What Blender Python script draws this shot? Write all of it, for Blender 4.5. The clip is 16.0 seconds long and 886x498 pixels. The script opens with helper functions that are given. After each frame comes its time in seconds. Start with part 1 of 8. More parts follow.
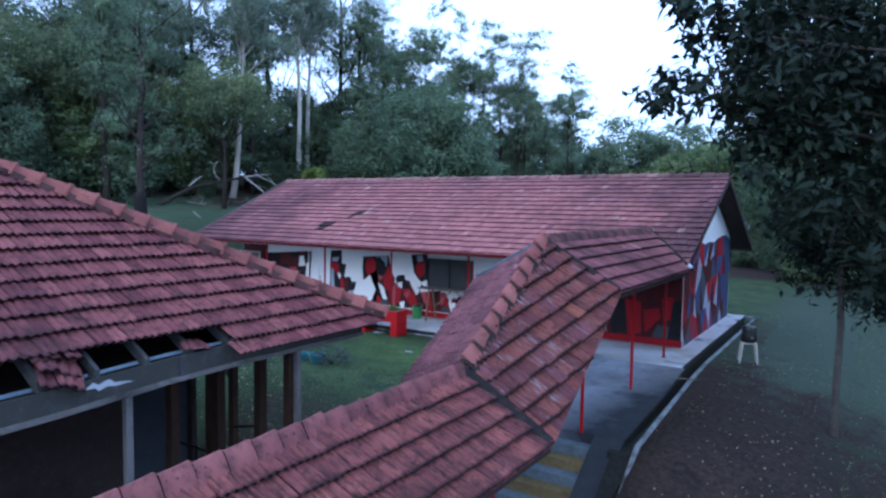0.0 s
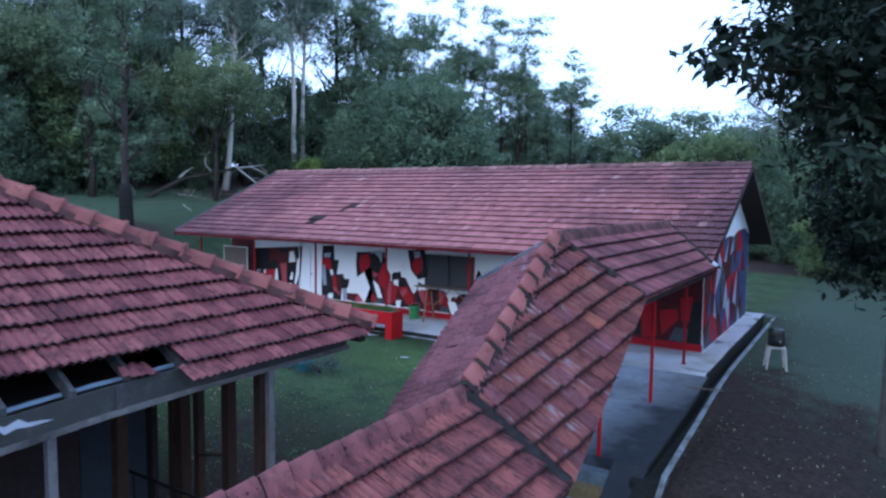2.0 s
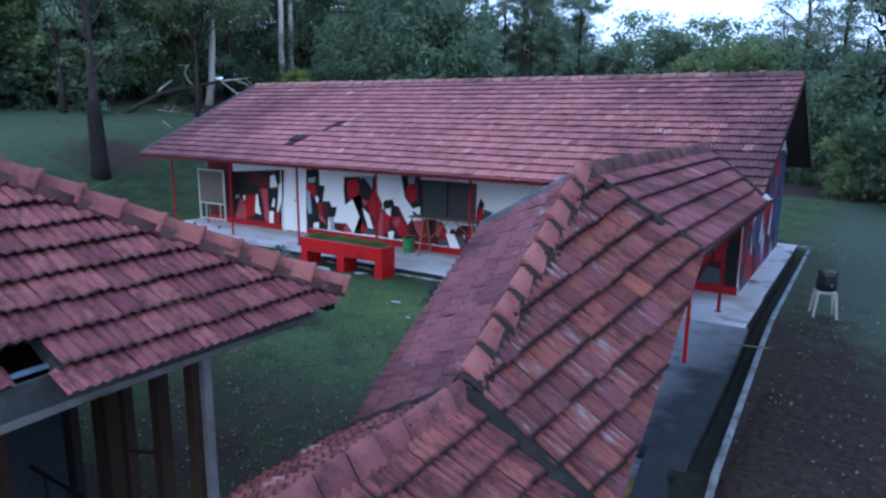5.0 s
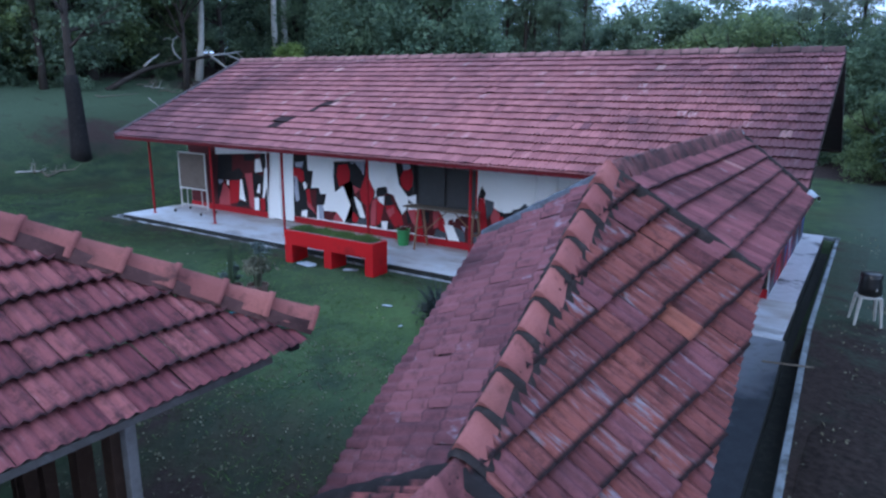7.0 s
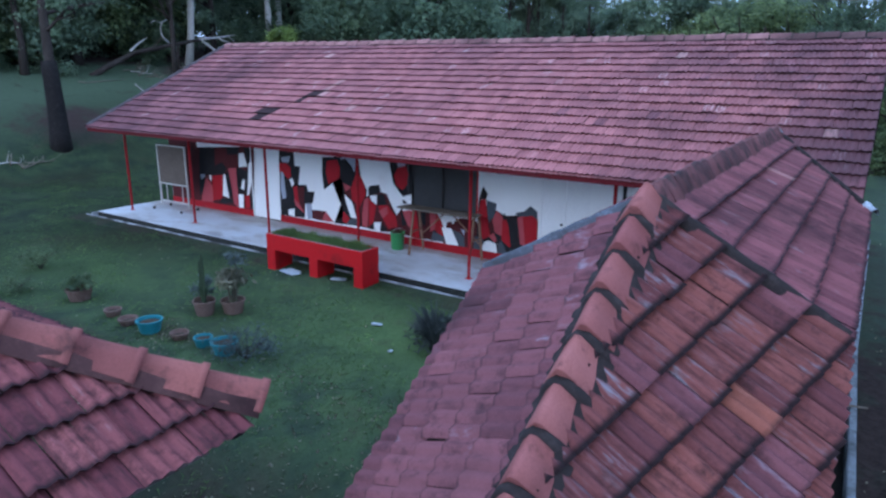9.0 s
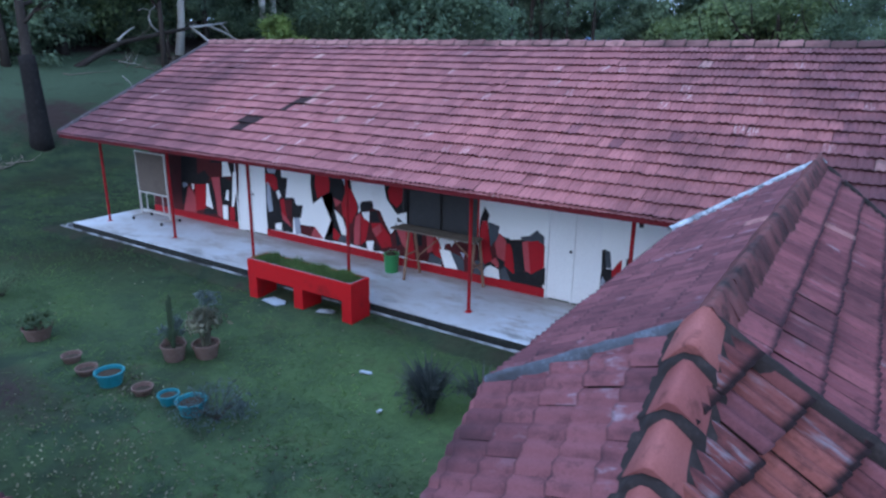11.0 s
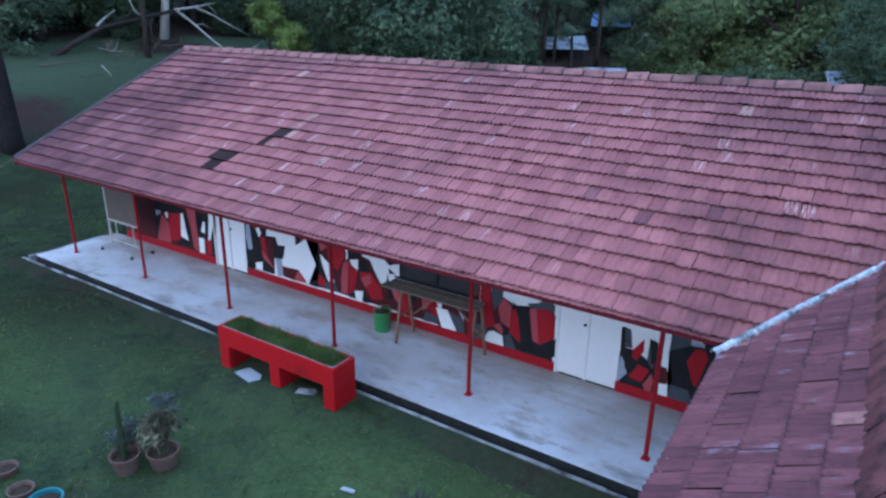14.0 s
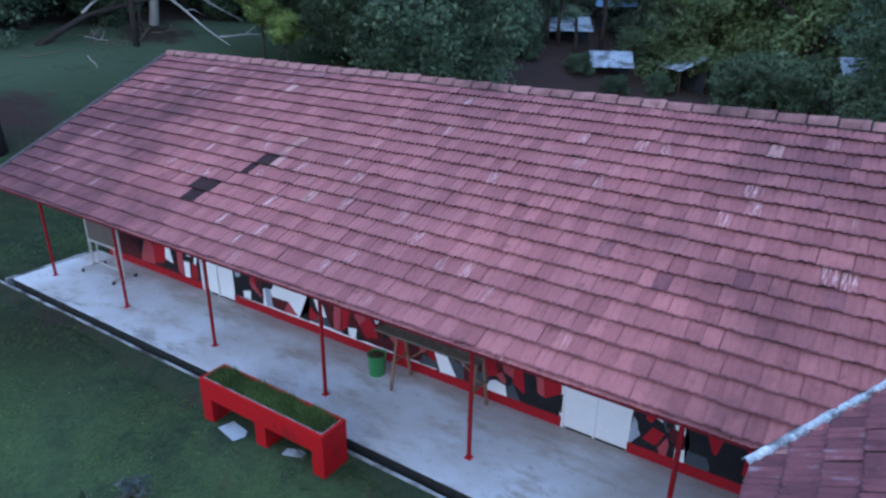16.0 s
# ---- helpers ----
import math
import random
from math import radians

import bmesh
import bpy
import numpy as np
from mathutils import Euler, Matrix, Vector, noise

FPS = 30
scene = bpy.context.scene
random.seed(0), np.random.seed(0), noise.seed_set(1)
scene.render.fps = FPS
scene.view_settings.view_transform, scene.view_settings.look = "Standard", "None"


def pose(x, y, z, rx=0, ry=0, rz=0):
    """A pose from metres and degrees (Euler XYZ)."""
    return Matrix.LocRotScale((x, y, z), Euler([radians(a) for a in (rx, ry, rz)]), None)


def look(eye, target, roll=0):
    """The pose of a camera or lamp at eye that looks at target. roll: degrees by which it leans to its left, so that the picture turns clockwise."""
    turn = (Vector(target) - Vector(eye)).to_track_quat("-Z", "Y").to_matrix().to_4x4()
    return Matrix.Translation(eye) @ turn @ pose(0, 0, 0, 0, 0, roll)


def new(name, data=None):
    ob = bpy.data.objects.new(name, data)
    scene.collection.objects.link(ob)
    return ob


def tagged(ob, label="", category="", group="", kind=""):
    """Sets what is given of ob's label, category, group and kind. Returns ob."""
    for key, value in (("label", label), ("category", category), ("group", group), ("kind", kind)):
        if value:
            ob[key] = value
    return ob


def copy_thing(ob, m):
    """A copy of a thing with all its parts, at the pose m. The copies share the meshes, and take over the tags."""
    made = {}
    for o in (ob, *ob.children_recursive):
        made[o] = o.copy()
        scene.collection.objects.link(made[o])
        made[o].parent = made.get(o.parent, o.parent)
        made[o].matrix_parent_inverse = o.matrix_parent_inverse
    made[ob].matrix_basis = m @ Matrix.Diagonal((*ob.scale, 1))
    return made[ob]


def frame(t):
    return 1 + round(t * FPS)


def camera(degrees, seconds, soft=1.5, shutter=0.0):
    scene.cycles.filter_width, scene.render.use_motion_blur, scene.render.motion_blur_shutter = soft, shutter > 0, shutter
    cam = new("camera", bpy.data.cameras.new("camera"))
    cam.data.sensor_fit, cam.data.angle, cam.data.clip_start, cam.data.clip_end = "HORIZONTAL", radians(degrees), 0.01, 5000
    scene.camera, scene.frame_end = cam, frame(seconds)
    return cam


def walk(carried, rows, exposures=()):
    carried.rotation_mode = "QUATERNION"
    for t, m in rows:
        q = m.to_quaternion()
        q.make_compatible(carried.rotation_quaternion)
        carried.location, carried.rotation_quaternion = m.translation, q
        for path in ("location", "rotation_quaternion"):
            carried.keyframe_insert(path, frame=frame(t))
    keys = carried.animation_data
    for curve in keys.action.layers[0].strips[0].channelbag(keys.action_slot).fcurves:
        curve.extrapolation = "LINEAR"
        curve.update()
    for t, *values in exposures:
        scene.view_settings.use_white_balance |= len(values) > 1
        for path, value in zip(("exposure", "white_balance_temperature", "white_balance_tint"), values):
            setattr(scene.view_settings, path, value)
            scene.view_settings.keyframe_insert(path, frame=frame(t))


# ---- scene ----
cam = camera(67.8, 16.0, 2.5)
# the flight: seconds, place, yaw, pitch, roll
ROWS = [
    (0.0, 0.714, -0.115, 3.863, 32.93, -3.66, 0.80),
    (0.5, 0.514, 0.212, 3.866, 32.93, -3.65, 0.75),
    (1.0, 0.308, 0.543, 3.869, 32.93, -3.74, 0.71),
    (1.5, 0.103, 0.880, 3.872, 32.92, -4.05, 0.67),
    (2.0, -0.099, 1.217, 3.892, 32.93, -4.42, 0.61),
    (2.5, -0.308, 1.557, 3.916, 32.91, -5.33, 0.59),
    (3.0, -0.519, 1.902, 3.933, 32.90, -6.54, 0.59),
    (3.5, -0.729, 2.252, 3.937, 32.90, -7.99, 0.58),
    (4.0, -0.937, 2.601, 3.941, 32.91, -9.47, 0.57),
    (6.5, -1.960, 4.346, 4.059, 32.94, -13.49, 0.55),
    (7.0, -2.161, 4.684, 4.093, 32.95, -13.83, 0.58),
    (7.5, -2.358, 5.016, 4.125, 32.96, -14.17, 0.59),
    (8.0, -2.551, 5.346, 4.156, 32.98, -14.49, 0.58),
    (8.5, -2.741, 5.675, 4.188, 32.99, -14.83, 0.61),
    (9.0, -2.929, 5.997, 4.218, 33.00, -15.17, 0.65),
    (11.5, -3.875, 7.582, 4.965, 33.08, -17.13, 0.74),
    (12.0, -4.063, 7.884, 5.160, 33.07, -17.51, 0.78),
    (12.5, -4.248, 8.189, 5.370, 33.10, -17.97, 0.79),
    (13.0, -4.434, 8.490, 5.588, 33.10, -18.53, 0.82),
    (13.5, -4.624, 8.790, 5.802, 33.10, -19.12, 0.82),
    (14.0, -4.809, 9.080, 6.024, 33.10, -19.72, 0.86),
    (14.5, -4.983, 9.382, 6.243, 33.17, -20.31, 0.82),
    (15.0, -5.166, 9.660, 6.457, 33.14, -20.93, 0.85),
    (15.5, -5.341, 9.936, 6.674, 33.14, -21.71, 0.84),
    (16.0, -5.504, 10.194, 6.864, 33.16, -22.14, 0.76),
]
walk(cam, [(t, pose(x, y, z, 0, 0, yaw) @ pose(0, 0, 0, 90 + pitch, 0, 0) @ pose(0, 0, 0, 0, 0, roll)) for t, x, y, z, yaw, pitch, roll in ROWS],
     exposures=[(0, -0.22), (9, -0.22), (12, -0.24), (14, -0.30), (16, -0.38)])

# ---- dusk under a bright overcast sky ----
world = bpy.data.worlds.new("overcast_sky")
scene.world = world
world.use_nodes = True
wn = world.node_tree
wn.nodes.clear()
w_out = wn.nodes.new("ShaderNodeOutputWorld")
w_bg = wn.nodes.new("ShaderNodeBackground")
w_sky = wn.nodes.new("ShaderNodeTexSky")
w_sky.sky_type = "NISHITA"
w_sky.sun_disc = False
w_sky.sun_elevation, w_sky.sun_rotation = radians(24), radians(172)
w_sky.dust_density, w_sky.air_density = 3.0, 1.0
w_gain = wn.nodes.new("ShaderNodeMix")
w_gain.data_type = "RGBA"
w_gain.inputs[0].default_value = 0.85
w_gain.inputs[7].default_value = (11.6, 17.4, 29.5, 1)
wn.links.new(w_sky.outputs[0], w_gain.inputs[6])
wn.links.new(w_gain.outputs[2], w_bg.inputs[0])
w_bg.inputs[1].default_value = 0.12
wn.links.new(w_bg.outputs[0], w_out.inputs[0])

sun_data = bpy.data.lights.new("sun", "SUN")
sun_data.energy, sun_data.angle, sun_data.color = 0.9, radians(40), (0.84, 0.92, 1.0)
sun = new("sun", sun_data)
sun.matrix_world = look((0, 0, 30), (-1.2, 9, 25.6))

# ---- materials ----
def link(nt, a, b):
    nt.links.new(a, b)


def node(nt, kind, **values):
    n = nt.nodes.new(kind)
    for key, value in values.items():
        n.inputs[key.replace("_", " ")].default_value = value
    return n


def blend(nt, fac, a, b, mode="MIX"):
    n = nt.nodes.new("ShaderNodeMix")
    n.data_type, n.blend_type = "RGBA", mode
    for slot, v in ((0, fac), (6, a), (7, b)):
        if isinstance(v, (int, float)):
            n.inputs[slot].default_value = v
        elif isinstance(v, tuple):
            n.inputs[slot].default_value = (*v, 1)
        else:
            link(nt, v, n.inputs[slot])
    return n.outputs[2]


def ramp(nt, value, lo, hi):
    n = nt.nodes.new("ShaderNodeMapRange")
    n.inputs[1].default_value, n.inputs[2].default_value = lo, hi
    link(nt, value, n.inputs[0])
    return n.outputs[0]


def fuzz(nt, coord, scale, detail=4.0, rough=0.6):
    n = node(nt, "ShaderNodeTexNoise", Scale=scale, Detail=detail, Roughness=rough)
    link(nt, coord, n.inputs["Vector"])
    return n.outputs["Fac"]


def chance(nt):
    """A number of its own for each object and each loose piece of a mesh."""
    info, geo = nt.nodes.new("ShaderNodeObjectInfo"), nt.nodes.new("ShaderNodeNewGeometry")
    add = nt.nodes.new("ShaderNodeMath")
    add.operation = "ADD"
    link(nt, info.outputs["Random"], add.inputs[0])
    link(nt, geo.outputs["Random Per Island"], add.inputs[1])
    fr = nt.nodes.new("ShaderNodeMath")
    fr.operation = "FRACT"
    link(nt, add.outputs[0], fr.inputs[0])
    return fr.outputs[0]


def place(nt):
    return nt.nodes.new("ShaderNodeNewGeometry").outputs["Position"]


def begin(name, rough=0.8, metal=0.0):
    m = bpy.data.materials.new(name)
    m.use_nodes = True
    nt = m.node_tree
    b = nt.nodes["Principled BSDF"]
    b.inputs["Roughness"].default_value, b.inputs["Metallic"].default_value = rough, metal
    b.inputs["Specular IOR Level"].default_value = 0.5 if rough < 0.6 else 0.18
    return m, nt, b


def relief(nt, b, height, strength, distance=0.02):
    n = node(nt, "ShaderNodeBump", Strength=strength, Distance=distance)
    link(nt, height, n.inputs["Height"])
    link(nt, n.outputs[0], b.inputs["Normal"])


def surface(name, base, worn, dirt, rough=0.8, fine=40.0, coarse=1.6, wear=(0.5, 0.75), grime=(0.55, 0.8), bump=0.3, metal=0.0, vary=0.0):
    """Paint, concrete, timber and the like: fine grain, worn spots and broad stains."""
    m, nt, b = begin(name, rough, metal)
    p = place(nt)
    grain, broad, mid = fuzz(nt, p, fine), fuzz(nt, p, coarse, 5), fuzz(nt, p, coarse * 5, 6, 0.7)
    c = blend(nt, ramp(nt, mid, *wear), base, worn)
    c = blend(nt, ramp(nt, broad, *grime), c, dirt)
    c = blend(nt, 0.25, c, blend(nt, grain, (0.25, 0.25, 0.25), (1.6, 1.6, 1.6)), "MULTIPLY")
    if vary:
        r = chance(nt)
        c = blend(nt, vary, c, blend(nt, r, (0.45, 0.45, 0.45), (1.6, 1.6, 1.6)), "MULTIPLY")
    link(nt, c, b.inputs["Base Color"])
    relief(nt, b, grain, bump, 0.01)
    return m


def clay(name, lo, hi, pale, moss_shadow, stain=(0.5, 0.72), streak=(0.6, 0.85), patch=(0.52, 0.68), rough=0.85, edge_at=(0.90, 0.99), edge_mix=(0.3, 0.55), dark=0.45, some=(0.3, 1.0), fine=3.6, east=0.0, west=0.0, tone=0.0):
    """Weathered clay tiles: each its own shade, washed streaks along the fall, broad blackened areas."""
    m, nt, b = begin(name, rough)
    p = place(nt)
    r = chance(nt)
    uv = nt.nodes.new("ShaderNodeUVMap")
    uv.uv_map = "tile"
    shift = nt.nodes.new("ShaderNodeCombineXYZ")
    mul = nt.nodes.new("ShaderNodeMath")
    mul.operation = "MULTIPLY"
    mul.inputs[1].default_value = 53.0
    link(nt, r, mul.inputs[0])
    link(nt, mul.outputs[0], shift.inputs[0])
    link(nt, mul.outputs[0], shift.inputs[2])
    mp = nt.nodes.new("ShaderNodeVectorMath")
    mp.operation = "MULTIPLY_ADD"
    mp.inputs[1].default_value = (fine, 0.8, 1.0)
    link(nt, uv.outputs[0], mp.inputs[0])
    link(nt, shift.outputs[0], mp.inputs[2])
    lines = fuzz(nt, mp.outputs[0], 1.6, 3, 0.6)
    grain = fuzz(nt, p, 60)
    broad = fuzz(nt, p, 0.45, 5, 0.65)
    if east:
        # the dark patches grow denser towards the east end
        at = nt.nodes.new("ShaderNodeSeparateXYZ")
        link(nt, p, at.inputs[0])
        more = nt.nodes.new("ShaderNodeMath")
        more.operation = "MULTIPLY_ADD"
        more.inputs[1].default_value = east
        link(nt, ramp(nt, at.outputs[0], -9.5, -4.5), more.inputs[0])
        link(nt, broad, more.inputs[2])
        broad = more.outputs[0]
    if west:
        # and denser towards the west end
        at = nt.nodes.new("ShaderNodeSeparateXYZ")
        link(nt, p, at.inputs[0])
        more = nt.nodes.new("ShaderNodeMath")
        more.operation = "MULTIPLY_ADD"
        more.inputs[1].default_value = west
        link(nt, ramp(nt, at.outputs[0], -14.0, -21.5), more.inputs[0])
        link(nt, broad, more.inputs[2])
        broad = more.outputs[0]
    mid = fuzz(nt, p, 5.0, 5, 0.7)
    c = blend(nt, r, lo, hi)
    c = blend(nt, ramp(nt, mid, *stain), c, moss_shadow)
    pick = nt.nodes.new("ShaderNodeMath")
    pick.operation = "MULTIPLY"
    link(nt, ramp(nt, lines, *streak), pick.inputs[0])
    far = nt.nodes.new("ShaderNodeMath")
    far.operation = "FRACT"
    far2 = nt.nodes.new("ShaderNodeMath")
    far2.operation = "MULTIPLY"
    far2.inputs[1].default_value = 7.31
    link(nt, r, far2.inputs[0])
    link(nt, far2.outputs[0], far.inputs[0])
    link(nt, ramp(nt, far.outputs[0], *some), pick.inputs[1])
    c = blend(nt, pick.outputs[0], c, pale)
    # dark streaks along the fall: soot, with shading of the rolls painted in
    soot_shading = nt.nodes.new("ShaderNodeMath")
    soot_shading.operation = "MULTIPLY"
    soot_shading.inputs[1].default_value = dark
    link(nt, ramp(nt, lines, 0.50, 0.30), soot_shading.inputs[0])
    c = blend(nt, soot_shading.outputs[0], c, moss_shadow)
    half = nt.nodes.new("ShaderNodeMath")
    half.operation = "MULTIPLY"
    half.inputs[1].default_value = 0.75
    link(nt, ramp(nt, broad, *patch), half.inputs[0])
    c = blend(nt, half.outputs[0], c, moss_shadow)
    # front edges darkened: grime, with the shadow line of each course painted in
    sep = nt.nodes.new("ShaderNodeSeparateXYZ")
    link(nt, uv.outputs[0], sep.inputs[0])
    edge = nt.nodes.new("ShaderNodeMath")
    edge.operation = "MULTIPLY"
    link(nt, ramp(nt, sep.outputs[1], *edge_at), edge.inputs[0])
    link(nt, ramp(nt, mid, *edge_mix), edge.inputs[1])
    c = blend(nt, edge.outputs[0], c, moss_shadow)
    if tone:
        # whole areas of the roof weathered darker and greyer, or washed pinker
        drift = fuzz(nt, p, 0.16, 4, 0.55)
        c = blend(nt, tone, c, blend(nt, ramp(nt, drift, 0.36, 0.62), (0.68, 0.72, 0.76), (1.24, 1.15, 1.10)), "MULTIPLY")
    c = blend(nt, 0.35, c, blend(nt, grain, (0.3, 0.3, 0.3), (1.6, 1.6, 1.6)), "MULTIPLY")
    link(nt, c, b.inputs["Base Color"])
    relief(nt, b, grain, 0.35, 0.008)
    return m


def leafage(name, dark, light, rough=0.62, glow=0.5):
    m, nt, b = begin(name, rough)
    r = chance(nt)
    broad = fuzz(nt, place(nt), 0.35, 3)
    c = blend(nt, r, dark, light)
    # broad and clump-sized lights and darks put into the leaf colour
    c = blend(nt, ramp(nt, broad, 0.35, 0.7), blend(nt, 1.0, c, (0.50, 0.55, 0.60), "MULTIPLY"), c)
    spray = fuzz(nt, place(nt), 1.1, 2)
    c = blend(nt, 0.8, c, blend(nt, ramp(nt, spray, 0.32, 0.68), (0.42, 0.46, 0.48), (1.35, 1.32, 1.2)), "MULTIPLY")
    link(nt, c, b.inputs["Base Color"])
    tr = nt.nodes.new("ShaderNodeBsdfTranslucent")
    link(nt, c, tr.inputs[0])
    mix = nt.nodes.new("ShaderNodeMixShader")
    mix.inputs[0].default_value = glow
    link(nt, b.outputs[0], mix.inputs[1])
    link(nt, tr.outputs[0], mix.inputs[2])
    link(nt, mix.outputs[0], nt.nodes["Material Output"].inputs[0])
    return m


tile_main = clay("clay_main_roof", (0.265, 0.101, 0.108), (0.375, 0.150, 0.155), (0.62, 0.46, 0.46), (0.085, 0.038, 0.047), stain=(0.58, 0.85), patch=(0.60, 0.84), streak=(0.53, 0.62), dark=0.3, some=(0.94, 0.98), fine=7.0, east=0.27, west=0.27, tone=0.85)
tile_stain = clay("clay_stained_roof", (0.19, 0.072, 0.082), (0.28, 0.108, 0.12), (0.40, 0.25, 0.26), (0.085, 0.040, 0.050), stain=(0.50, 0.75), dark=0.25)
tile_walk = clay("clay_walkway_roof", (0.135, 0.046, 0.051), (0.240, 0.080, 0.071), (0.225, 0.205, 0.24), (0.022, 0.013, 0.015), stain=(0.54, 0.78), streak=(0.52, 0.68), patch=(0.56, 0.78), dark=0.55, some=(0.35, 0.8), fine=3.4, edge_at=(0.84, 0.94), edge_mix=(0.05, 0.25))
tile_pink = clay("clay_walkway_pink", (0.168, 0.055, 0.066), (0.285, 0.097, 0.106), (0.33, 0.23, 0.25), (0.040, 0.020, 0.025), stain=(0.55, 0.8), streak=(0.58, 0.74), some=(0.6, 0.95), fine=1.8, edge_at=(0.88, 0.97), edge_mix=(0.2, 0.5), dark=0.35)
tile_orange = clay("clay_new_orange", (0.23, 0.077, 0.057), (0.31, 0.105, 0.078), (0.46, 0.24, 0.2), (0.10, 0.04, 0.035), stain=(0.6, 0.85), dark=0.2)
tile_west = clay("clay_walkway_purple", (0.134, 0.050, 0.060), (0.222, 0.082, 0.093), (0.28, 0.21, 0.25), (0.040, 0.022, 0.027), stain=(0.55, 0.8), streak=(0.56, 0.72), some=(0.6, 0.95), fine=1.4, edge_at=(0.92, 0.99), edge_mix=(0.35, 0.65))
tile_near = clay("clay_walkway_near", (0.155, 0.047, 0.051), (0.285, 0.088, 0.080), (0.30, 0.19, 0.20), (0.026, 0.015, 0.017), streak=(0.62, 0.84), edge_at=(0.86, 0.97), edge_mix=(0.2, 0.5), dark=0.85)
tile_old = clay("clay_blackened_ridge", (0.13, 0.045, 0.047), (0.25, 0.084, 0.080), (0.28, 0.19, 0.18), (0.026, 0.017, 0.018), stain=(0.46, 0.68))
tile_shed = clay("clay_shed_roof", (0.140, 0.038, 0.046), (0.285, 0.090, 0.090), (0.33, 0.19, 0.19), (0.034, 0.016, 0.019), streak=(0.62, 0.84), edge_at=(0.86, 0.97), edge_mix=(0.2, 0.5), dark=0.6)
tile_ridge = clay("clay_main_ridge", (0.25, 0.115, 0.112), (0.36, 0.18, 0.172), (0.42, 0.28, 0.26), (0.06, 0.035, 0.035), stain=(0.56, 0.8), streak=(0.66, 0.86), dark=0.3, east=0.2)
tile_hip = clay("clay_shed_hip_tiles", (0.20, 0.066, 0.064), (0.33, 0.115, 0.10), (0.38, 0.20, 0.17), (0.055, 0.028, 0.028), stain=(0.52, 0.78), streak=(0.66, 0.86), dark=0.3)
tile_cap = clay("clay_ridge_caps", (0.27, 0.091, 0.090), (0.38, 0.138, 0.128), (0.42, 0.22, 0.20), (0.06, 0.026, 0.026), stain=(0.55, 0.8), streak=(0.68, 0.88), dark=0.2)
tile_low_cap = clay("clay_low_ridge_caps", (0.19, 0.060, 0.064), (0.31, 0.104, 0.102), (0.36, 0.21, 0.20), (0.05, 0.026, 0.028), stain=(0.50, 0.74), streak=(0.66, 0.86), dark=0.3)
tile_pale = clay("clay_pale_tiles", (0.38, 0.17, 0.16), (0.50, 0.28, 0.26), (0.62, 0.45, 0.42), (0.12, 0.08, 0.08))
tile_black = clay("clay_near_black_tiles", (0.030, 0.016, 0.018), (0.045, 0.022, 0.024), (0.08, 0.05, 0.05), (0.02, 0.014, 0.014))
verge_mortar = surface("grey_verge_mortar", (0.075, 0.062, 0.066), (0.14, 0.13, 0.135), (0.030, 0.024, 0.026), 0.9, 40, 2.0)
soot_mortar = surface("soot_black_mortar", (0.022, 0.018, 0.019), (0.045, 0.038, 0.040), (0.010, 0.009, 0.009), 0.95, 40, 1.6)
red_mortar = surface("red_brown_mortar", (0.075, 0.036, 0.036), (0.12, 0.06, 0.056), (0.03, 0.017, 0.017), 0.95, 50, 2.0)
mortar = surface("dark_mortar", (0.034, 0.027, 0.027), (0.070, 0.054, 0.052), (0.017, 0.014, 0.014), 0.95, 50, 2.0)
flash = surface("grey_blue_flashing", (0.34, 0.40, 0.46), (0.70, 0.76, 0.80), (0.07, 0.07, 0.075), 0.5, 30, 2.4, (0.46, 0.62), (0.48, 0.6), metal=0.2)
hip_lead = surface("slate_blue_flashing", (0.06, 0.07, 0.09), (0.14, 0.17, 0.22), (0.03, 0.03, 0.035), 0.55, 30, 2.4, (0.5, 0.68), (0.5, 0.66))
white_wall = surface("white_wall_paint", (0.84, 0.84, 0.83), (0.78, 0.76, 0.74), (0.66, 0.63, 0.59), 0.7, 50, 0.8, (0.6, 0.85), (0.62, 0.85), 0.12)
red_paint = surface("red_paint", (0.50, 0.010, 0.014), (0.38, 0.012, 0.015), (0.12, 0.014, 0.014), 0.62, 45, 1.4, (0.55, 0.8), (0.6, 0.85), 0.15)
# fascia red with the shadow under the tile edge mixed into it
red_dark = surface("shadowed_red_fascia_paint", (0.15, 0.012, 0.019), (0.11, 0.012, 0.016), (0.08, 0.012, 0.014), 0.7, 45, 1.4)
# post red with the veranda's shade mixed into the paint colour
red_post = surface("shaded_red_post_paint", (0.30, 0.010, 0.016), (0.22, 0.012, 0.015), (0.09, 0.012, 0.014), 0.62, 45, 1.4)
red_mural = surface("red_mural_paint", (0.37, 0.012, 0.020), (0.30, 0.012, 0.018), (0.25, 0.016, 0.018), 0.7, 50, 1.5, bump=0.1)
pink_mural = surface("rose_mural_paint", (0.42, 0.072, 0.085), (0.36, 0.06, 0.07), (0.30, 0.05, 0.06), 0.7, 50, 1.5, bump=0.1)
maroon_mural = surface("maroon_mural_paint", (0.085, 0.014, 0.016), (0.07, 0.012, 0.014), (0.05, 0.01, 0.01), 0.7, 50, 1.5, bump=0.1)
black_mural = surface("black_mural_paint", (0.016, 0.015, 0.017), (0.026, 0.024, 0.027), (0.012, 0.012, 0.012), 0.7, 50, 1.5, bump=0.1)
grey_mural = surface("slate_mural_paint", (0.065, 0.075, 0.088), (0.085, 0.095, 0.105), (0.05, 0.055, 0.065), 0.7, 50, 1.5, bump=0.1)
blue_mural = surface("blue_mural_paint", (0.05, 0.07, 0.16), (0.06, 0.08, 0.17), (0.04, 0.05, 0.11), 0.7, 50, 1.5, bump=0.1)
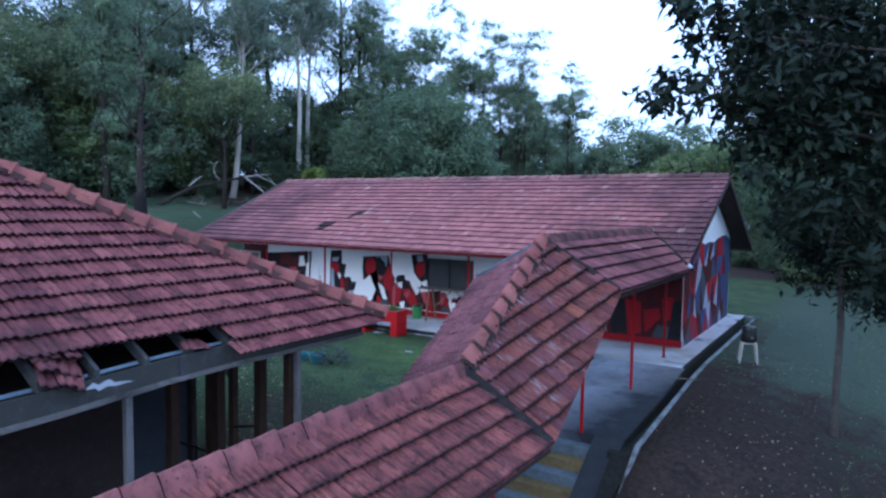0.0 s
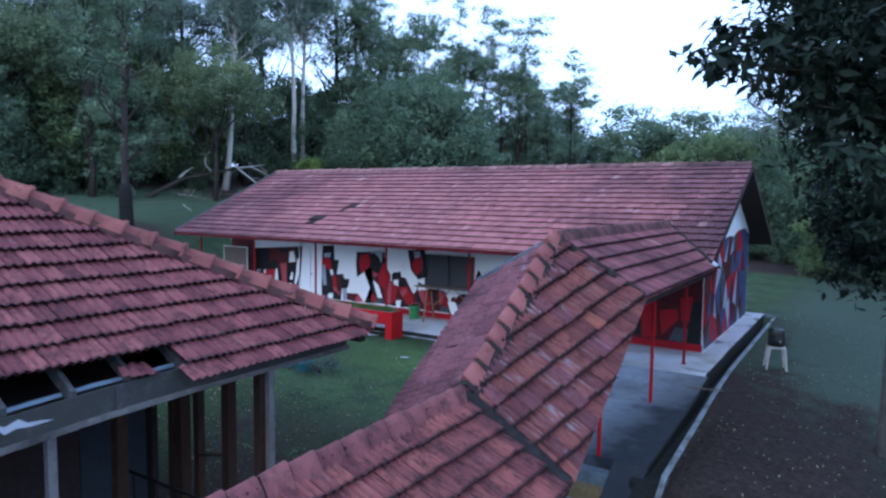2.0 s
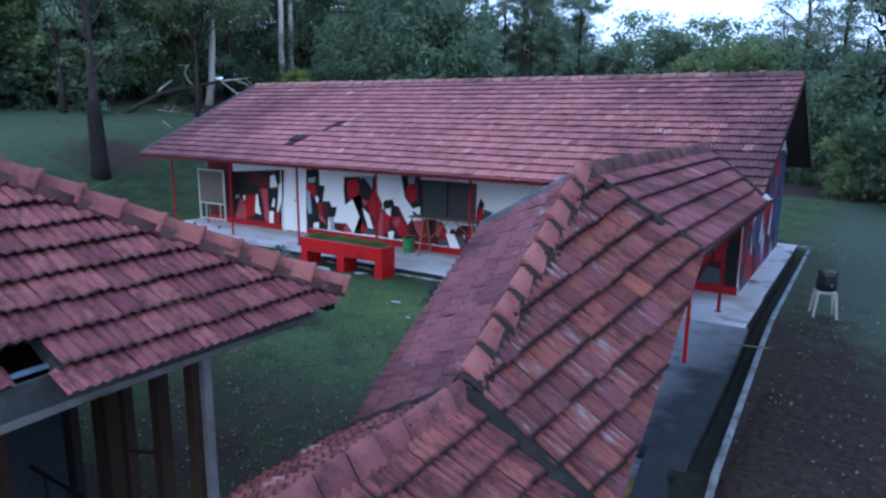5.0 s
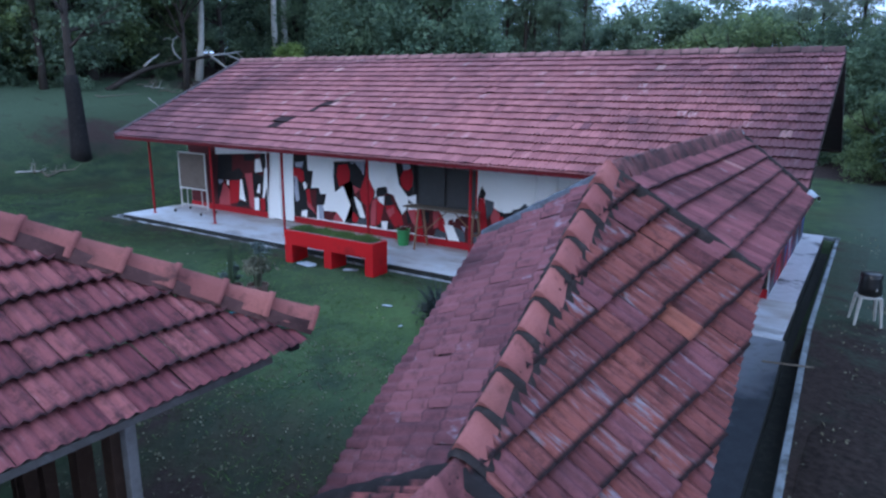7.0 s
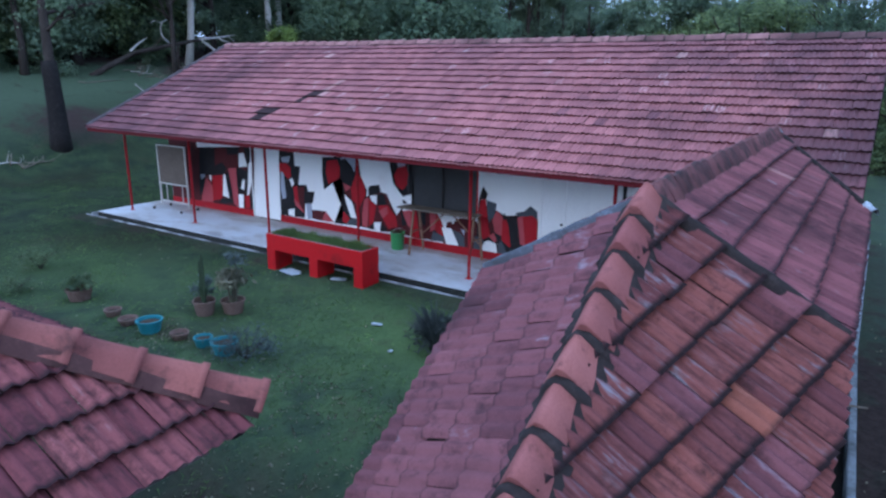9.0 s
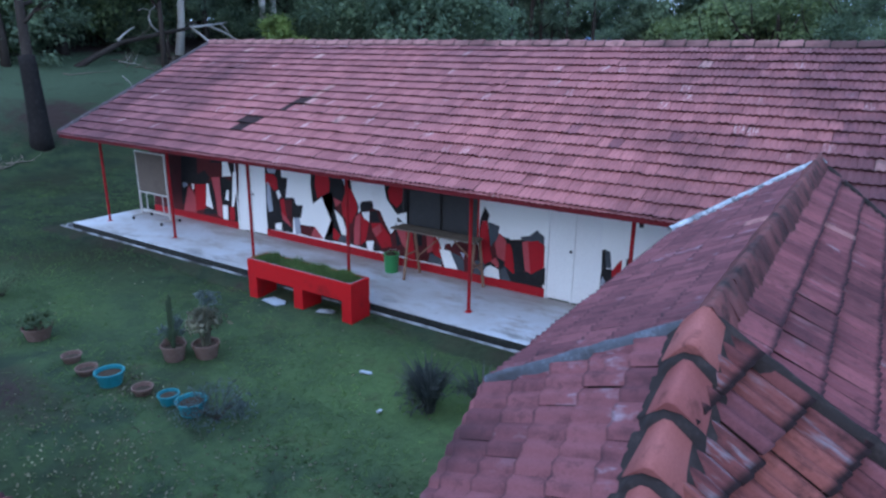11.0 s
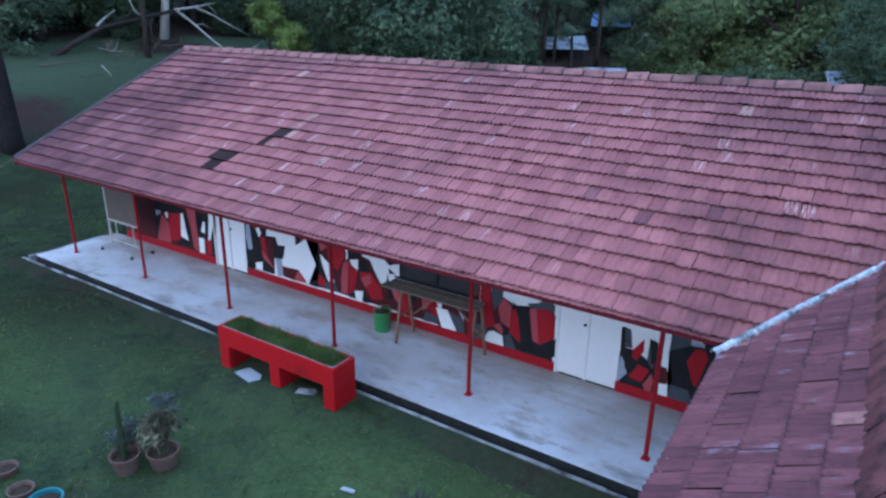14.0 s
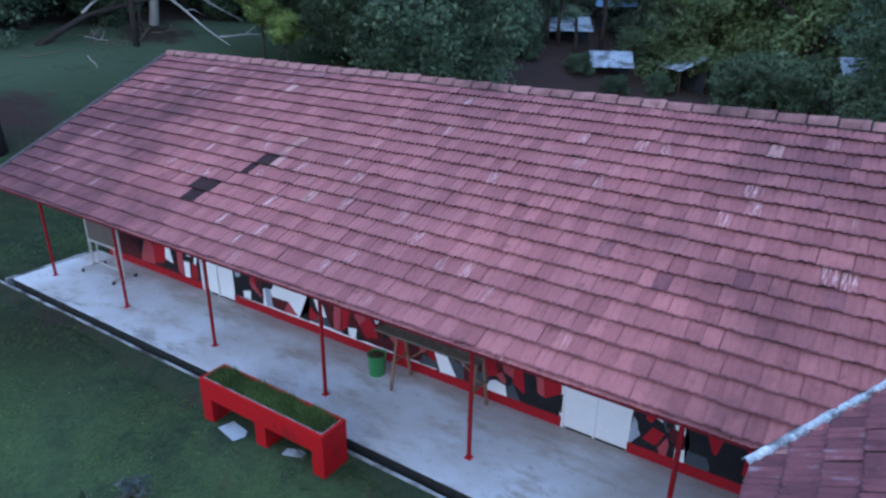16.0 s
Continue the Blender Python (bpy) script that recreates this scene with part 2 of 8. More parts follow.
silver_mural = surface("pale_grey_mural_paint", (0.34, 0.37, 0.44), (0.29, 0.32, 0.38), (0.22, 0.25, 0.29), 0.7, 50, 1.5, bump=0.1)


def make_veranda_floor():
    """Pale worn concrete: bluish sheen painted in as patches, brown marks, dark splash marks under the eave drip."""
    m, nt, b = begin("veranda_floor_concrete", 0.62)
    p = place(nt)
    flat = nt.nodes.new("ShaderNodeVectorMath")
    flat.operation = "MULTIPLY"
    flat.inputs[1].default_value = (0.45, 1.0, 1.0)
    link(nt, p, flat.inputs[0])
    fine, mid, broad, drag = fuzz(nt, p, 60), fuzz(nt, p, 6.0, 6, 0.72), fuzz(nt, p, 0.5, 4, 0.6), fuzz(nt, flat.outputs[0], 1.7, 6, 0.68)
    # bluish sheen of the sky, painted as broad pale patches
    c = blend(nt, ramp(nt, broad, 0.38, 0.64), (0.50, 0.495, 0.505), (0.66, 0.705, 0.77))
    c = blend(nt, ramp(nt, drag, 0.52, 0.70), c, (0.37, 0.315, 0.29))
    c = blend(nt, ramp(nt, mid, 0.58, 0.76), c, (0.30, 0.27, 0.26))
    sep = nt.nodes.new("ShaderNodeSeparateXYZ")
    link(nt, p, sep.inputs[0])
    # browner towards the foot of the wall
    wall_brown = nt.nodes.new("ShaderNodeMath")
    wall_brown.operation = "MULTIPLY_ADD"
    wall_brown.inputs[1].default_value = 0.35
    link(nt, sep.outputs[1], wall_brown.inputs[0])
    link(nt, drag, wall_brown.inputs[2])
    c = blend(nt, ramp(nt, wall_brown.outputs[0], 6.80, 7.12), c, blend(nt, mid, (0.30, 0.265, 0.25), (0.46, 0.41, 0.385)))
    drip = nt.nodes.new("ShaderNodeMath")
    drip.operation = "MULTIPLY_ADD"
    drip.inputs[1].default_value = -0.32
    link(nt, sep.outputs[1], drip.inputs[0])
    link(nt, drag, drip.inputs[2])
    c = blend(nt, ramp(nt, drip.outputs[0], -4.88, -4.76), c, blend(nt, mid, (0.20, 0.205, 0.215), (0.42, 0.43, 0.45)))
    c = blend(nt, 0.4, c, blend(nt, fine, (0.55, 0.55, 0.55), (1.4, 1.4, 1.4)), "MULTIPLY")
    link(nt, c, b.inputs["Base Color"])
    relief(nt, b, fine, 0.2, 0.008)
    return m


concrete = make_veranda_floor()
path_concrete = surface("mottled_path_concrete", (0.46, 0.45, 0.48), (0.56, 0.54, 0.58), (0.05, 0.05, 0.055), 0.75, 60, 1.1, (0.45, 0.7), (0.52, 0.64), 0.25)
wet_concrete = surface("stained_concrete", (0.20, 0.215, 0.24), (0.36, 0.38, 0.42), (0.030, 0.031, 0.036), 0.7, 60, 0.75, (0.48, 0.7), (0.45, 0.60), 0.25)

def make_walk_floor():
    """Grey-blue mottled concrete that darkens towards the drain side and down the slope."""
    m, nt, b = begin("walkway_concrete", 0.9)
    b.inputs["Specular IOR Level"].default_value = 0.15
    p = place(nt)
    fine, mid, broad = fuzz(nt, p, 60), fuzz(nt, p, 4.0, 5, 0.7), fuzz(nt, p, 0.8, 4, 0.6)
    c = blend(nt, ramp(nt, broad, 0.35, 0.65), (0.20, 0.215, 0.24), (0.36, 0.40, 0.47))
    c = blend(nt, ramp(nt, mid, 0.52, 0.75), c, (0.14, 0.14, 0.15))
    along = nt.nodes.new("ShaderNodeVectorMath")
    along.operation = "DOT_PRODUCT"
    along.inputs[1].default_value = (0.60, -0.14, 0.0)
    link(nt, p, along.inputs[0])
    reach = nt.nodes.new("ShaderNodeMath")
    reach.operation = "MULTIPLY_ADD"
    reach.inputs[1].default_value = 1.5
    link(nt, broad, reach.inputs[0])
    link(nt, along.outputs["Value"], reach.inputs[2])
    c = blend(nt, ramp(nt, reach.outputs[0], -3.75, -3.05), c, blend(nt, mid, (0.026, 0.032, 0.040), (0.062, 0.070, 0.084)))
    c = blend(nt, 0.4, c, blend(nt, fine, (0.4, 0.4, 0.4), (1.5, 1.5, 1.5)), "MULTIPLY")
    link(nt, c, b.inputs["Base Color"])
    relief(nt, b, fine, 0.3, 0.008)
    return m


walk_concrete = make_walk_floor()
kerb_mat = surface("whitewashed_kerb", (0.40, 0.42, 0.44), (0.28, 0.28, 0.28), (0.06, 0.06, 0.056), 0.85, 50, 1.7, (0.5, 0.75), (0.43, 0.60))
side_kerb_mat = surface("weathered_side_kerb", (0.26, 0.30, 0.33), (0.14, 0.15, 0.155), (0.05, 0.05, 0.05), 0.85, 50, 1.3, (0.45, 0.7), (0.5, 0.68))
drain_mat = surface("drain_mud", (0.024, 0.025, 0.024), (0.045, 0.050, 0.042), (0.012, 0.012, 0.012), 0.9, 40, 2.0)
step_blue = surface("blue_step_paint", (0.16, 0.21, 0.25), (0.28, 0.32, 0.34), (0.10, 0.12, 0.13), 0.75, 45, 2.5)
step_yellow = surface("ochre_step_paint", (0.24, 0.17, 0.08), (0.32, 0.26, 0.15), (0.12, 0.09, 0.05), 0.75, 45, 2.5)
timber = surface("weathered_timber", (0.16, 0.13, 0.105), (0.24, 0.21, 0.18), (0.06, 0.05, 0.042), 0.85, 60, 2.0)
rafter_wood = surface("grey_rafter_wood", (0.055, 0.055, 0.058), (0.10, 0.11, 0.12), (0.03, 0.028, 0.028), 0.85, 60, 2.0)
tan_wood = surface("tan_planed_wood", (0.24, 0.135, 0.09), (0.30, 0.19, 0.13), (0.12, 0.07, 0.05), 0.8, 60, 2.0)
brown_wood = surface("brown_post_wood", (0.060, 0.034, 0.024), (0.085, 0.052, 0.038), (0.028, 0.018, 0.014), 0.8, 60, 2.0)
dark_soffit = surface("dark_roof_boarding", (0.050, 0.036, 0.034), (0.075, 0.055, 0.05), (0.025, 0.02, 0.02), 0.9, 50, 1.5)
pale_post = surface("grey_painted_post", (0.22, 0.22, 0.22), (0.16, 0.155, 0.15), (0.10, 0.095, 0.09), 0.75, 50, 2.0)
lip_board = surface("weathered_trim_board", (0.13, 0.125, 0.12), (0.19, 0.19, 0.19), (0.05, 0.047, 0.045), 0.8, 50, 1.4, (0.5, 0.72), (0.48, 0.66))
fascia_board = surface("grey_green_fascia_board", (0.046, 0.049, 0.047), (0.078, 0.080, 0.075), (0.026, 0.026, 0.026), 0.8, 50, 1.2)
blue_pipe = surface("pale_blue_steel", (0.22, 0.30, 0.38), (0.16, 0.20, 0.25), (0.06, 0.065, 0.07), 0.5, 40, 2.0)
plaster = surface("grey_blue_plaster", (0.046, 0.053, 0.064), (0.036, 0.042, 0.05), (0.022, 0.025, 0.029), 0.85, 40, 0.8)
white_door = surface("white_door_paint", (0.80, 0.80, 0.80), (0.72, 0.72, 0.72), (0.58, 0.57, 0.55), 0.45, 50, 0.9, (0.6, 0.85), (0.65, 0.88), 0.08)
screen_mat = surface("dark_board_panel", (0.028, 0.028, 0.03), (0.04, 0.038, 0.038), (0.02, 0.02, 0.02), 0.55, 30, 1.5)
board_brown = surface("brown_pinboard", (0.12, 0.095, 0.080), (0.15, 0.12, 0.10), (0.08, 0.065, 0.06), 0.9, 60, 1.5)
green_plastic = surface("green_plastic", (0.035, 0.24, 0.075), (0.05, 0.28, 0.1), (0.03, 0.14, 0.05), 0.4, 40, 3.0)
teal_plastic = surface("teal_plastic", (0.015, 0.22, 0.26), (0.03, 0.26, 0.30), (0.02, 0.14, 0.16), 0.4, 40, 3.0)
cactus_skin = surface("cactus_skin", (0.040, 0.062, 0.034), (0.07, 0.10, 0.05), (0.03, 0.04, 0.025), 0.6, 50, 6.0)
terracotta = surface("terracotta", (0.19, 0.115, 0.095), (0.29, 0.21, 0.18), (0.12, 0.07, 0.06), 0.85, 50, 5.0)
soil = surface("potting_soil", (0.05, 0.035, 0.025), (0.08, 0.06, 0.04), (0.03, 0.022, 0.018), 0.95, 60, 4.0)
white_plastic = surface("white_plastic", (0.50, 0.48, 0.45), (0.42, 0.40, 0.37), (0.28, 0.25, 0.22), 0.4, 40, 3.0)
black_plastic = surface("black_plastic_bag", (0.012, 0.012, 0.013), (0.02, 0.02, 0.022), (0.01, 0.01, 0.01), 0.28, 30, 4.0)
paper_mat = surface("weathered_white_board", (0.40, 0.45, 0.50), (0.33, 0.36, 0.39), (0.25, 0.26, 0.26), 0.8, 40, 4.0)
steel = surface("dull_steel", (0.35, 0.36, 0.37), (0.45, 0.45, 0.46), (0.15, 0.14, 0.13), 0.4, 60, 4.0, metal=0.8)
blue_sheet = surface("bright_blue_sheeting", (0.12, 0.25, 0.48), (0.22, 0.36, 0.58), (0.07, 0.13, 0.25), 0.5, 40, 1.4)
zinc = surface("sheet_metal_roofing", (0.32, 0.40, 0.50), (0.46, 0.54, 0.62), (0.12, 0.14, 0.16), 0.6, 40, 1.4, (0.45, 0.7), (0.46, 0.62))
bark_pale = surface("pale_bark", (0.50, 0.46, 0.42), (0.62, 0.59, 0.56), (0.20, 0.16, 0.14), 0.85, 25, 1.2, (0.5, 0.7), (0.56, 0.75), 0.5)
bark_grey = surface("grey_brown_bark", (0.085, 0.075, 0.068), (0.13, 0.12, 0.11), (0.04, 0.035, 0.032), 0.92, 25, 1.5, bump=0.7)
bark_dark = surface("dark_bark", (0.045, 0.036, 0.032), (0.075, 0.062, 0.056), (0.022, 0.018, 0.016), 0.95, 25, 1.5, bump=0.8)
charred = surface("charred_bark", (0.016, 0.014, 0.014), (0.034, 0.030, 0.029), (0.008, 0.008, 0.008), 0.95, 25, 1.5, bump=0.8)
bleached = surface("bleached_dead_wood", (0.48, 0.46, 0.44), (0.36, 0.33, 0.31), (0.15, 0.13, 0.12), 0.85, 30, 2.0)
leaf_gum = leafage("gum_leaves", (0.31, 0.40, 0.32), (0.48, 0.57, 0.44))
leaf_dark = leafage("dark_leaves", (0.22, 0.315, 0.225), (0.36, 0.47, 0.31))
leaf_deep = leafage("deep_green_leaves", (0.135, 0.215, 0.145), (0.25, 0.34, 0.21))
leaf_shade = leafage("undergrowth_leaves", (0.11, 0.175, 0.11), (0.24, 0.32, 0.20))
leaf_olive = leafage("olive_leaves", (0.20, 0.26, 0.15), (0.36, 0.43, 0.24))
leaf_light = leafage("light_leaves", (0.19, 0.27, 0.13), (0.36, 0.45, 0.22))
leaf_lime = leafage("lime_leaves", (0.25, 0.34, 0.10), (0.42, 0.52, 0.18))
# near foliage coloured almost black to read as a silhouette against the sky
leaf_near = leafage("near_silhouette_leaves", (0.012, 0.024, 0.018), (0.030, 0.050, 0.032), 0.65, 0.12)
leaf_pot = leafage("pot_plant_leaves", (0.10, 0.16, 0.09), (0.22, 0.29, 0.15))
leaf_dry = leafage("dry_leaves", (0.25, 0.22, 0.15), (0.46, 0.42, 0.30))
leaf_grey = leafage("grey_green_leaves", (0.16, 0.20, 0.19), (0.28, 0.33, 0.32))
leaf_purple = leafage("dark_purple_leaves", (0.075, 0.088, 0.084), (0.17, 0.18, 0.17))
planter_grass = leafage("planter_grass_blades", (0.12, 0.20, 0.07), (0.30, 0.42, 0.15), 0.7)
grass_blade = leafage("grass_blades", (0.07, 0.14, 0.05), (0.20, 0.30, 0.10), 0.7)


def make_ground():
    m, nt, b = begin("lawn_and_earth", 0.95)
    b.inputs["Specular IOR Level"].default_value = 0.1
    p = place(nt)
    fine, tuft, mid, broad = fuzz(nt, p, 45, 3), fuzz(nt, p, 9, 5, 0.7), fuzz(nt, p, 1.3, 5, 0.65), fuzz(nt, p, 0.22, 4)
    green = blend(nt, tuft, (0.015, 0.026, 0.017), (0.050, 0.077, 0.046))
    green = blend(nt, ramp(nt, mid, 0.38, 0.70), green, blend(nt, tuft, (0.034, 0.066, 0.028), (0.105, 0.165, 0.066)))
    green = blend(nt, ramp(nt, broad, 0.50, 0.68), green, blend(nt, tuft, (0.022, 0.032, 0.016), (0.060, 0.070, 0.036)))
    earth = blend(nt, ramp(nt, tuft, 0.3, 0.7), (0.014, 0.010, 0.010), (0.064, 0.047, 0.041))
    sep = nt.nodes.new("ShaderNodeSeparateXYZ")
    link(nt, p, sep.inputs[0])
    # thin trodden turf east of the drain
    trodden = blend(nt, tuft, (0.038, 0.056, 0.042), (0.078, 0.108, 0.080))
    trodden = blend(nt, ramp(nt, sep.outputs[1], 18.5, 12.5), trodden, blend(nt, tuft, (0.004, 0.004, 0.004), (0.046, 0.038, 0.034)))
    # grass colour dimmed towards the west, as if less light fell there
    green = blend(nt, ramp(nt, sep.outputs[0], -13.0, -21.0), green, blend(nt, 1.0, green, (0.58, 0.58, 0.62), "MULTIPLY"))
    # light put into the grass colour of the far bank, which the trees darken
    green = blend(nt, ramp(nt, sep.outputs[0], -32.5, -38.0), green, blend(nt, tuft, (0.036, 0.062, 0.042), (0.098, 0.140, 0.086)))
    lush = nt.nodes.new("ShaderNodeAttribute")
    lush.attribute_name = "lush"
    green = blend(nt, lush.outputs["Fac"], green, blend(nt, tuft, (0.045, 0.090, 0.032), (0.135, 0.215, 0.080)))
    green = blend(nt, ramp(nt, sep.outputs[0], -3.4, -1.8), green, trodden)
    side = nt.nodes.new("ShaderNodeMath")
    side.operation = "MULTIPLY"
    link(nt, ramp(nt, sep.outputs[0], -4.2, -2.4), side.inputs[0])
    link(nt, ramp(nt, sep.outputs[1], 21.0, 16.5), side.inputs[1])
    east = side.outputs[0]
    thin = nt.nodes.new("ShaderNodeMath")
    thin.operation = "MULTIPLY_ADD"
    link(nt, east, thin.inputs[0])
    thin.inputs[1].default_value = 0.33
    less = nt.nodes.new("ShaderNodeMath")
    less.operation = "MULTIPLY_ADD"
    less.inputs[1].default_value = -0.22
    link(nt, ramp(nt, sep.outputs[0], -1.6, 2.5), less.inputs[0])
    link(nt, mid, less.inputs[2])
    link(nt, less.outputs[0], thin.inputs[2])
    c = blend(nt, ramp(nt, thin.outputs[0], 0.58, 0.80), green, earth)
    woods = nt.nodes.new("ShaderNodeAttribute")
    woods.attribute_name = "woods"
    litter = blend(nt, tuft, (0.022, 0.016, 0.015), (0.068, 0.047, 0.042))
    wl = nt.nodes.new("ShaderNodeMath")
    wl.operation = "MULTIPLY_ADD"
    link(nt, mid, wl.inputs[0])
    wl.inputs[1].default_value = 0.8
    link(nt, woods.outputs["Fac"], wl.inputs[2])
    c = blend(nt, ramp(nt, wl.outputs[0], 0.75, 1.05), c, litter)
    c = blend(nt, 0.5, c, blend(nt, fine, (0.3, 0.3, 0.3), (1.7, 1.7, 1.7)), "MULTIPLY")
    link(nt, c, b.inputs["Base Color"])
    relief(nt, b, tuft, 0.9, 0.05)
    return m


ground_mat = make_ground()


# ---- mesh helpers ----
def finish(name, bm, material, parent=None, label="", smooth=False):
    me = bpy.data.meshes.new(name)
    bm.to_mesh(me)
    bm.free()
    for m in material if isinstance(material, (list, tuple)) else (material,):
        me.materials.append(m)
    if smooth:
        me.polygons.foreach_set("use_smooth", [True] * len(me.polygons))
    ob = new(name, me)
    ob.parent = parent
    if label:
        ob["label"] = label
    return ob


def part(name, bm, material, parent, label="", smooth=False):
    return finish(name, bm, material, parent, label, smooth)


def thing(name, label, category, at=(0, 0, 0), group="", kind="", turn=0):
    ob = new(name)
    ob.matrix_basis = pose(*at, 0, 0, turn)
    return tagged(ob, label, category, group, kind)


def box(x0, y0, z0, x1, y1, z1, bevel=0.0, bm=None):
    made = bmesh.new()
    bmesh.ops.create_cube(made, size=1)
    for v in made.verts:
        v.co = ((x0 + x1) / 2 + v.co.x * (x1 - x0), (y0 + y1) / 2 + v.co.y * (y1 - y0), (z0 + z1) / 2 + v.co.z * (z1 - z0))
    if bevel:
        bmesh.ops.bevel(made, geom=made.edges[:], offset=bevel, segments=2, affect="EDGES", profile=0.6)
    if bm is None:
        return made
    join(bm, made)
    return bm


def join(bm, other):
    vs = [bm.verts.new(v.co) for v in other.verts]
    other.verts.index_update()
    for f in other.faces:
        bm.faces.new([vs[v.index] for v in f.verts])
    other.free()


def rod(p, q, r0, r1=None, n=8, bm=None):
    """A round bar from p to q."""
    return tube([p, q], [r0, r0 if r1 is None else r1], n, bm)


def tube(points, radii, n=8, bm=None):
    bm = bm or bmesh.new()
    rings = []
    pts = [Vector(p) for p in points]
    for i, p in enumerate(pts):
        d = (pts[min(i + 1, len(pts) - 1)] - pts[max(i - 1, 0)]).normalized()
        a = d.orthogonal().normalized() if i == 0 else (a0 - d * a0.dot(d)).normalized()
        a0 = a
        b = d.cross(a)
        rings.append([bm.verts.new(p + (a * math.cos(k * math.tau / n) + b * math.sin(k * math.tau / n)) * radii[i]) for k in range(n)])
    for lo, hi in zip(rings, rings[1:]):
        for k in range(n):
            bm.faces.new((lo[k], lo[(k + 1) % n], hi[(k + 1) % n], hi[k]))
    bm.faces.new(rings[0][::-1])
    bm.faces.new(rings[-1])
    return bm


def lathe(profile, n=20, bm=None, base=(0, 0, 0)):
    """A turned shape from (radius, height) pairs."""
    bm = bm or bmesh.new()
    o = Vector(base)
    rings = [[bm.verts.new(o + Vector((r * math.cos(k * math.tau / n), r * math.sin(k * math.tau / n), z))) for k in range(n)] for r, z in profile]
    for lo, hi in zip(rings, rings[1:]):
        for k in range(n):
            bm.faces.new((lo[k], lo[(k + 1) % n], hi[(k + 1) % n], hi[k]))
    bm.faces.new(rings[0][::-1])
    bm.faces.new(rings[-1])
    return bm


def prism(outline, depth, axis="y", at=0.0, bm=None):
    """A flat outline given thickness along an axis."""
    bm = bm or bmesh.new()

    def spot(a, b, c):
        return (a, c, b) if axis == "y" else (c, a, b) if axis == "x" else (a, b, c)
    lo = [bm.verts.new(spot(a, b, at)) for a, b in outline]
    hi = [bm.verts.new(spot(a, b, at + depth)) for a, b in outline]
    bm.faces.new(lo)
    bm.faces.new(hi[::-1])
    for i in range(len(lo)):
        j = (i + 1) % len(lo)
        bm.faces.new((lo[i], hi[i], hi[j], lo[j]))
    bmesh.ops.recalc_face_normals(bm, faces=bm.faces[:])
    return bm


def mesh_of(name, verts, faces, materials, slots=None, smooth=False, uv=None):
    me = bpy.data.meshes.new(name)
    verts, faces = np.asarray(verts, dtype=np.float32), np.asarray(faces, dtype=np.int32)
    k = faces.shape[1]
    me.vertices.add(len(verts))
    me.vertices.foreach_set("co", verts.ravel())
    me.loops.add(faces.size)
    me.loops.foreach_set("vertex_index", faces.ravel())
    me.polygons.add(len(faces))
    me.polygons.foreach_set("loop_start", np.arange(0, faces.size, k, dtype=np.int32))
    me.polygons.foreach_set("loop_total", np.full(len(faces), k, dtype=np.int32))
    for m in materials:
        me.materials.append(m)
    if slots is not None:
        me.polygons.foreach_set("material_index", np.asarray(slots, dtype=np.int32))
    if smooth:
        me.polygons.foreach_set("use_smooth", np.ones(len(faces), dtype=bool))
    if uv is not None:
        layer = me.uv_layers.new(name="tile")
        layer.data.foreach_set("uv", np.asarray(uv, dtype=np.float32)[faces.ravel()].ravel())
    me.update(calc_edges=True)
    me.validate()
    return me


def leaves(name, centres, length, width, material, seed, parent=None, droop=0.3, out=None, label="", simple=False):
    """One small folded blade at each place, turned at random; out: the middle that they face away from."""
    rng = np.random.default_rng(seed)
    n = len(centres)
    face = rng.normal(size=(n, 3)) * 0.75
    face[:, 2] += 0.75
    if out is not None:
        away = centres - np.asarray(out)
        face += (1.1 if np.ndim(out) > 1 else 0.7) * away / (np.linalg.norm(away, axis=1, keepdims=True) + 1e-6)
    face /= np.linalg.norm(face, axis=1, keepdims=True) + 1e-9
    d = rng.normal(size=(n, 3))
    d[:, 2] -= droop * 1.5
    d -= face * np.sum(d * face, axis=1, keepdims=True)
    d /= np.linalg.norm(d, axis=1, keepdims=True) + 1e-9
    s = np.cross(d, face)
    up = face
    ln = (length * rng.uniform(0.6, 1.35, (n, 1)))
    wd = (width * rng.uniform(0.7, 1.3, (n, 1)))
    base, tip = centres - d * ln * 0.5, centres + d * ln * 0.5
    lft, rgt = centres + s * wd * 0.5 + up * wd * 0.18, centres - s * wd * 0.5 + up * wd * 0.18
    verts = np.stack([base, rgt, tip, lft], 1).reshape(-1, 3)
    faces = np.concatenate([np.arange(n)[:, None] * 4 + np.array([[0, 1, 2]]), np.arange(n)[:, None] * 4 + np.array([[0, 2, 3]])])
    if simple:
        verts = np.stack([base - s * wd * 0.5, base + s * wd * 0.5, tip], 1).reshape(-1, 3)
        faces = np.arange(3 * n).reshape(-1, 3)
    ob = new(name, mesh_of(name, verts, faces, [material]))
    ob.parent = parent
    if label:
        ob["label"] = label
    return ob


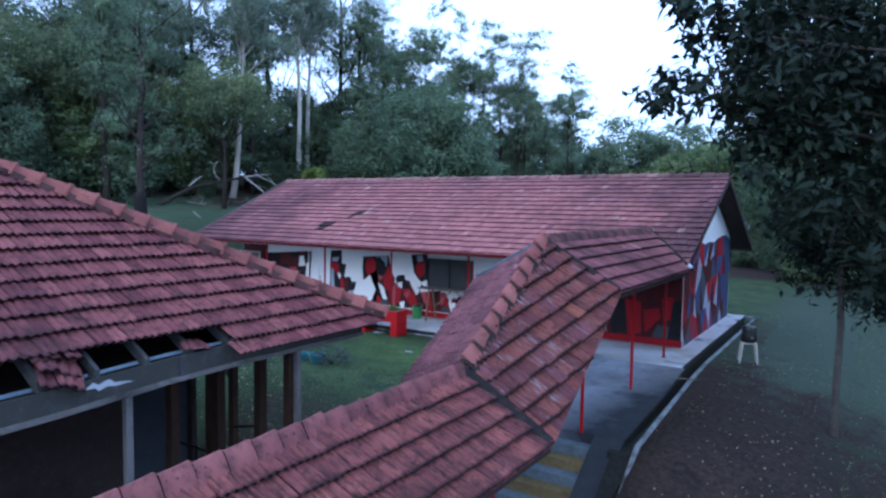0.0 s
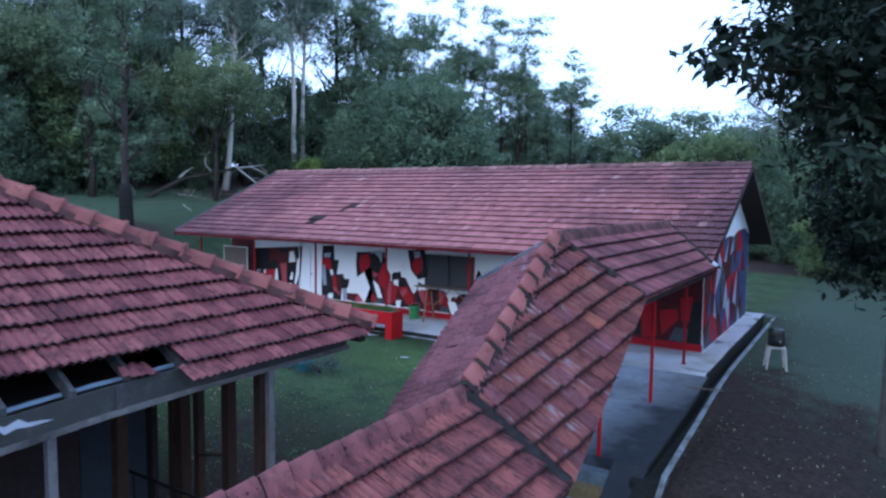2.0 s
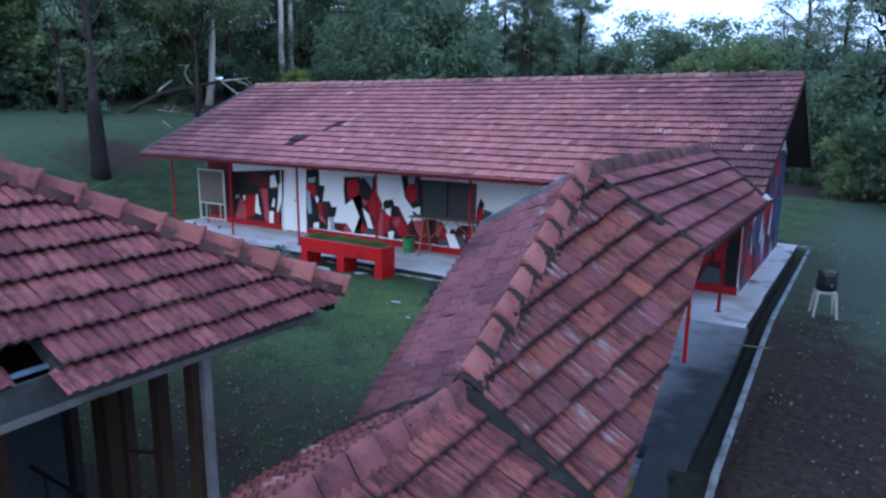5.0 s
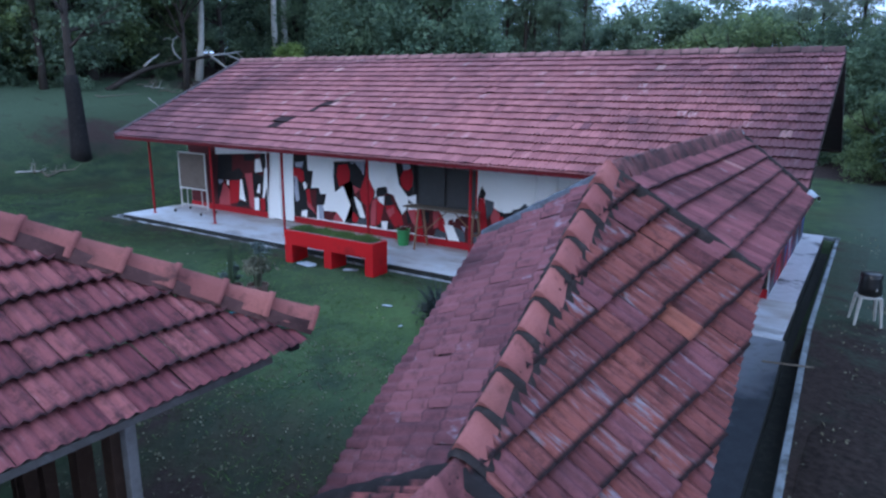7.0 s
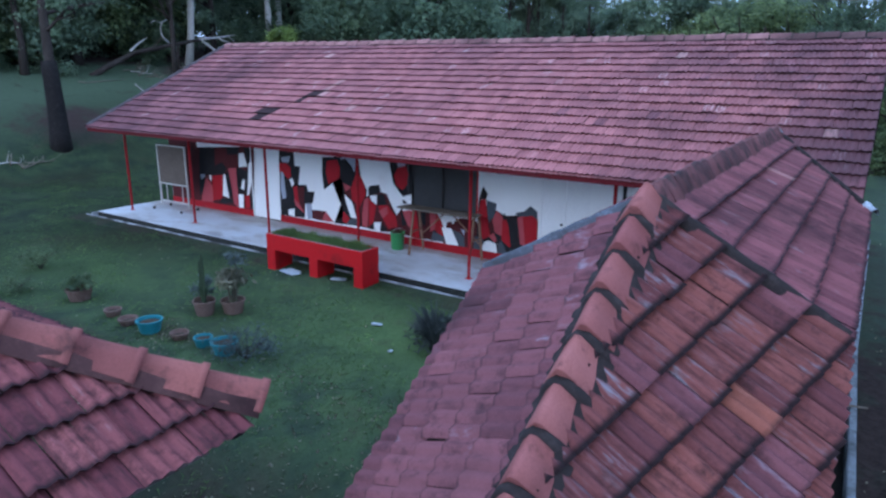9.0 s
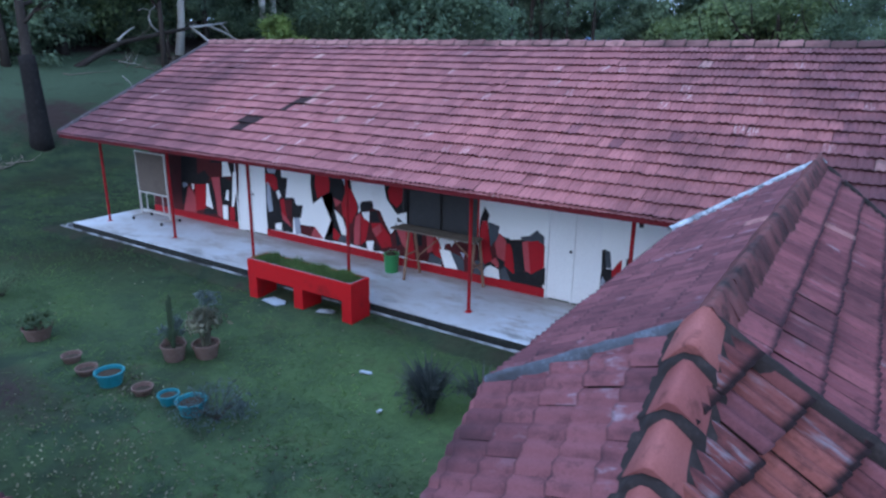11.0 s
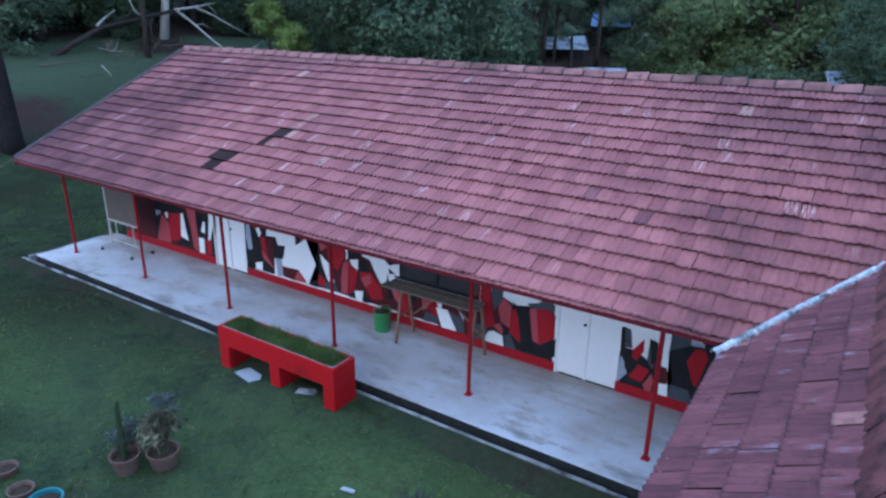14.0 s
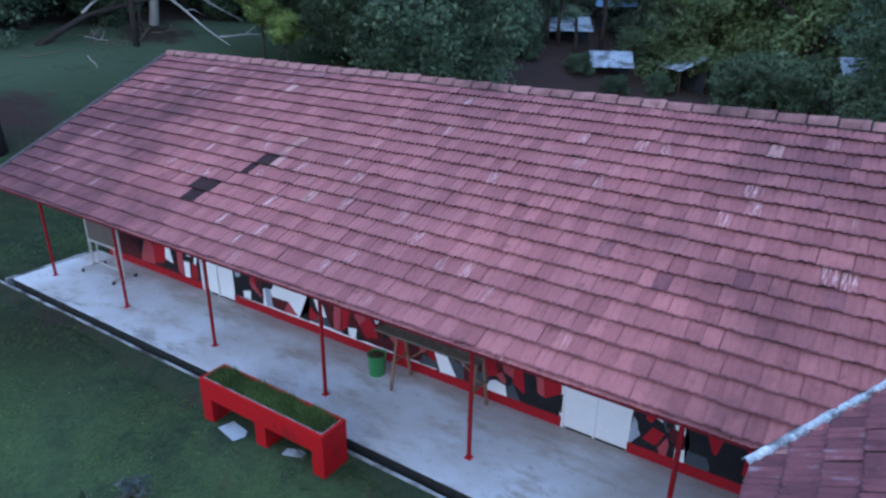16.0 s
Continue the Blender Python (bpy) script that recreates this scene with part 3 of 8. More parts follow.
def clump_points(blobs, n_clumps, per, spread, seed, hollow=0.45):
    """Places for leaves: clumps scattered through rounded masses, thicker towards their outside."""
    rng = np.random.default_rng(seed)
    out = []
    w = np.array([b[3] * b[4] * b[5] for b in blobs]) ** 0.66
    counts = rng.multinomial(n_clumps, w / w.sum())
    for (x, y, z, rx, ry, rz), c in zip(blobs, counts):
        d = rng.normal(size=(c, 3))
        d /= np.linalg.norm(d, axis=1, keepdims=True) + 1e-9
        r = hollow + (1 - hollow) * rng.random((c, 1)) ** 0.5
        mid = np.array([x, y, z]) + d * r * np.array([rx, ry, rz])
        size = spread * rng.uniform(0.55, 1.5, (c, 1, 1))
        pts = mid[:, None, :] + rng.normal(size=(c, per, 3)) * size * np.array([1, 1, 0.6])
        out.append(pts.reshape(-1, 3))
    return np.concatenate(out)


def limb(bm, start, heading, length, radius, rng, depth, ends, wander=0.25, n=6):
    pts, rad = [Vector(start)], [radius]
    d = Vector(heading).normalized()
    steps = 5
    for i in range(steps):
        d = (d + Vector((rng.uniform(-1, 1), rng.uniform(-1, 1), rng.uniform(-0.3, 0.7))) * wander).normalized()
        pts.append(pts[-1] + d * length / steps)
        rad.append(radius * (1 - 0.62 * (i + 1) / steps))
    tube(pts, rad, n, bm)
    if depth > 0:
        for k in range(rng.choice((2, 2, 3))):
            i = rng.choice((2, 3, 4, 5))
            a = rng.uniform(0, math.tau)
            side = Vector((math.cos(a), math.sin(a), rng.uniform(0.15, 0.8)))
            limb(bm, pts[i], d * 0.7 + side * 0.8, length * rng.uniform(0.5, 0.75), rad[i] * 0.7, rng, depth - 1, ends, wander, max(4, n - 1))
    else:
        ends.append(pts[-1])
        ends.append(pts[-2])


# ---- ground ----
def ease(v, lo, hi):
    t = np.clip((np.asarray(v, dtype=float) - lo) / (hi - lo), 0, 1)
    return t * t * (3 - 2 * t)


def land(x, y):
    """The height of the ground: a lawn level with the veranda, a fall to the south, a bank that climbs to the woods in the west."""
    x, y = np.asarray(x, dtype=float), np.asarray(y, dtype=float)
    fall = 1.25 + 0.75 * ease(x, -8.0, -5.8)
    z = -0.16 - fall * (1 - ease(y, 6.8, 11.4))
    z = z - 1.35 * ease(x, -2.3, 3.5) * ease(y, 24, 14)
    u = (x + 25) * -0.954 + (y - 22) * 0.3
    bank = np.where(u > 4, (u - 4) * 0.42 * ease(u, 2, 10), 0)
    z = z + 8.5 * (1 - np.exp(-bank / 8.5))
    z = z + 0.05 * np.sin(x * 0.9 + 1.3 * np.sin(y * 0.6)) * ease(np.abs(u) + 3, 0, 20) + 0.5 * ease(y, 45, 120)
    return z


def sheet():
    g = np.linspace(-1, 1, 281)
    far = np.sign(g) * (np.abs(g) * 42 + np.abs(g) ** 6 * 560)
    X, Y = np.meshgrid(far - 14, far + 16, indexing="ij")
    n = len(g)
    Z = land(X, Y)
    # trench under the drains and pits under slabs
    under = (X > -22.62) & (X < -2.72) & (Y > 16.52) & (Y < 26.2)
    under |= (X > -5.75) & (X < -2.6) & (Y > -6) & (Y < 17)
    Z = np.where(under, Z - 0.55, Z)
    Z = np.where((X > -5.5) & (X < -2.75) & (Y > -6) & (Y < 11.2), np.minimum(Z, -3.0), Z)
    idx = np.arange(n * n).reshape(n, n)
    faces = np.stack([idx[:-1, :-1], idx[1:, :-1], idx[1:, 1:], idx[:-1, 1:]], -1).reshape(-1, 4)
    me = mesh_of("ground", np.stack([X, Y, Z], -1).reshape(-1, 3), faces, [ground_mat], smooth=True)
    u = (X + 25) * -0.954 + (Y - 22) * 0.3
    wood = np.maximum(ease(u, 17, 22), ease(Y, 38, 46))
    wood = np.maximum(wood, 0.72 * np.exp(-(((X + 34.6) / 2.9) ** 2 + ((Y - 22.6) / 3.0) ** 2)))
    wood = np.maximum(wood, 0.75 * np.exp(-(((X + 39.8) / 2.2) ** 2 + ((Y - 33.2) / 3.0) ** 2)))
    wood = np.maximum(wood, 0.6 * np.exp(-(((X + 14.5) / 4.5) ** 2 + ((Y - 11.1) / 0.8) ** 2)))
    wood = np.maximum(wood, 0.42 * np.exp(-((Y - 16.0) / 0.55) ** 2) * ((X > -20) & (X < -6)))
    wood = np.maximum(wood, ease(X, 1.5, 6) * 0.5)
    # leaf litter by the shed, with the shade beside it painted in
    wood = np.maximum(wood, 0.56 * ease(Y, 12.6, 9.8) * ease(X, -13, -10))
    wood = np.maximum(wood, 0.5 * np.exp(-((X + 12.3) ** 2 / 3.2 + (Y - 12.3) ** 2 / 0.5)))
    rich = 0.75 * np.exp(-(((X + 8.6) / 2.4) ** 2 + ((Y - 14.6) / 1.5) ** 2)) + 0.3 * np.exp(-(((X + 17.5) / 3.0) ** 2 + ((Y - 13.6) / 1.2) ** 2))
    at = me.attributes.new("lush", "FLOAT", "POINT")
    at.data.foreach_set("value", rich.astype(np.float32).ravel())
    at = me.attributes.new("woods", "FLOAT", "POINT")
    at.data.foreach_set("value", wood.astype(np.float32).ravel())
    return tagged(new("ground", me), "lawn with patchy grass, bare earth and leaf litter under trees", "ground", kind="stuff")


ground = tagged(sheet(), kind="structure")

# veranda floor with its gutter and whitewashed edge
veranda = tagged(finish("pavement_veranda", box(-22.3, 16.672, -0.7, -3.03, 18.9, 0.0, 0.012), concrete), "grey concrete veranda floor with brown stains and painted bluish sheen", "pavement", kind="structure")
side_slab = tagged(finish("pavement_side", prism([(16.69, -0.5), (16.69, -0.012), (26.55, -0.03), (26.55, -0.5)], 0.60, "x", -3.66), path_concrete), "stained concrete path beside the painted gable wall", "pavement", kind="structure")
def tapered_slab():
    """The walkway floor: it climbs gently to the north and widens to the south."""
    bm = bmesh.new()
    rings = []
    for y, x, z in ((11.55, -2.86, -0.345), (14.6, -2.91, -0.225), (16.668, -2.97, -0.05)):
        rings.append([bm.verts.new(p) for p in ((-5.61, y, -0.7), (-5.61, y, z), (x - 0.02, y, z), (x, y, z - 0.02), (x, y, -0.7))])
    for lo, hi in zip(rings, rings[1:]):
        for k in range(5):
            bm.faces.new((lo[k], lo[(k + 1) % 5], hi[(k + 1) % 5], hi[k]))
    bm.faces.new(rings[0])
    bm.faces.new(rings[-1][::-1])
    bmesh.ops.recalc_face_normals(bm, faces=bm.faces[:])
    return bm


walk_slab = tagged(finish("pavement_walkway", tapered_slab(), walk_concrete), "mottled concrete floor under the covered walkway, darker towards the drain", "pavement", kind="structure")


def dark_edge(ob):
    """The face towards the drain takes the drain's dark colour."""
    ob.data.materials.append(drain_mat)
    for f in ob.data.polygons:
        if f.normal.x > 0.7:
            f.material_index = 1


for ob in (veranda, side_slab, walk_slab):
    dark_edge(ob)
low_slab = tagged(finish("pavement_lower", box(-5.61, -6.0, -2.6, -3.06, 8.75, -2.2, 0.01), wet_concrete), "lower concrete floor at the foot of the steps", "pavement", kind="structure")


def strip(name, outline_fn, material, label, category):
    return tagged(finish(name, outline_fn, material), label, category, kind="structure")


strip("drain_front", box(-22.56, 16.552, -0.7, -5.62, 16.67, -0.30), drain_mat, "muddy open gutter along the veranda edge", "drain")
strip("drain_west", box(-22.56, 16.75, -0.7, -22.302, 18.95, -0.36), drain_mat, "muddy open gutter at the veranda's end", "drain")
strip("drain_side", prism([(-3.058, 11.2), (-2.46, 11.2), (-2.74, 18.0), (-2.76, 26.6), (-3.058, 26.6)], 0.25, "z", -0.72), drain_mat, "dark wet open drain beside the path", "drain")
strip("drain_slope", prism([(7.9, -3.3), (7.9, -2.66), (11.198, -0.48), (11.198, -1.2)], 0.56, "x", -2.98), drain_mat, "dark wet drain down beside the steps", "drain")

strip("drain_face", box(-22.306, 16.664, -0.36, -5.62, 16.6715, -0.014), drain_mat, "dark edge of the veranda slab", "drain")
strip("drain_face_side", box(-3.0595, 16.8, -0.37, -3.052, 26.5, -0.075), drain_mat, "dark edge of the path", "drain")


def kerb_x(y):
    return -2.757 + 0.215 * max(0, 1 - (y - 11.1) / 6.5)


def kerb_z(y):
    return -0.085 - 0.14 * (1 - min(1, (y - 11.0) / 5.0))


def verge(name, rows, label):
    """A bank of turf from a kerb out to the open ground; rows of inner and outer edges."""
    bm = bmesh.new()
    rings = [[bm.verts.new(p) for p in row] for row in rows]
    for a, b in zip(rings, rings[1:]):
        for i in range(len(a) - 1):
            bm.faces.new((a[i], a[i + 1], b[i + 1], b[i]))
    bmesh.ops.recalc_face_normals(bm, faces=bm.faces[:])
    for f in bm.faces:
        if f.normal.z < 0:
            f.normal_flip()
    ob = tagged(finish(name, bm, ground_mat, smooth=True), label, "ground", kind="structure")
    bare = ob.data.attributes.new("woods", "FLOAT", "POINT")
    bare.data.foreach_set("value", [0.45] * len(ob.data.vertices))


verge("ground_verge", [[(x, 16.51, -0.118), (x, 16.3, -0.128), (x, 15.9, float(land(x, 15.9)) - 0.02)] for x in np.linspace(-23.0, -5.7, 24)], "turf against the whitewashed kerb")
verge("ground_verge_side", [[(kerb_x(y) + 0.086, y, kerb_z(y) - 0.03), (-2.3, y, kerb_z(y) - 0.06), (-1.7, y, float(land(-1.7, y)) - 0.03)] for y in np.linspace(11.1, 26.4, 20)], "bare earth against the side kerb")


def kerbs():
    rng = random.Random(4)
    ob = thing("kerb", "thin whitewashed concrete kerb stones edging the gutter", "kerb", kind="structure")
    x = -22.68
    while x < -5.7:
        w = min(rng.uniform(1.1, 1.7), -5.65 - x)
        part("kerb_stone", box(x, 16.50 + rng.uniform(-.008, .008), -0.7, x + w - 0.006, 16.55, -0.092 + rng.uniform(-.012, .008), 0.012), kerb_mat, ob)
        x += w
    y = 16.64
    while y < 18.9:
        part("kerb_stone", box(-22.65, y, -0.7, -22.562, y + 0.78, -0.085 + rng.uniform(-.01, .008), 0.012), kerb_mat, ob)
        y += 0.79
    side = thing("kerb_side", "pale weathered concrete kerb along the open drain", "kerb", kind="structure")
    y = 11.1
    while y < 26.4:
        w = min(rng.uniform(1.3, 2.0), 26.5 - y)
        bm = bmesh.new()
        ends = [[bm.verts.new((kerb_x(v) + dx, v, z)) for dx, z in ((0, -0.55), (0, kerb_z(v)), (0.014, kerb_z(v) + 0.012), (0.075, kerb_z(v) + 0.012), (0.088, kerb_z(v)), (0.088, -0.55))] for v in (y, y + w - 0.004)]
        for i in range(6):
            j = (i + 1) % 6
            bm.faces.new((ends[0][i], ends[0][j], ends[1][j], ends[1][i]))
        for e in ends:
            bm.faces.new(e)
        bmesh.ops.recalc_face_normals(bm, faces=bm.faces[:])
        part("kerb_stone", bm, side_kerb_mat, side)
        y += w
    part("kerb_stone", box(-3.66, 26.602, -0.4, -2.65, 26.73, -0.07, 0.014), side_kerb_mat, side)
    for k in range(3):
        y0, y1 = 11.097 - k, 10.1 - k
        z0, z1 = -0.222 - 0.64 * k, -0.222 - 0.64 * (k + 1)
        part("kerb_stone", prism([(y1, z1 - 0.5), (y1, z1), (y0, z0), (y0, z0 - 0.5)], 0.088, "x", -2.541 + 0.05 * k), side_kerb_mat, side)


kerbs()
part_ramp = tagged(finish("pavement_ramp", prism([(8.75, -2.8), (8.75, -2.2), (11.547, -0.352), (11.547, -0.95)], 0.555, "x", -3.43), walk_concrete), "mottled dark concrete strip sloping beside the steps", "pavement", kind="structure")
dark_edge(part_ramp)


def stairs():
    ob = thing("steps", "concrete steps painted in faded blue and ochre stripes", "steps", kind="structure")
    n = 10
    for k in range(n):
        y = 11.548 - 0.277 * (k + 1)
        z = -0.345 - 0.184 * (k + 1)
        part("tread", box(-5.4, y, z - 0.5, -3.434, y + 0.275, z, 0.008), step_yellow if k % 2 else step_blue, ob, "ochre painted step" if k % 2 else "faded blue painted step")


stairs()


def lawn():
    """Tufts of grass where the lawn lies open."""
    rng = np.random.default_rng(11)
    x, y = rng.uniform(-30, -6.2, 90000), rng.uniform(9.2, 26, 90000)
    ok = (y < 16.3) | (x < -22.8)
    ok &= ~((x > -15.8) & (y < 9.0))
    patch = np.sin(x * 1.7 + 2 * np.sin(y * 0.9)) + np.sin(y * 2.3 + x) + rng.normal(0, 0.8, len(x))
    ok &= patch > -0.4
    east = (rng.uniform(0.5, 6, 6000), rng.uniform(8, 30, 6000))
    x, y = np.concatenate([x[ok], east[0]]), np.concatenate([y[ok], east[1]])
    n = len(x)
    h = rng.uniform(0.012, 0.045, n)
    a = rng.uniform(0, math.tau, n)
    lean = rng.normal(0, 0.07, (n, 2))
    z = land(x, y)
    w = rng.uniform(0.006, 0.014, n)
    p = np.stack([x, y, z], -1)
    s = np.stack([np.cos(a) * w, np.sin(a) * w, np.zeros(n)], -1)
    tip = p + np.stack([lean[:, 0], lean[:, 1], h], -1)
    verts = np.stack([p - s, p + s, tip], 1).reshape(-1, 3)
    me = mesh_of("grass", verts, np.arange(3 * n).reshape(-1, 3), [grass_blade])
    tagged(new("grass", me), "short uneven green grass tufts on the lawn", "grass", kind="stuff")
    # fallen leaves and scraps
    m = 1300
    fx = np.concatenate([rng.uniform(-2.5, 4, m), rng.uniform(-18, -6, 160), rng.uniform(-13, -5.8, 2200)])
    fy = np.concatenate([rng.uniform(9, 28, m), rng.uniform(9.5, 16, 160), rng.uniform(7.5, 12.6, 2200)])
    c = np.stack([fx, fy, land(fx, fy) + 0.02], -1)
    tagged(leaves("fallen_leaves", c, 0.055, 0.035, leaf_dry, 12, droop=0), "dry fallen leaves on bare earth", "leaves", kind="stuff")


lawn()


# ---- the long building ----
EAVE_Y, EAVE_Z, RIDGE_Y, RIDGE_Z = 16.567, 2.54, 21.72, 4.93
FALL = (RIDGE_Z - EAVE_Z) / (RIDGE_Y - EAVE_Y)
ROOF_W, ROOF_E = -22.15, -2.97
WALL_Y, WALL_W, WALL_E, WALL_N = 18.9, -21.75, -3.58, 25.9
BACK_Y = 2 * RIDGE_Y - EAVE_Y


def roof_z(y):
    return RIDGE_Z - abs(y - RIDGE_Y) * FALL


main = thing("long_building", "long single-storey building with clay tile roof and geometric mural", "building")


def main_walls():
    top = roof_z(WALL_Y) - 0.12
    opens = [(-17.95, -16.84, 0.0, 2.1), (-12.36, -10.38, 0.98, 2.08), (-8.79, -7.69, 0.0, 2.1)]
    bm = bmesh.new()
    # the sheet of wall, with its door openings notched and the window cut through
    cuts = sorted({WALL_W, WALL_E, *(v for o in opens for v in o[:2])})
    rows = sorted({-0.3, top, *(v for o in opens for v in o[2:] if v > 0)})
    grid = {}
    for y in (WALL_Y, WALL_Y + 0.2):
        for x in cuts:
            for z in rows:
                grid[x, y, z] = bm.verts.new((x, y, z))

    def solid(i, j):
        if not (0 <= i < len(cuts) - 1 and 0 <= j < len(rows) - 1):
            return False
        x, z = (cuts[i] + cuts[i + 1]) / 2, (rows[j] + rows[j + 1]) / 2
        return not any(o[0] < x < o[1] and (o[2] if o[2] > 0 else -1) < z < o[3] for o in opens)
    for i in range(-1, len(cuts)):
        for j in range(-1, len(rows)):
            if solid(i, j):
                q = [(cuts[i], rows[j]), (cuts[i + 1], rows[j]), (cuts[i + 1], rows[j + 1]), (cuts[i], rows[j + 1])]
                bm.faces.new([grid[x, WALL_Y, z] for x, z in q])
                bm.faces.new([grid[x, WALL_Y + 0.2, z] for x, z in q[::-1]])
                for (di, dj), (m, n) in (((0, -1), (0, 1)), ((1, 0), (1, 2)), ((0, 1), (2, 3)), ((-1, 0), (3, 0))):
                    if not solid(i + di, j + dj):
                        (x0, z0), (x1, z1) = q[m], q[n]
                        bm.faces.new((grid[x0, WALL_Y, z0], grid[x0, WALL_Y + 0.2, z0], grid[x1, WALL_Y + 0.2, z1], grid[x1, WALL_Y, z1]))
    bmesh.ops.delete(bm, geom=[v for v in bm.verts if not v.link_faces], context="VERTS")
    bmesh.ops.recalc_face_normals(bm, faces=bm.faces[:])
    front = part("front_wall", bm, white_wall, main, "white wall painted with red, black and grey angular shapes")
    back = part("back_wall", box(WALL_W, WALL_N - 0.2, -0.3, WALL_E, WALL_N, roof_z(WALL_N) - 0.12), white_wall, main)
    gable = [(WALL_Y + 0.201, -0.3), (WALL_Y + 0.201, roof_z(WALL_Y + 0.2) - 0.12), (RIDGE_Y, RIDGE_Z - 0.13), (WALL_N - 0.201, roof_z(WALL_N - 0.2) - 0.12), (WALL_N - 0.201, -0.3)]
    east = part("gable_wall", prism(gable, -0.2, "x", WALL_E), white_wall, main, "gable wall painted with tall blue, red and grey triangles")
    part("gable_wall", prism(gable, 0.2, "x", WALL_W), white_wall, main)
    part("skirting_band", box(WALL_W, WALL_Y - 0.016, 0.0, -17.96, WALL_Y - 0.0005, 0.19), red_mural, front, "red painted band along the foot of the wall")
    part("skirting_band", box(-16.83, WALL_Y - 0.016, 0.0, -8.80, WALL_Y - 0.0005, 0.19), red_mural, front, "red painted band along the foot of the wall")
    part("skirting_band", box(-7.68, WALL_Y - 0.016, 0.0, WALL_E, WALL_Y - 0.0005, 0.19), red_mural, front, "red painted band along the foot of the wall")
    return front, east


front_wall, gable_wall = main_walls()
PAINTS = {"r": red_mural, "p": pink_mural, "d": maroon_mural, "k": black_mural, "g": grey_mural, "w": white_wall, "b": blue_mural, "s": silver_mural}
PAINT_NAMES = {"r": "red", "p": "rose", "d": "maroon", "k": "black", "g": "slate grey", "w": "white", "b": "blue", "s": "pale grey"}
coats = {"n": 0}


def paint(tone, *corners):
    """One flat painted shape of the mural, a coat of paint proud of the wall."""
    coats["n"] += 1
    y = WALL_Y - 0.002 - 0.00012 * coats["n"]
    bm = bmesh.new()
    bm.faces.new([bm.verts.new((x, y, z)) for x, z in corners])
    bmesh.ops.triangulate(bm, faces=bm.faces[:])
    bmesh.ops.recalc_face_normals(bm, faces=bm.faces[:])
    for f in bm.faces:
        if f.normal.y > 0:
            f.normal_flip()
    part("painted_shape", bm, PAINTS[tone], front_wall, PAINT_NAMES[tone] + " painted mural shape")


# angular shapes from the veranda's far end to the walkway
paint("d", (-21.74, 0.19), (-20.35, 0.19), (-20.35, 2.2), (-21.74, 2.2))
paint("k", (-16.76, 2.12), (-16.21, 2.16), (-16.19, 1.64), (-15.98, 1.64), (-16.08, 1.13), (-15.78, 1.16), (-15.71, 0.98), (-15.48, 1.00), (-15.57, 0.67), (-15.85, 0.62), (-15.88, 0.22), (-16.82, 0.19), (-16.83, 0.67))
paint("w", (-16.51, 0.38), (-16.27, 0.44), (-16.29, 0.22), (-16.52, 0.23))
paint("s", (-15.82, 0.63), (-15.64, 0.68), (-15.52, 0.25), (-15.78, 0.20))
paint("k", (-15.16, 1.97), (-13.93, 2.07), (-13.97, 1.66), (-13.84, 1.57), (-13.64, 1.23), (-13.81, 0.62), (-13.82, 0.25), (-14.80, 0.23), (-14.50, 0.43), (-14.46, 0.59), (-14.54, 0.91), (-14.46, 1.07), (-14.46, 1.39), (-14.69, 1.39), (-15.13, 1.09))
paint("d", (-13.82, 0.92), (-13.58, 1.14), (-13.23, 1.25), (-13.01, 1.21), (-12.72, 0.68), (-12.53, 0.91), (-12.49, 0.79), (-11.70, 0.96), (-11.29, 0.60), (-11.22, 0.22), (-13.84, 0.24))
paint("k", (-12.94, 2.15), (-12.23, 2.21), (-12.23, 1.29), (-12.51, 1.21), (-12.80, 1.51))
paint("d", (-20.36, 1.86), (-17.79, 2.05), (-17.98, 0.19), (-20.49, 0.19))
paint("k", (-20.22, 1.87), (-19.52, 1.92), (-19.58, 1.10), (-20.16, 0.99), (-20.36, 0.85))
paint("d", (-19.52, 1.92), (-19.22, 1.94), (-19.27, 1.47), (-19.42, 1.34), (-19.57, 1.33))
paint("k", (-19.64, 1.32), (-19.23, 1.50), (-19.04, 1.32), (-19.14, 1.14), (-19.67, 1.06))
paint("s", (-20.29, 1.03), (-20.07, 1.05), (-20.06, 0.97), (-20.27, 0.87))
paint("w", (-19.87, 1.04), (-19.76, 1.05), (-19.78, 0.88), (-19.86, 0.90))
paint("k", (-20.36, 0.85), (-20.08, 0.94), (-20.09, 0.53), (-20.38, 0.36))
paint("p", (-20.04, 0.94), (-19.87, 0.87), (-19.72, 0.65), (-19.77, 0.21), (-20.33, 0.19), (-20.29, 0.36))
paint("r", (-19.73, 1.04), (-19.23, 1.10), (-19.32, 0.38), (-19.77, 0.26))
paint("w", (-19.21, 1.11), (-19.12, 1.14), (-19.07, 0.69), (-19.00, 0.42), (-19.30, 0.48))
paint("k", (-19.12, 1.14), (-18.98, 1.27), (-18.85, 0.72), (-18.85, 0.52), (-18.99, 0.45), (-19.06, 0.72))
paint("k", (-19.36, 0.40), (-18.84, 0.43), (-18.77, 0.31), (-19.47, 0.20))
paint("k", (-18.99, 1.96), (-18.43, 2.00), (-18.46, 1.78), (-18.95, 1.74))
paint("p", (-18.97, 1.33), (-18.62, 1.37), (-18.62, 0.91), (-18.60, 0.52), (-18.62, 0.20), (-18.82, 0.27), (-18.83, 0.72))
paint("w", (-18.45, 1.81), (-18.24, 1.85), (-18.12, 1.46), (-18.49, 1.40))
paint("k", (-18.22, 2.02), (-17.93, 2.04), (-17.95, 1.58), (-18.12, 1.46))
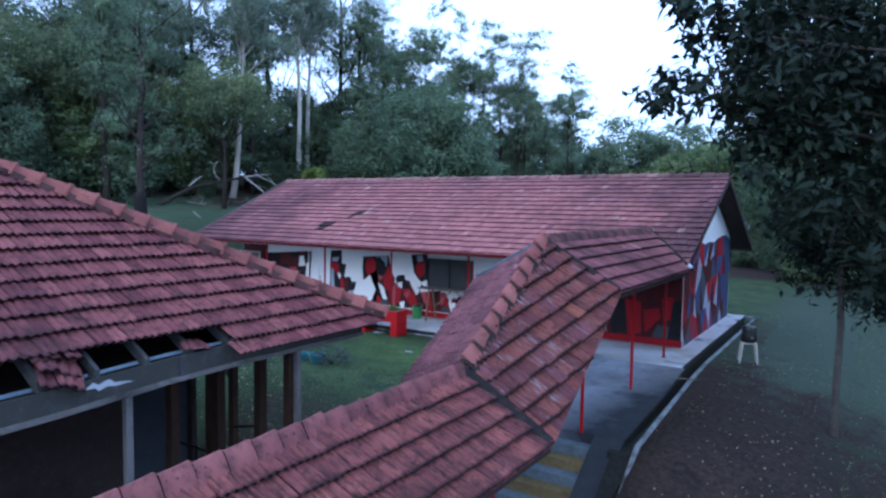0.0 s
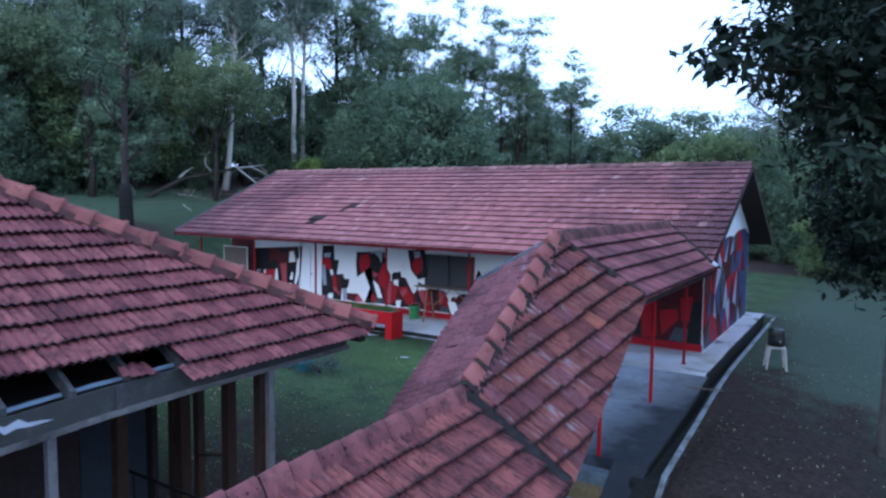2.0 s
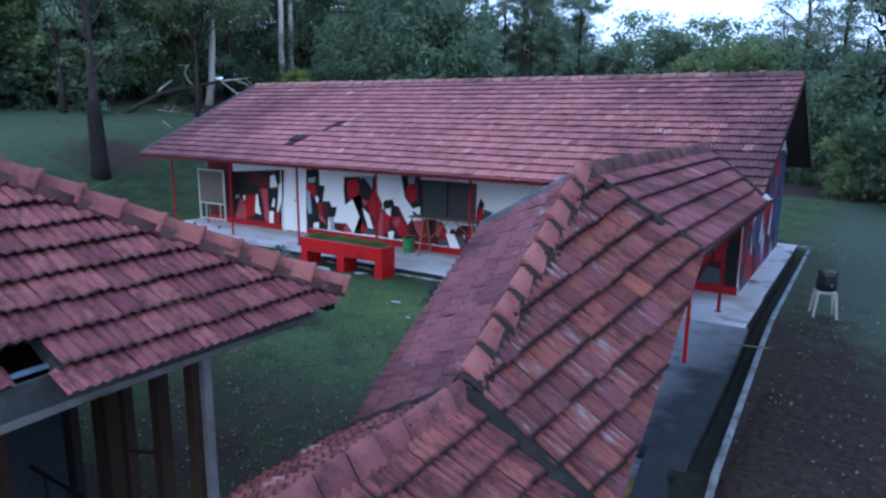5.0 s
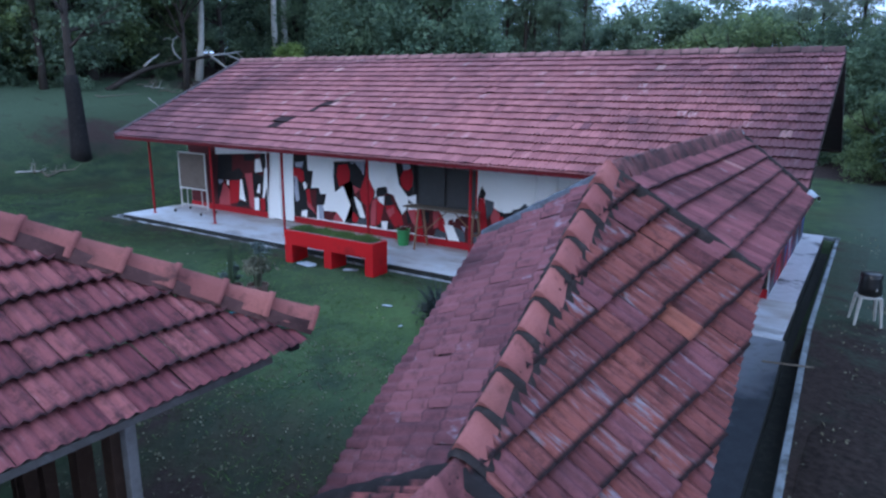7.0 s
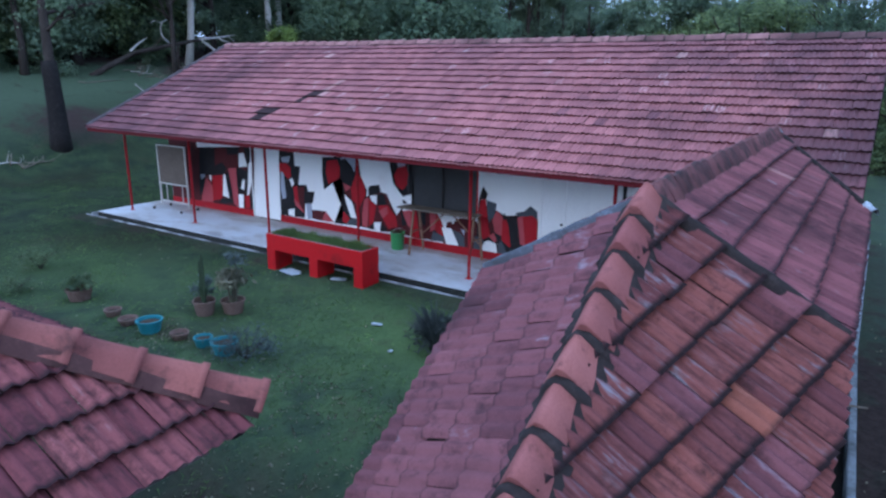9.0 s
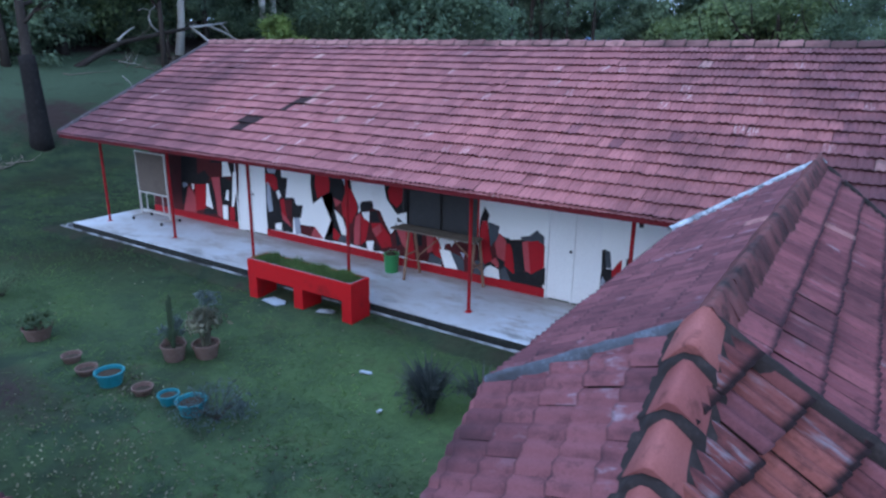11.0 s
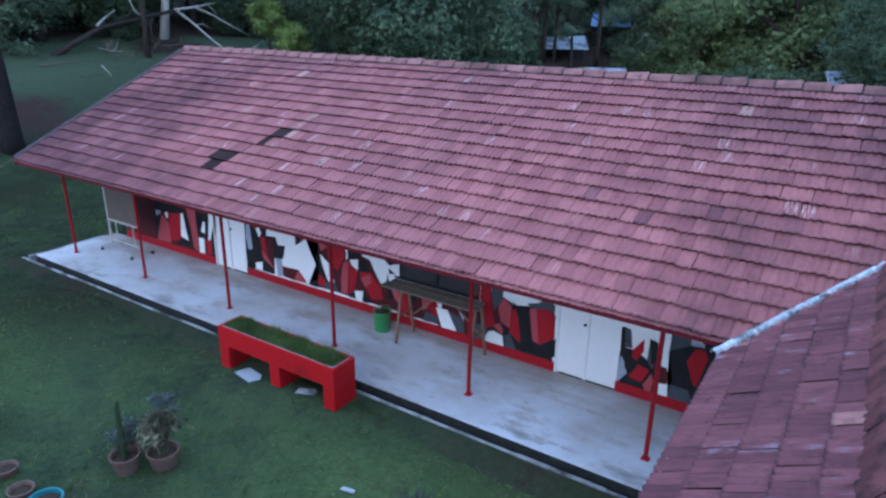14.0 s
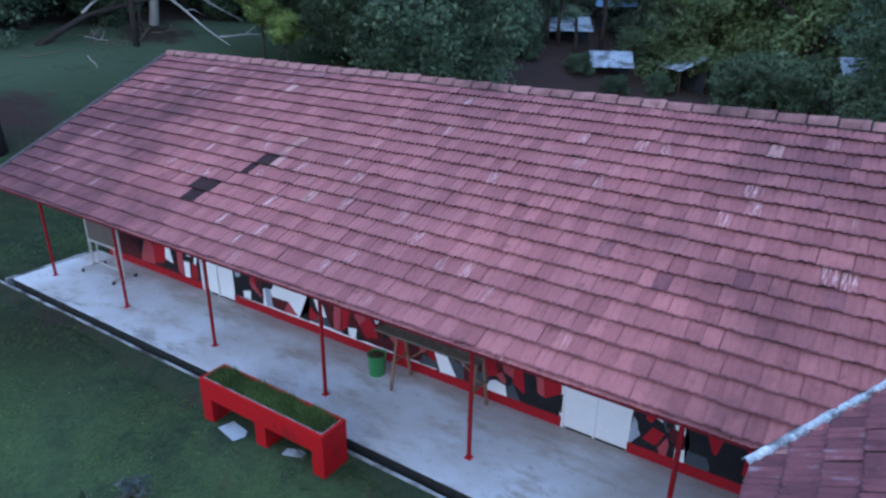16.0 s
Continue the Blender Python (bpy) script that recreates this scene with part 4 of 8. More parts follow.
paint("k", (-18.58, 1.36), (-18.41, 1.40), (-18.19, 1.31), (-18.22, 1.06), (-18.32, 1.05), (-18.46, 0.76), (-18.30, 0.72), (-18.33, 0.62), (-18.57, 0.61), (-18.62, 0.91))
paint("w", (-18.35, 1.05), (-18.27, 1.05), (-18.31, 0.75), (-18.46, 0.77))
paint("w", (-18.58, 0.59), (-18.36, 0.61), (-18.39, 0.20), (-18.59, 0.19))
paint("k", (-18.19, 1.34), (-18.10, 1.38), (-18.10, 1.07), (-18.20, 0.61), (-18.31, 0.60))
paint("w", (-18.05, 1.57), (-17.91, 1.61), (-17.94, 1.09), (-18.12, 0.60), (-18.20, 0.61), (-18.12, 1.07))
paint("r", (-18.29, 0.58), (-18.10, 0.62), (-18.10, 0.23), (-18.30, 0.21))
paint("k", (-18.10, 0.62), (-17.93, 0.98), (-17.97, 0.19), (-18.09, 0.21))
paint("k", (-16.76, 2.12), (-16.25, 2.16), (-16.24, 1.83), (-16.36, 1.61), (-16.50, 1.68), (-16.80, 1.63))
paint("s", (-16.71, 1.84), (-16.34, 1.90), (-16.42, 1.71), (-16.68, 1.71))
paint("r", (-16.79, 1.68), (-16.50, 1.68), (-16.36, 1.59), (-16.34, 1.33), (-16.48, 1.24), (-16.71, 1.37), (-16.81, 1.44))
paint("k", (-16.32, 1.63), (-15.98, 1.64), (-16.01, 1.44), (-16.18, 1.08), (-16.28, 1.26), (-16.34, 1.41))
paint("k", (-16.63, 1.38), (-16.46, 1.24), (-16.29, 1.05), (-16.23, 0.84), (-16.33, 0.46), (-16.67, 0.39), (-16.57, 0.70), (-16.59, 1.12))
paint("w", (-16.42, 1.24), (-16.31, 1.30), (-16.23, 1.16), (-16.33, 1.04))
paint("s", (-16.73, 1.47), (-16.63, 1.38), (-16.57, 0.72), (-16.72, 0.65), (-16.78, 0.94))
paint("k", (-16.79, 0.73), (-16.65, 0.63), (-16.63, 0.40), (-16.52, 0.35), (-16.53, 0.23), (-16.82, 0.19))
paint("r", (-16.29, 1.05), (-16.13, 1.09), (-16.07, 0.60), (-16.24, 0.68), (-16.25, 0.84))
paint("d", (-16.13, 1.05), (-15.86, 1.09), (-15.73, 0.95), (-15.76, 0.69), (-16.07, 0.60), (-16.12, 0.85))
paint("k", (-15.86, 1.12), (-15.78, 1.16), (-15.71, 0.98), (-15.59, 0.97), (-15.48, 1.00), (-15.53, 0.77), (-15.60, 0.66), (-15.89, 0.63))
paint("p", (-16.28, 0.73), (-16.07, 0.60), (-15.87, 0.33), (-16.01, 0.42), (-16.22, 0.53))
paint("k", (-16.22, 0.53), (-15.87, 0.30), (-15.88, 0.22), (-16.29, 0.21))
paint("d", (-16.07, 0.60), (-15.85, 0.63), (-15.87, 0.33))
paint("d", (-15.61, 0.49), (-15.09, 0.51), (-15.01, 0.31), (-15.24, 0.22), (-15.59, 0.24))
paint("p", (-15.09, 0.51), (-14.82, 0.24), (-15.24, 0.22), (-15.19, 0.35))
paint("k", (-15.14, 1.97), (-14.89, 1.99), (-15.00, 1.68), (-14.95, 1.29), (-15.13, 1.09), (-15.18, 1.57))
paint("k", (-14.89, 1.99), (-14.56, 2.02), (-14.59, 1.92), (-14.87, 1.90))
paint("r", (-14.99, 1.88), (-14.63, 1.94), (-14.54, 1.73), (-14.56, 1.48), (-14.69, 1.39), (-14.96, 1.26), (-15.04, 1.58))
paint("s", (-14.53, 1.99), (-14.37, 2.03), (-13.97, 2.06), (-14.05, 1.65), (-14.13, 1.76))
paint("k", (-14.54, 1.87), (-14.37, 2.01), (-14.09, 1.77), (-14.14, 1.32), (-14.27, 1.26), (-14.46, 1.39), (-14.54, 1.68))
paint("p", (-14.44, 1.34), (-14.17, 1.27), (-14.37, 1.10))
paint("d", (-14.40, 1.10), (-14.17, 1.25), (-14.15, 0.93), (-14.34, 1.03))
paint("k", (-14.54, 0.91), (-14.44, 1.07), (-14.35, 0.86), (-14.20, 0.42), (-14.46, 0.59), (-14.45, 0.84))
paint("r", (-14.46, 0.59), (-14.24, 0.42), (-14.27, 0.23), (-14.50, 0.31))
paint("w", (-14.41, 1.05), (-14.16, 0.88), (-14.00, 0.45), (-14.20, 0.45), (-14.35, 0.81))
paint("g", (-14.25, 0.41), (-14.01, 0.46), (-13.86, 0.26), (-14.37, 0.24))
paint("k", (-14.80, 0.23), (-14.50, 0.38), (-14.50, 0.22))
paint("r", (-14.18, 1.22), (-13.97, 1.68), (-13.85, 1.60), (-13.70, 1.32), (-13.68, 1.13), (-13.81, 0.92), (-13.90, 0.76), (-14.07, 0.64), (-14.15, 0.93))
paint("k", (-14.01, 1.97), (-13.93, 2.07), (-13.96, 1.78), (-14.00, 1.63))
paint("d", (-14.15, 0.93), (-14.07, 0.64), (-13.98, 0.45), (-13.89, 0.26), (-13.82, 0.52), (-13.68, 1.13), (-13.90, 0.76))
paint("p", (-13.74, 0.98), (-13.59, 1.07), (-13.64, 0.27), (-13.82, 0.27), (-13.81, 0.62))
paint("r", (-13.59, 1.04), (-13.48, 0.96), (-13.34, 0.88), (-13.45, 0.42), (-13.60, 0.28))
paint("k", (-13.61, 1.26), (-13.55, 1.36), (-13.24, 1.42), (-13.19, 1.28), (-13.28, 1.20), (-13.58, 1.09))
paint("w", (-13.55, 1.10), (-13.32, 1.15), (-13.33, 0.90), (-13.50, 0.98))
paint("k", (-13.32, 1.15), (-13.10, 1.20), (-13.00, 0.92), (-13.28, 0.89))
paint("d", (-13.34, 0.88), (-13.23, 0.70), (-13.21, 0.48), (-13.43, 0.43))
paint("r", (-13.28, 0.88), (-12.98, 0.93), (-12.72, 0.67), (-12.67, 0.41), (-12.96, 0.32), (-13.20, 0.65))
paint("p", (-13.26, 0.74), (-13.01, 0.89), (-12.96, 0.73), (-13.14, 0.56))
paint("d", (-13.10, 1.20), (-13.01, 1.21), (-12.81, 0.87), (-12.69, 0.70), (-12.78, 0.71), (-12.98, 0.93))
paint("w", (-13.43, 0.42), (-13.20, 0.46), (-13.24, 0.21), (-13.42, 0.26))
paint("k", (-13.20, 0.46), (-13.02, 0.31), (-13.02, 0.23), (-13.22, 0.21))
paint("k", (-13.60, 0.28), (-13.43, 0.42), (-13.41, 0.23), (-13.61, 0.23))
paint("k", (-12.94, 2.15), (-12.69, 2.17), (-12.70, 1.92), (-12.77, 1.65), (-12.72, 1.47), (-12.51, 1.35), (-12.54, 1.23), (-12.80, 1.51))
paint("s", (-12.70, 2.12), (-12.45, 2.16), (-12.42, 1.96), (-12.65, 1.90))
paint("r", (-12.77, 1.70), (-12.65, 1.90), (-12.40, 1.97), (-12.34, 1.79), (-12.37, 1.51), (-12.51, 1.35), (-12.71, 1.47))
paint("k", (-12.51, 1.35), (-12.37, 1.51), (-12.34, 1.28), (-12.49, 1.19))
paint("w", (-12.50, 1.19), (-12.24, 1.29), (-12.24, 1.02), (-12.49, 1.03))
paint("k", (-12.51, 1.14), (-12.34, 1.05), (-12.50, 1.02))
paint("k", (-12.54, 1.02), (-12.49, 0.79), (-12.37, 0.52), (-12.52, 0.45), (-12.57, 0.78))
paint("p", (-12.52, 0.84), (-12.26, 0.89), (-12.26, 0.42), (-12.37, 0.52))
paint("r", (-12.26, 0.87), (-12.09, 0.92), (-12.00, 0.20), (-12.26, 0.21))
paint("d", (-12.09, 0.94), (-11.70, 0.94), (-11.70, 0.24), (-12.00, 0.20))
paint("k", (-11.98, 0.86), (-11.81, 0.88), (-11.81, 0.56), (-11.95, 0.58))
paint("p", (-11.70, 0.90), (-11.49, 0.92), (-11.54, 0.50), (-11.67, 0.43))
paint("r", (-11.49, 0.92), (-11.35, 0.73), (-11.24, 0.45), (-11.37, 0.34), (-11.54, 0.50))
paint("g", (-11.59, 0.45), (-11.29, 0.37), (-11.24, 0.23), (-11.67, 0.21))
paint("d", (-11.30, 0.19), (-11.20, 0.72), (-10.70, 0.88), (-10.36, 0.86), (-10.36, 0.19))
paint("k", (-10.40, 0.19), (-10.32, 1.30), (-9.90, 1.18), (-9.62, 1.08), (-9.30, 1.08), (-9.02, 1.20), (-8.84, 1.08), (-8.84, 0.19))
paint("k", (-7.66, 0.19), (-7.66, 0.75), (-7.40, 0.85), (-7.10, 0.70), (-6.85, 0.62), (-6.82, 0.19))
paint("w", (-11.35, 0.59), (-11.06, 0.59), (-10.86, 0.20), (-11.21, 0.19))
paint("g", (-11.07, 0.58), (-10.82, 0.52), (-10.71, 0.43), (-10.69, 0.20), (-10.86, 0.20))
paint("w", (-11.14, 0.94), (-10.91, 0.94), (-11.03, 0.69))
paint("d", (-10.95, 0.74), (-10.83, 0.88), (-10.67, 0.87), (-10.68, 0.64), (-10.96, 0.61))
paint("s", (-10.82, 0.62), (-10.70, 0.60), (-10.71, 0.46))
paint("g", (-10.14, 1.39), (-9.87, 1.33), (-9.91, 1.08), (-9.99, 0.80), (-10.08, 0.82))
paint("r", (-10.34, 1.37), (-10.16, 1.40), (-10.08, 0.79), (-10.01, 0.56), (-10.22, 0.44), (-10.32, 0.89))
paint("k", (-10.36, 0.94), (-10.23, 1.70), (-10.11, 1.53), (-10.15, 1.40), (-10.34, 1.38))
paint("d", (-10.08, 0.82), (-9.97, 1.00), (-9.93, 0.68), (-10.01, 0.56))
paint("p", (-9.97, 0.94), (-9.86, 1.19), (-9.70, 1.04), (-9.72, 0.60), (-9.90, 0.66))
paint("r", (-9.71, 0.97), (-9.57, 1.02), (-9.48, 0.35), (-9.72, 0.51))
paint("k", (-9.69, 1.16), (-9.57, 1.04), (-9.36, 1.07), (-9.30, 0.51), (-9.47, 0.35), (-9.56, 0.86))
paint("p", (-10.06, 0.55), (-9.93, 0.65), (-9.83, 0.49), (-9.89, 0.42))
paint("g", (-10.43, 0.50), (-10.25, 0.50), (-10.16, 0.40), (-10.30, 0.19), (-10.46, 0.19))
paint("w", (-10.16, 0.40), (-10.05, 0.45), (-9.86, 0.40), (-9.82, 0.19), (-10.27, 0.19))
paint("g", (-9.83, 0.43), (-9.72, 0.51), (-9.56, 0.19), (-9.67, 0.19), (-9.79, 0.19))
paint("k", (-9.87, 0.58), (-9.72, 0.47), (-9.83, 0.40))
paint("g", (-9.39, 1.18), (-9.18, 1.24), (-9.03, 1.38), (-8.86, 1.27), (-8.86, 1.08), (-9.02, 1.15), (-9.32, 1.10))
paint("p", (-9.34, 1.08), (-9.18, 1.14), (-9.12, 0.41), (-9.23, 0.36))
paint("r", (-9.21, 1.11), (-8.99, 1.17), (-8.85, 1.09), (-8.83, 0.64), (-9.12, 0.43))
paint("k", (-9.57, 0.33), (-9.32, 0.50), (-9.20, 0.39), (-9.53, 0.21))
paint("k", (-9.26, 0.49), (-9.05, 0.43), (-8.80, 0.65), (-8.80, 0.27), (-9.00, 0.36), (-9.19, 0.19))
paint("k", (-7.67, 1.21), (-7.61, 1.23), (-7.57, 0.86), (-7.45, 0.86), (-7.40, 0.83), (-7.55, 0.72), (-7.65, 0.73))
paint("g", (-7.61, 1.23), (-7.51, 1.20), (-7.46, 0.88), (-7.57, 0.87))
paint("s", (-7.63, 0.70), (-7.56, 0.59), (-7.50, 0.40), (-7.64, 0.19), (-7.67, 0.34))
paint("k", (-7.57, 0.68), (-7.45, 0.82), (-7.41, 0.64), (-7.48, 0.41), (-7.55, 0.49))
paint("r", (-7.45, 0.84), (-7.28, 1.10), (-7.27, 0.88), (-7.36, 0.68), (-7.44, 0.72))
paint("r", (-7.47, 0.35), (-7.33, 0.62), (-7.14, 0.57), (-7.24, 0.32), (-7.39, 0.31))
paint("k", (-7.57, 0.19), (-7.47, 0.35), (-7.24, 0.30), (-7.20, 0.19), (-7.39, 0.19))
paint("g", (-7.20, 0.76), (-7.19, 1.13), (-7.07, 1.10), (-6.99, 0.68), (-7.12, 0.61))
paint("k", (-7.19, 1.13), (-7.06, 1.10), (-7.03, 0.76), (-7.13, 0.68))
paint("p", (-7.22, 0.28), (-7.10, 0.53), (-7.06, 0.39), (-7.08, 0.19), (-7.18, 0.19))
paint("d", (-7.10, 0.74), (-6.88, 0.69), (-6.80, 0.51), (-6.93, 0.38), (-7.06, 0.50))
paint("w", (-6.97, 0.39), (-6.81, 0.42), (-6.81, 0.19), (-6.96, 0.19))
paint("k", (-6.88, 1.02), (-6.59, 1.19), (-6.36, 1.32), (-6.17, 1.31), (-6.21, 1.03), (-6.32, 0.49), (-6.36, 0.27), (-6.42, 0.19), (-6.81, 0.19), (-6.77, 0.54))
paint("g", (-6.87, 1.30), (-6.56, 1.31), (-6.56, 1.20), (-6.87, 1.02))
paint("s", (-6.57, 1.29), (-6.37, 1.29), (-6.36, 1.22), (-6.56, 1.20))
paint("r", (-6.59, 0.91), (-6.49, 1.16), (-6.35, 1.18), (-6.24, 0.97), (-6.34, 0.48), (-6.45, 0.55))
paint("g", (-6.79, 0.43), (-6.51, 0.42), (-6.41, 0.19), (-6.81, 0.19))
# maroon ground coat: the shadow under the walkway roof, painted on the wall
paint("d", (-5.75, 0.19), (-3.60, 0.19), (-3.60, 2.30), (-5.75, 2.30))
paint("k", (-6.46, 0.19), (-5.76, 0.19), (-5.76, 1.70), (-6.20, 1.45))
paint("r", (-6.02, 0.35), (-5.80, 0.30), (-5.78, 1.10), (-5.98, 1.25))
paint("k", (-5.70, 1.50), (-5.25, 1.30), (-5.15, 0.30), (-5.60, 0.20))
paint("r", (-5.20, 1.25), (-4.75, 1.20), (-4.72, 0.30), (-5.10, 0.20))
paint("r", (-4.68, 0.99), (-4.23, 1.07), (-4.18, 0.80), (-4.60, 0.33))
paint("r", (-4.15, 1.36), (-3.84, 1.42), (-3.82, 0.78), (-4.11, 0.74))
paint("k", (-3.86, 1.25), (-3.60, 1.34), (-3.60, 0.19), (-3.97, 0.21))
paint("g", (-4.43, 0.21), (-4.26, 0.59), (-3.93, 0.56), (-3.97, 0.21))


def gable_mural():
    """Tall narrow triangles in red, blue and greys on the gable wall, white above."""
    rng = random.Random(21)
    x = WALL_E + 0.003
    cols = 9
    ys = [WALL_Y - 0.003 + (WALL_N - WALL_Y - 0.03) * i / cols for i in range(cols + 1)]
    levels = [0.0, 0.75, 1.55, 2.35, 3.0]
    # dark tones come up more often, partly to carry the wall's shade
    tones = ["r", "b", "s", "d", "b", "g", "d", "r", "b", "g", "d"]
    pts = {}
    for i, y in enumerate(ys):
        for j, z in enumerate(levels):
            dy = 0 if i in (0, cols) else rng.uniform(-0.28, 0.28)
            dz = 0 if j in (0,) else rng.uniform(-0.25, 0.25)
            top = roof_z(y) - 0.2
            pts[i, j] = (y + dy, min(z + dz, top, 3.0))
    faces = {t: [] for t in PAINTS}
    for i in range(cols):
        for j in range(len(levels) - 1):
            a, b, c, d = pts[i, j], pts[i + 1, j], pts[i + 1, j + 1], pts[i, j + 1]
            m = ((a[0] + b[0]) / 2, (a[1] + b[1]) / 2)
            for tri in ((a, m, d), (m, c, d), (m, b, c)) if rng.random() < 0.6 else ((a, b, d), (b, c, d)):
                faces[rng.choice(tones)].append(tri)
    for tone, tris in faces.items():
        for tri in tris:
            area = (tri[1][0] - tri[0][0]) * (tri[2][1] - tri[0][1]) - (tri[2][0] - tri[0][0]) * (tri[1][1] - tri[0][1])
            if abs(area) < 0.01:
                continue
            bm = bmesh.new()
            order = tri if area > 0 else tri[::-1]
            bm.faces.new([bm.verts.new((x, y, z)) for y, z in order])
            part("painted_triangle", bm, PAINTS[tone], gable_wall, PAINT_NAMES[tone] + " painted triangle")


gable_mural()


def main_roof():
    up = 0.06
    for name, y0, y1 in (("roof_boarding", EAVE_Y + 0.03, RIDGE_Y), ("roof_boarding", BACK_Y - 0.03, RIDGE_Y)):
        z0, z1 = roof_z(y0) - up, roof_z(y1) - up
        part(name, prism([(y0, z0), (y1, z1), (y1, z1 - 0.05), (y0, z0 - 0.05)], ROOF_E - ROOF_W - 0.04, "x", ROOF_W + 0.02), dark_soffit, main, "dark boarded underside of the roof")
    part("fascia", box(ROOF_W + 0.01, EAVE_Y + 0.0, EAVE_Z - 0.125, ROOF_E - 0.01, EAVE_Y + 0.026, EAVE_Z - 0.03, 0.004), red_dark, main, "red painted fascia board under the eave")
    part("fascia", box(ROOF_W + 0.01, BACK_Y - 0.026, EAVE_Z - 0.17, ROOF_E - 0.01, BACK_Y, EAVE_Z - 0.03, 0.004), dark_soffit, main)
    for x in (ROOF_W - 0.012, ROOF_E - 0.014):
        for y0 in (EAVE_Y, BACK_Y):
            z0 = roof_z(y0)
            part("bargeboard", prism([(y0, z0 - 0.16), (y0, z0 - 0.03), (RIDGE_Y, RIDGE_Z - 0.03), (RIDGE_Y, RIDGE_Z - 0.16)], 0.026, "x", x), dark_soffit, main)
    # rafters under the veranda
    x = ROOF_W + 0.5
    while x < ROOF_E - 0.3:
        y0, y1 = EAVE_Y + 0.05, WALL_Y - 0.01
        part("rafter", prism([(y0, roof_z(y0) - 0.165), (y0, roof_z(y0) - 0.115), (y1, roof_z(y1) - 0.115), (y1, roof_z(y1) - 0.165)], 0.06, "x", x), dark_soffit, main)
        x += 1.0
    part("veranda_beam", box(ROOF_W + 0.2, 17.33, roof_z(17.37) - 0.40, ROOF_E - 0.2, 17.41, roof_z(17.37) - 0.24, 0.005), red_paint, main, "red painted beam on the posts")
    for k in range(7):
        x = -21.63 + 2.992 * k
        post = part("post", rod((x, 17.37, 0.0), (x, 17.37, roof_z(17.37) - 0.40), 0.034, 0.034, 12), red_post, main, "thin round red steel post")
        part("post_foot", box(x - 0.06, 17.31, 0.0, x + 0.06, 17.43, 0.008), red_paint, post)


main_roof()


def door_leaf(x0, x1, name, seam=True, knob=None):
    d = part(name, box(x0 + 0.004, WALL_Y + 0.03, 0.01, x1 - 0.004, WALL_Y + 0.07, 2.09, 0.004), white_door, main, "plain white flush door, closed")
    part("door_frame", box(x0 - 0.012, WALL_Y - 0.012, 0.0, x0 + 0.02, WALL_Y + 0.1, 2.12, 0.003), white_door, d)
    if knob:
        part("door_knob", lathe([(0.0, 0), (0.018, 0.0), (0.03, 0.02), (0.02, 0.04), (0.0, 0.045)], 12, base=(0, 0, 0)), black_mural, d).matrix_basis = pose(knob, WALL_Y + 0.03, 1.05, 90, 0, 0)
    return d


door_leaf(-17.95, -17.40, "door")
door_leaf(-17.40, -16.84, "door", knob=-17.33)
door_leaf(-8.79, -8.24, "door", knob=-8.30)
door_leaf(-8.24, -7.69, "door")
win = part("window", box(-12.34, WALL_Y + 0.05, 1.0, -10.40, WALL_Y + 0.08, 2.06, 0.003), screen_mat, main, "large dark boarded window opening")
for x in (-12.36, -11.37, -10.40):
    part("window_frame", box(x, WALL_Y - 0.01, 0.98, x + 0.035, WALL_Y + 0.09, 2.08, 0.004), red_paint if x > -10.5 else screen_mat, win)
part("window_frame", box(-12.32, WALL_Y - 0.012, 0.965, -10.36, WALL_Y + 0.09, 1.0, 0.004), screen_mat, win)
part("vent_grille", box(-7.02, WALL_Y - 0.02, 1.75, -6.94, WALL_Y - 0.001, 2.05, 0.004), black_mural, front_wall, "narrow black vent grille")


# ---- the covered walkway, which drops over the steps ----
WX, HALF, DROP = -4.33, 1.44, 0.83
A_Y, A_Z, B_Y, B_Z, S_Y = 8.28, 1.41, 11.08, 3.27, -5.0
covered = thing("covered_walkway", "covered walkway with weathered red clay tile roof on red posts", "walkway")


def main_meet(z):
    """How far north a level line at that height runs before it meets the long building's roof."""
    return EAVE_Y + (z - EAVE_Z) / FALL


def fold(side, y, z, down):
    return Vector((WX + side * HALF * down, y, z - DROP * down))


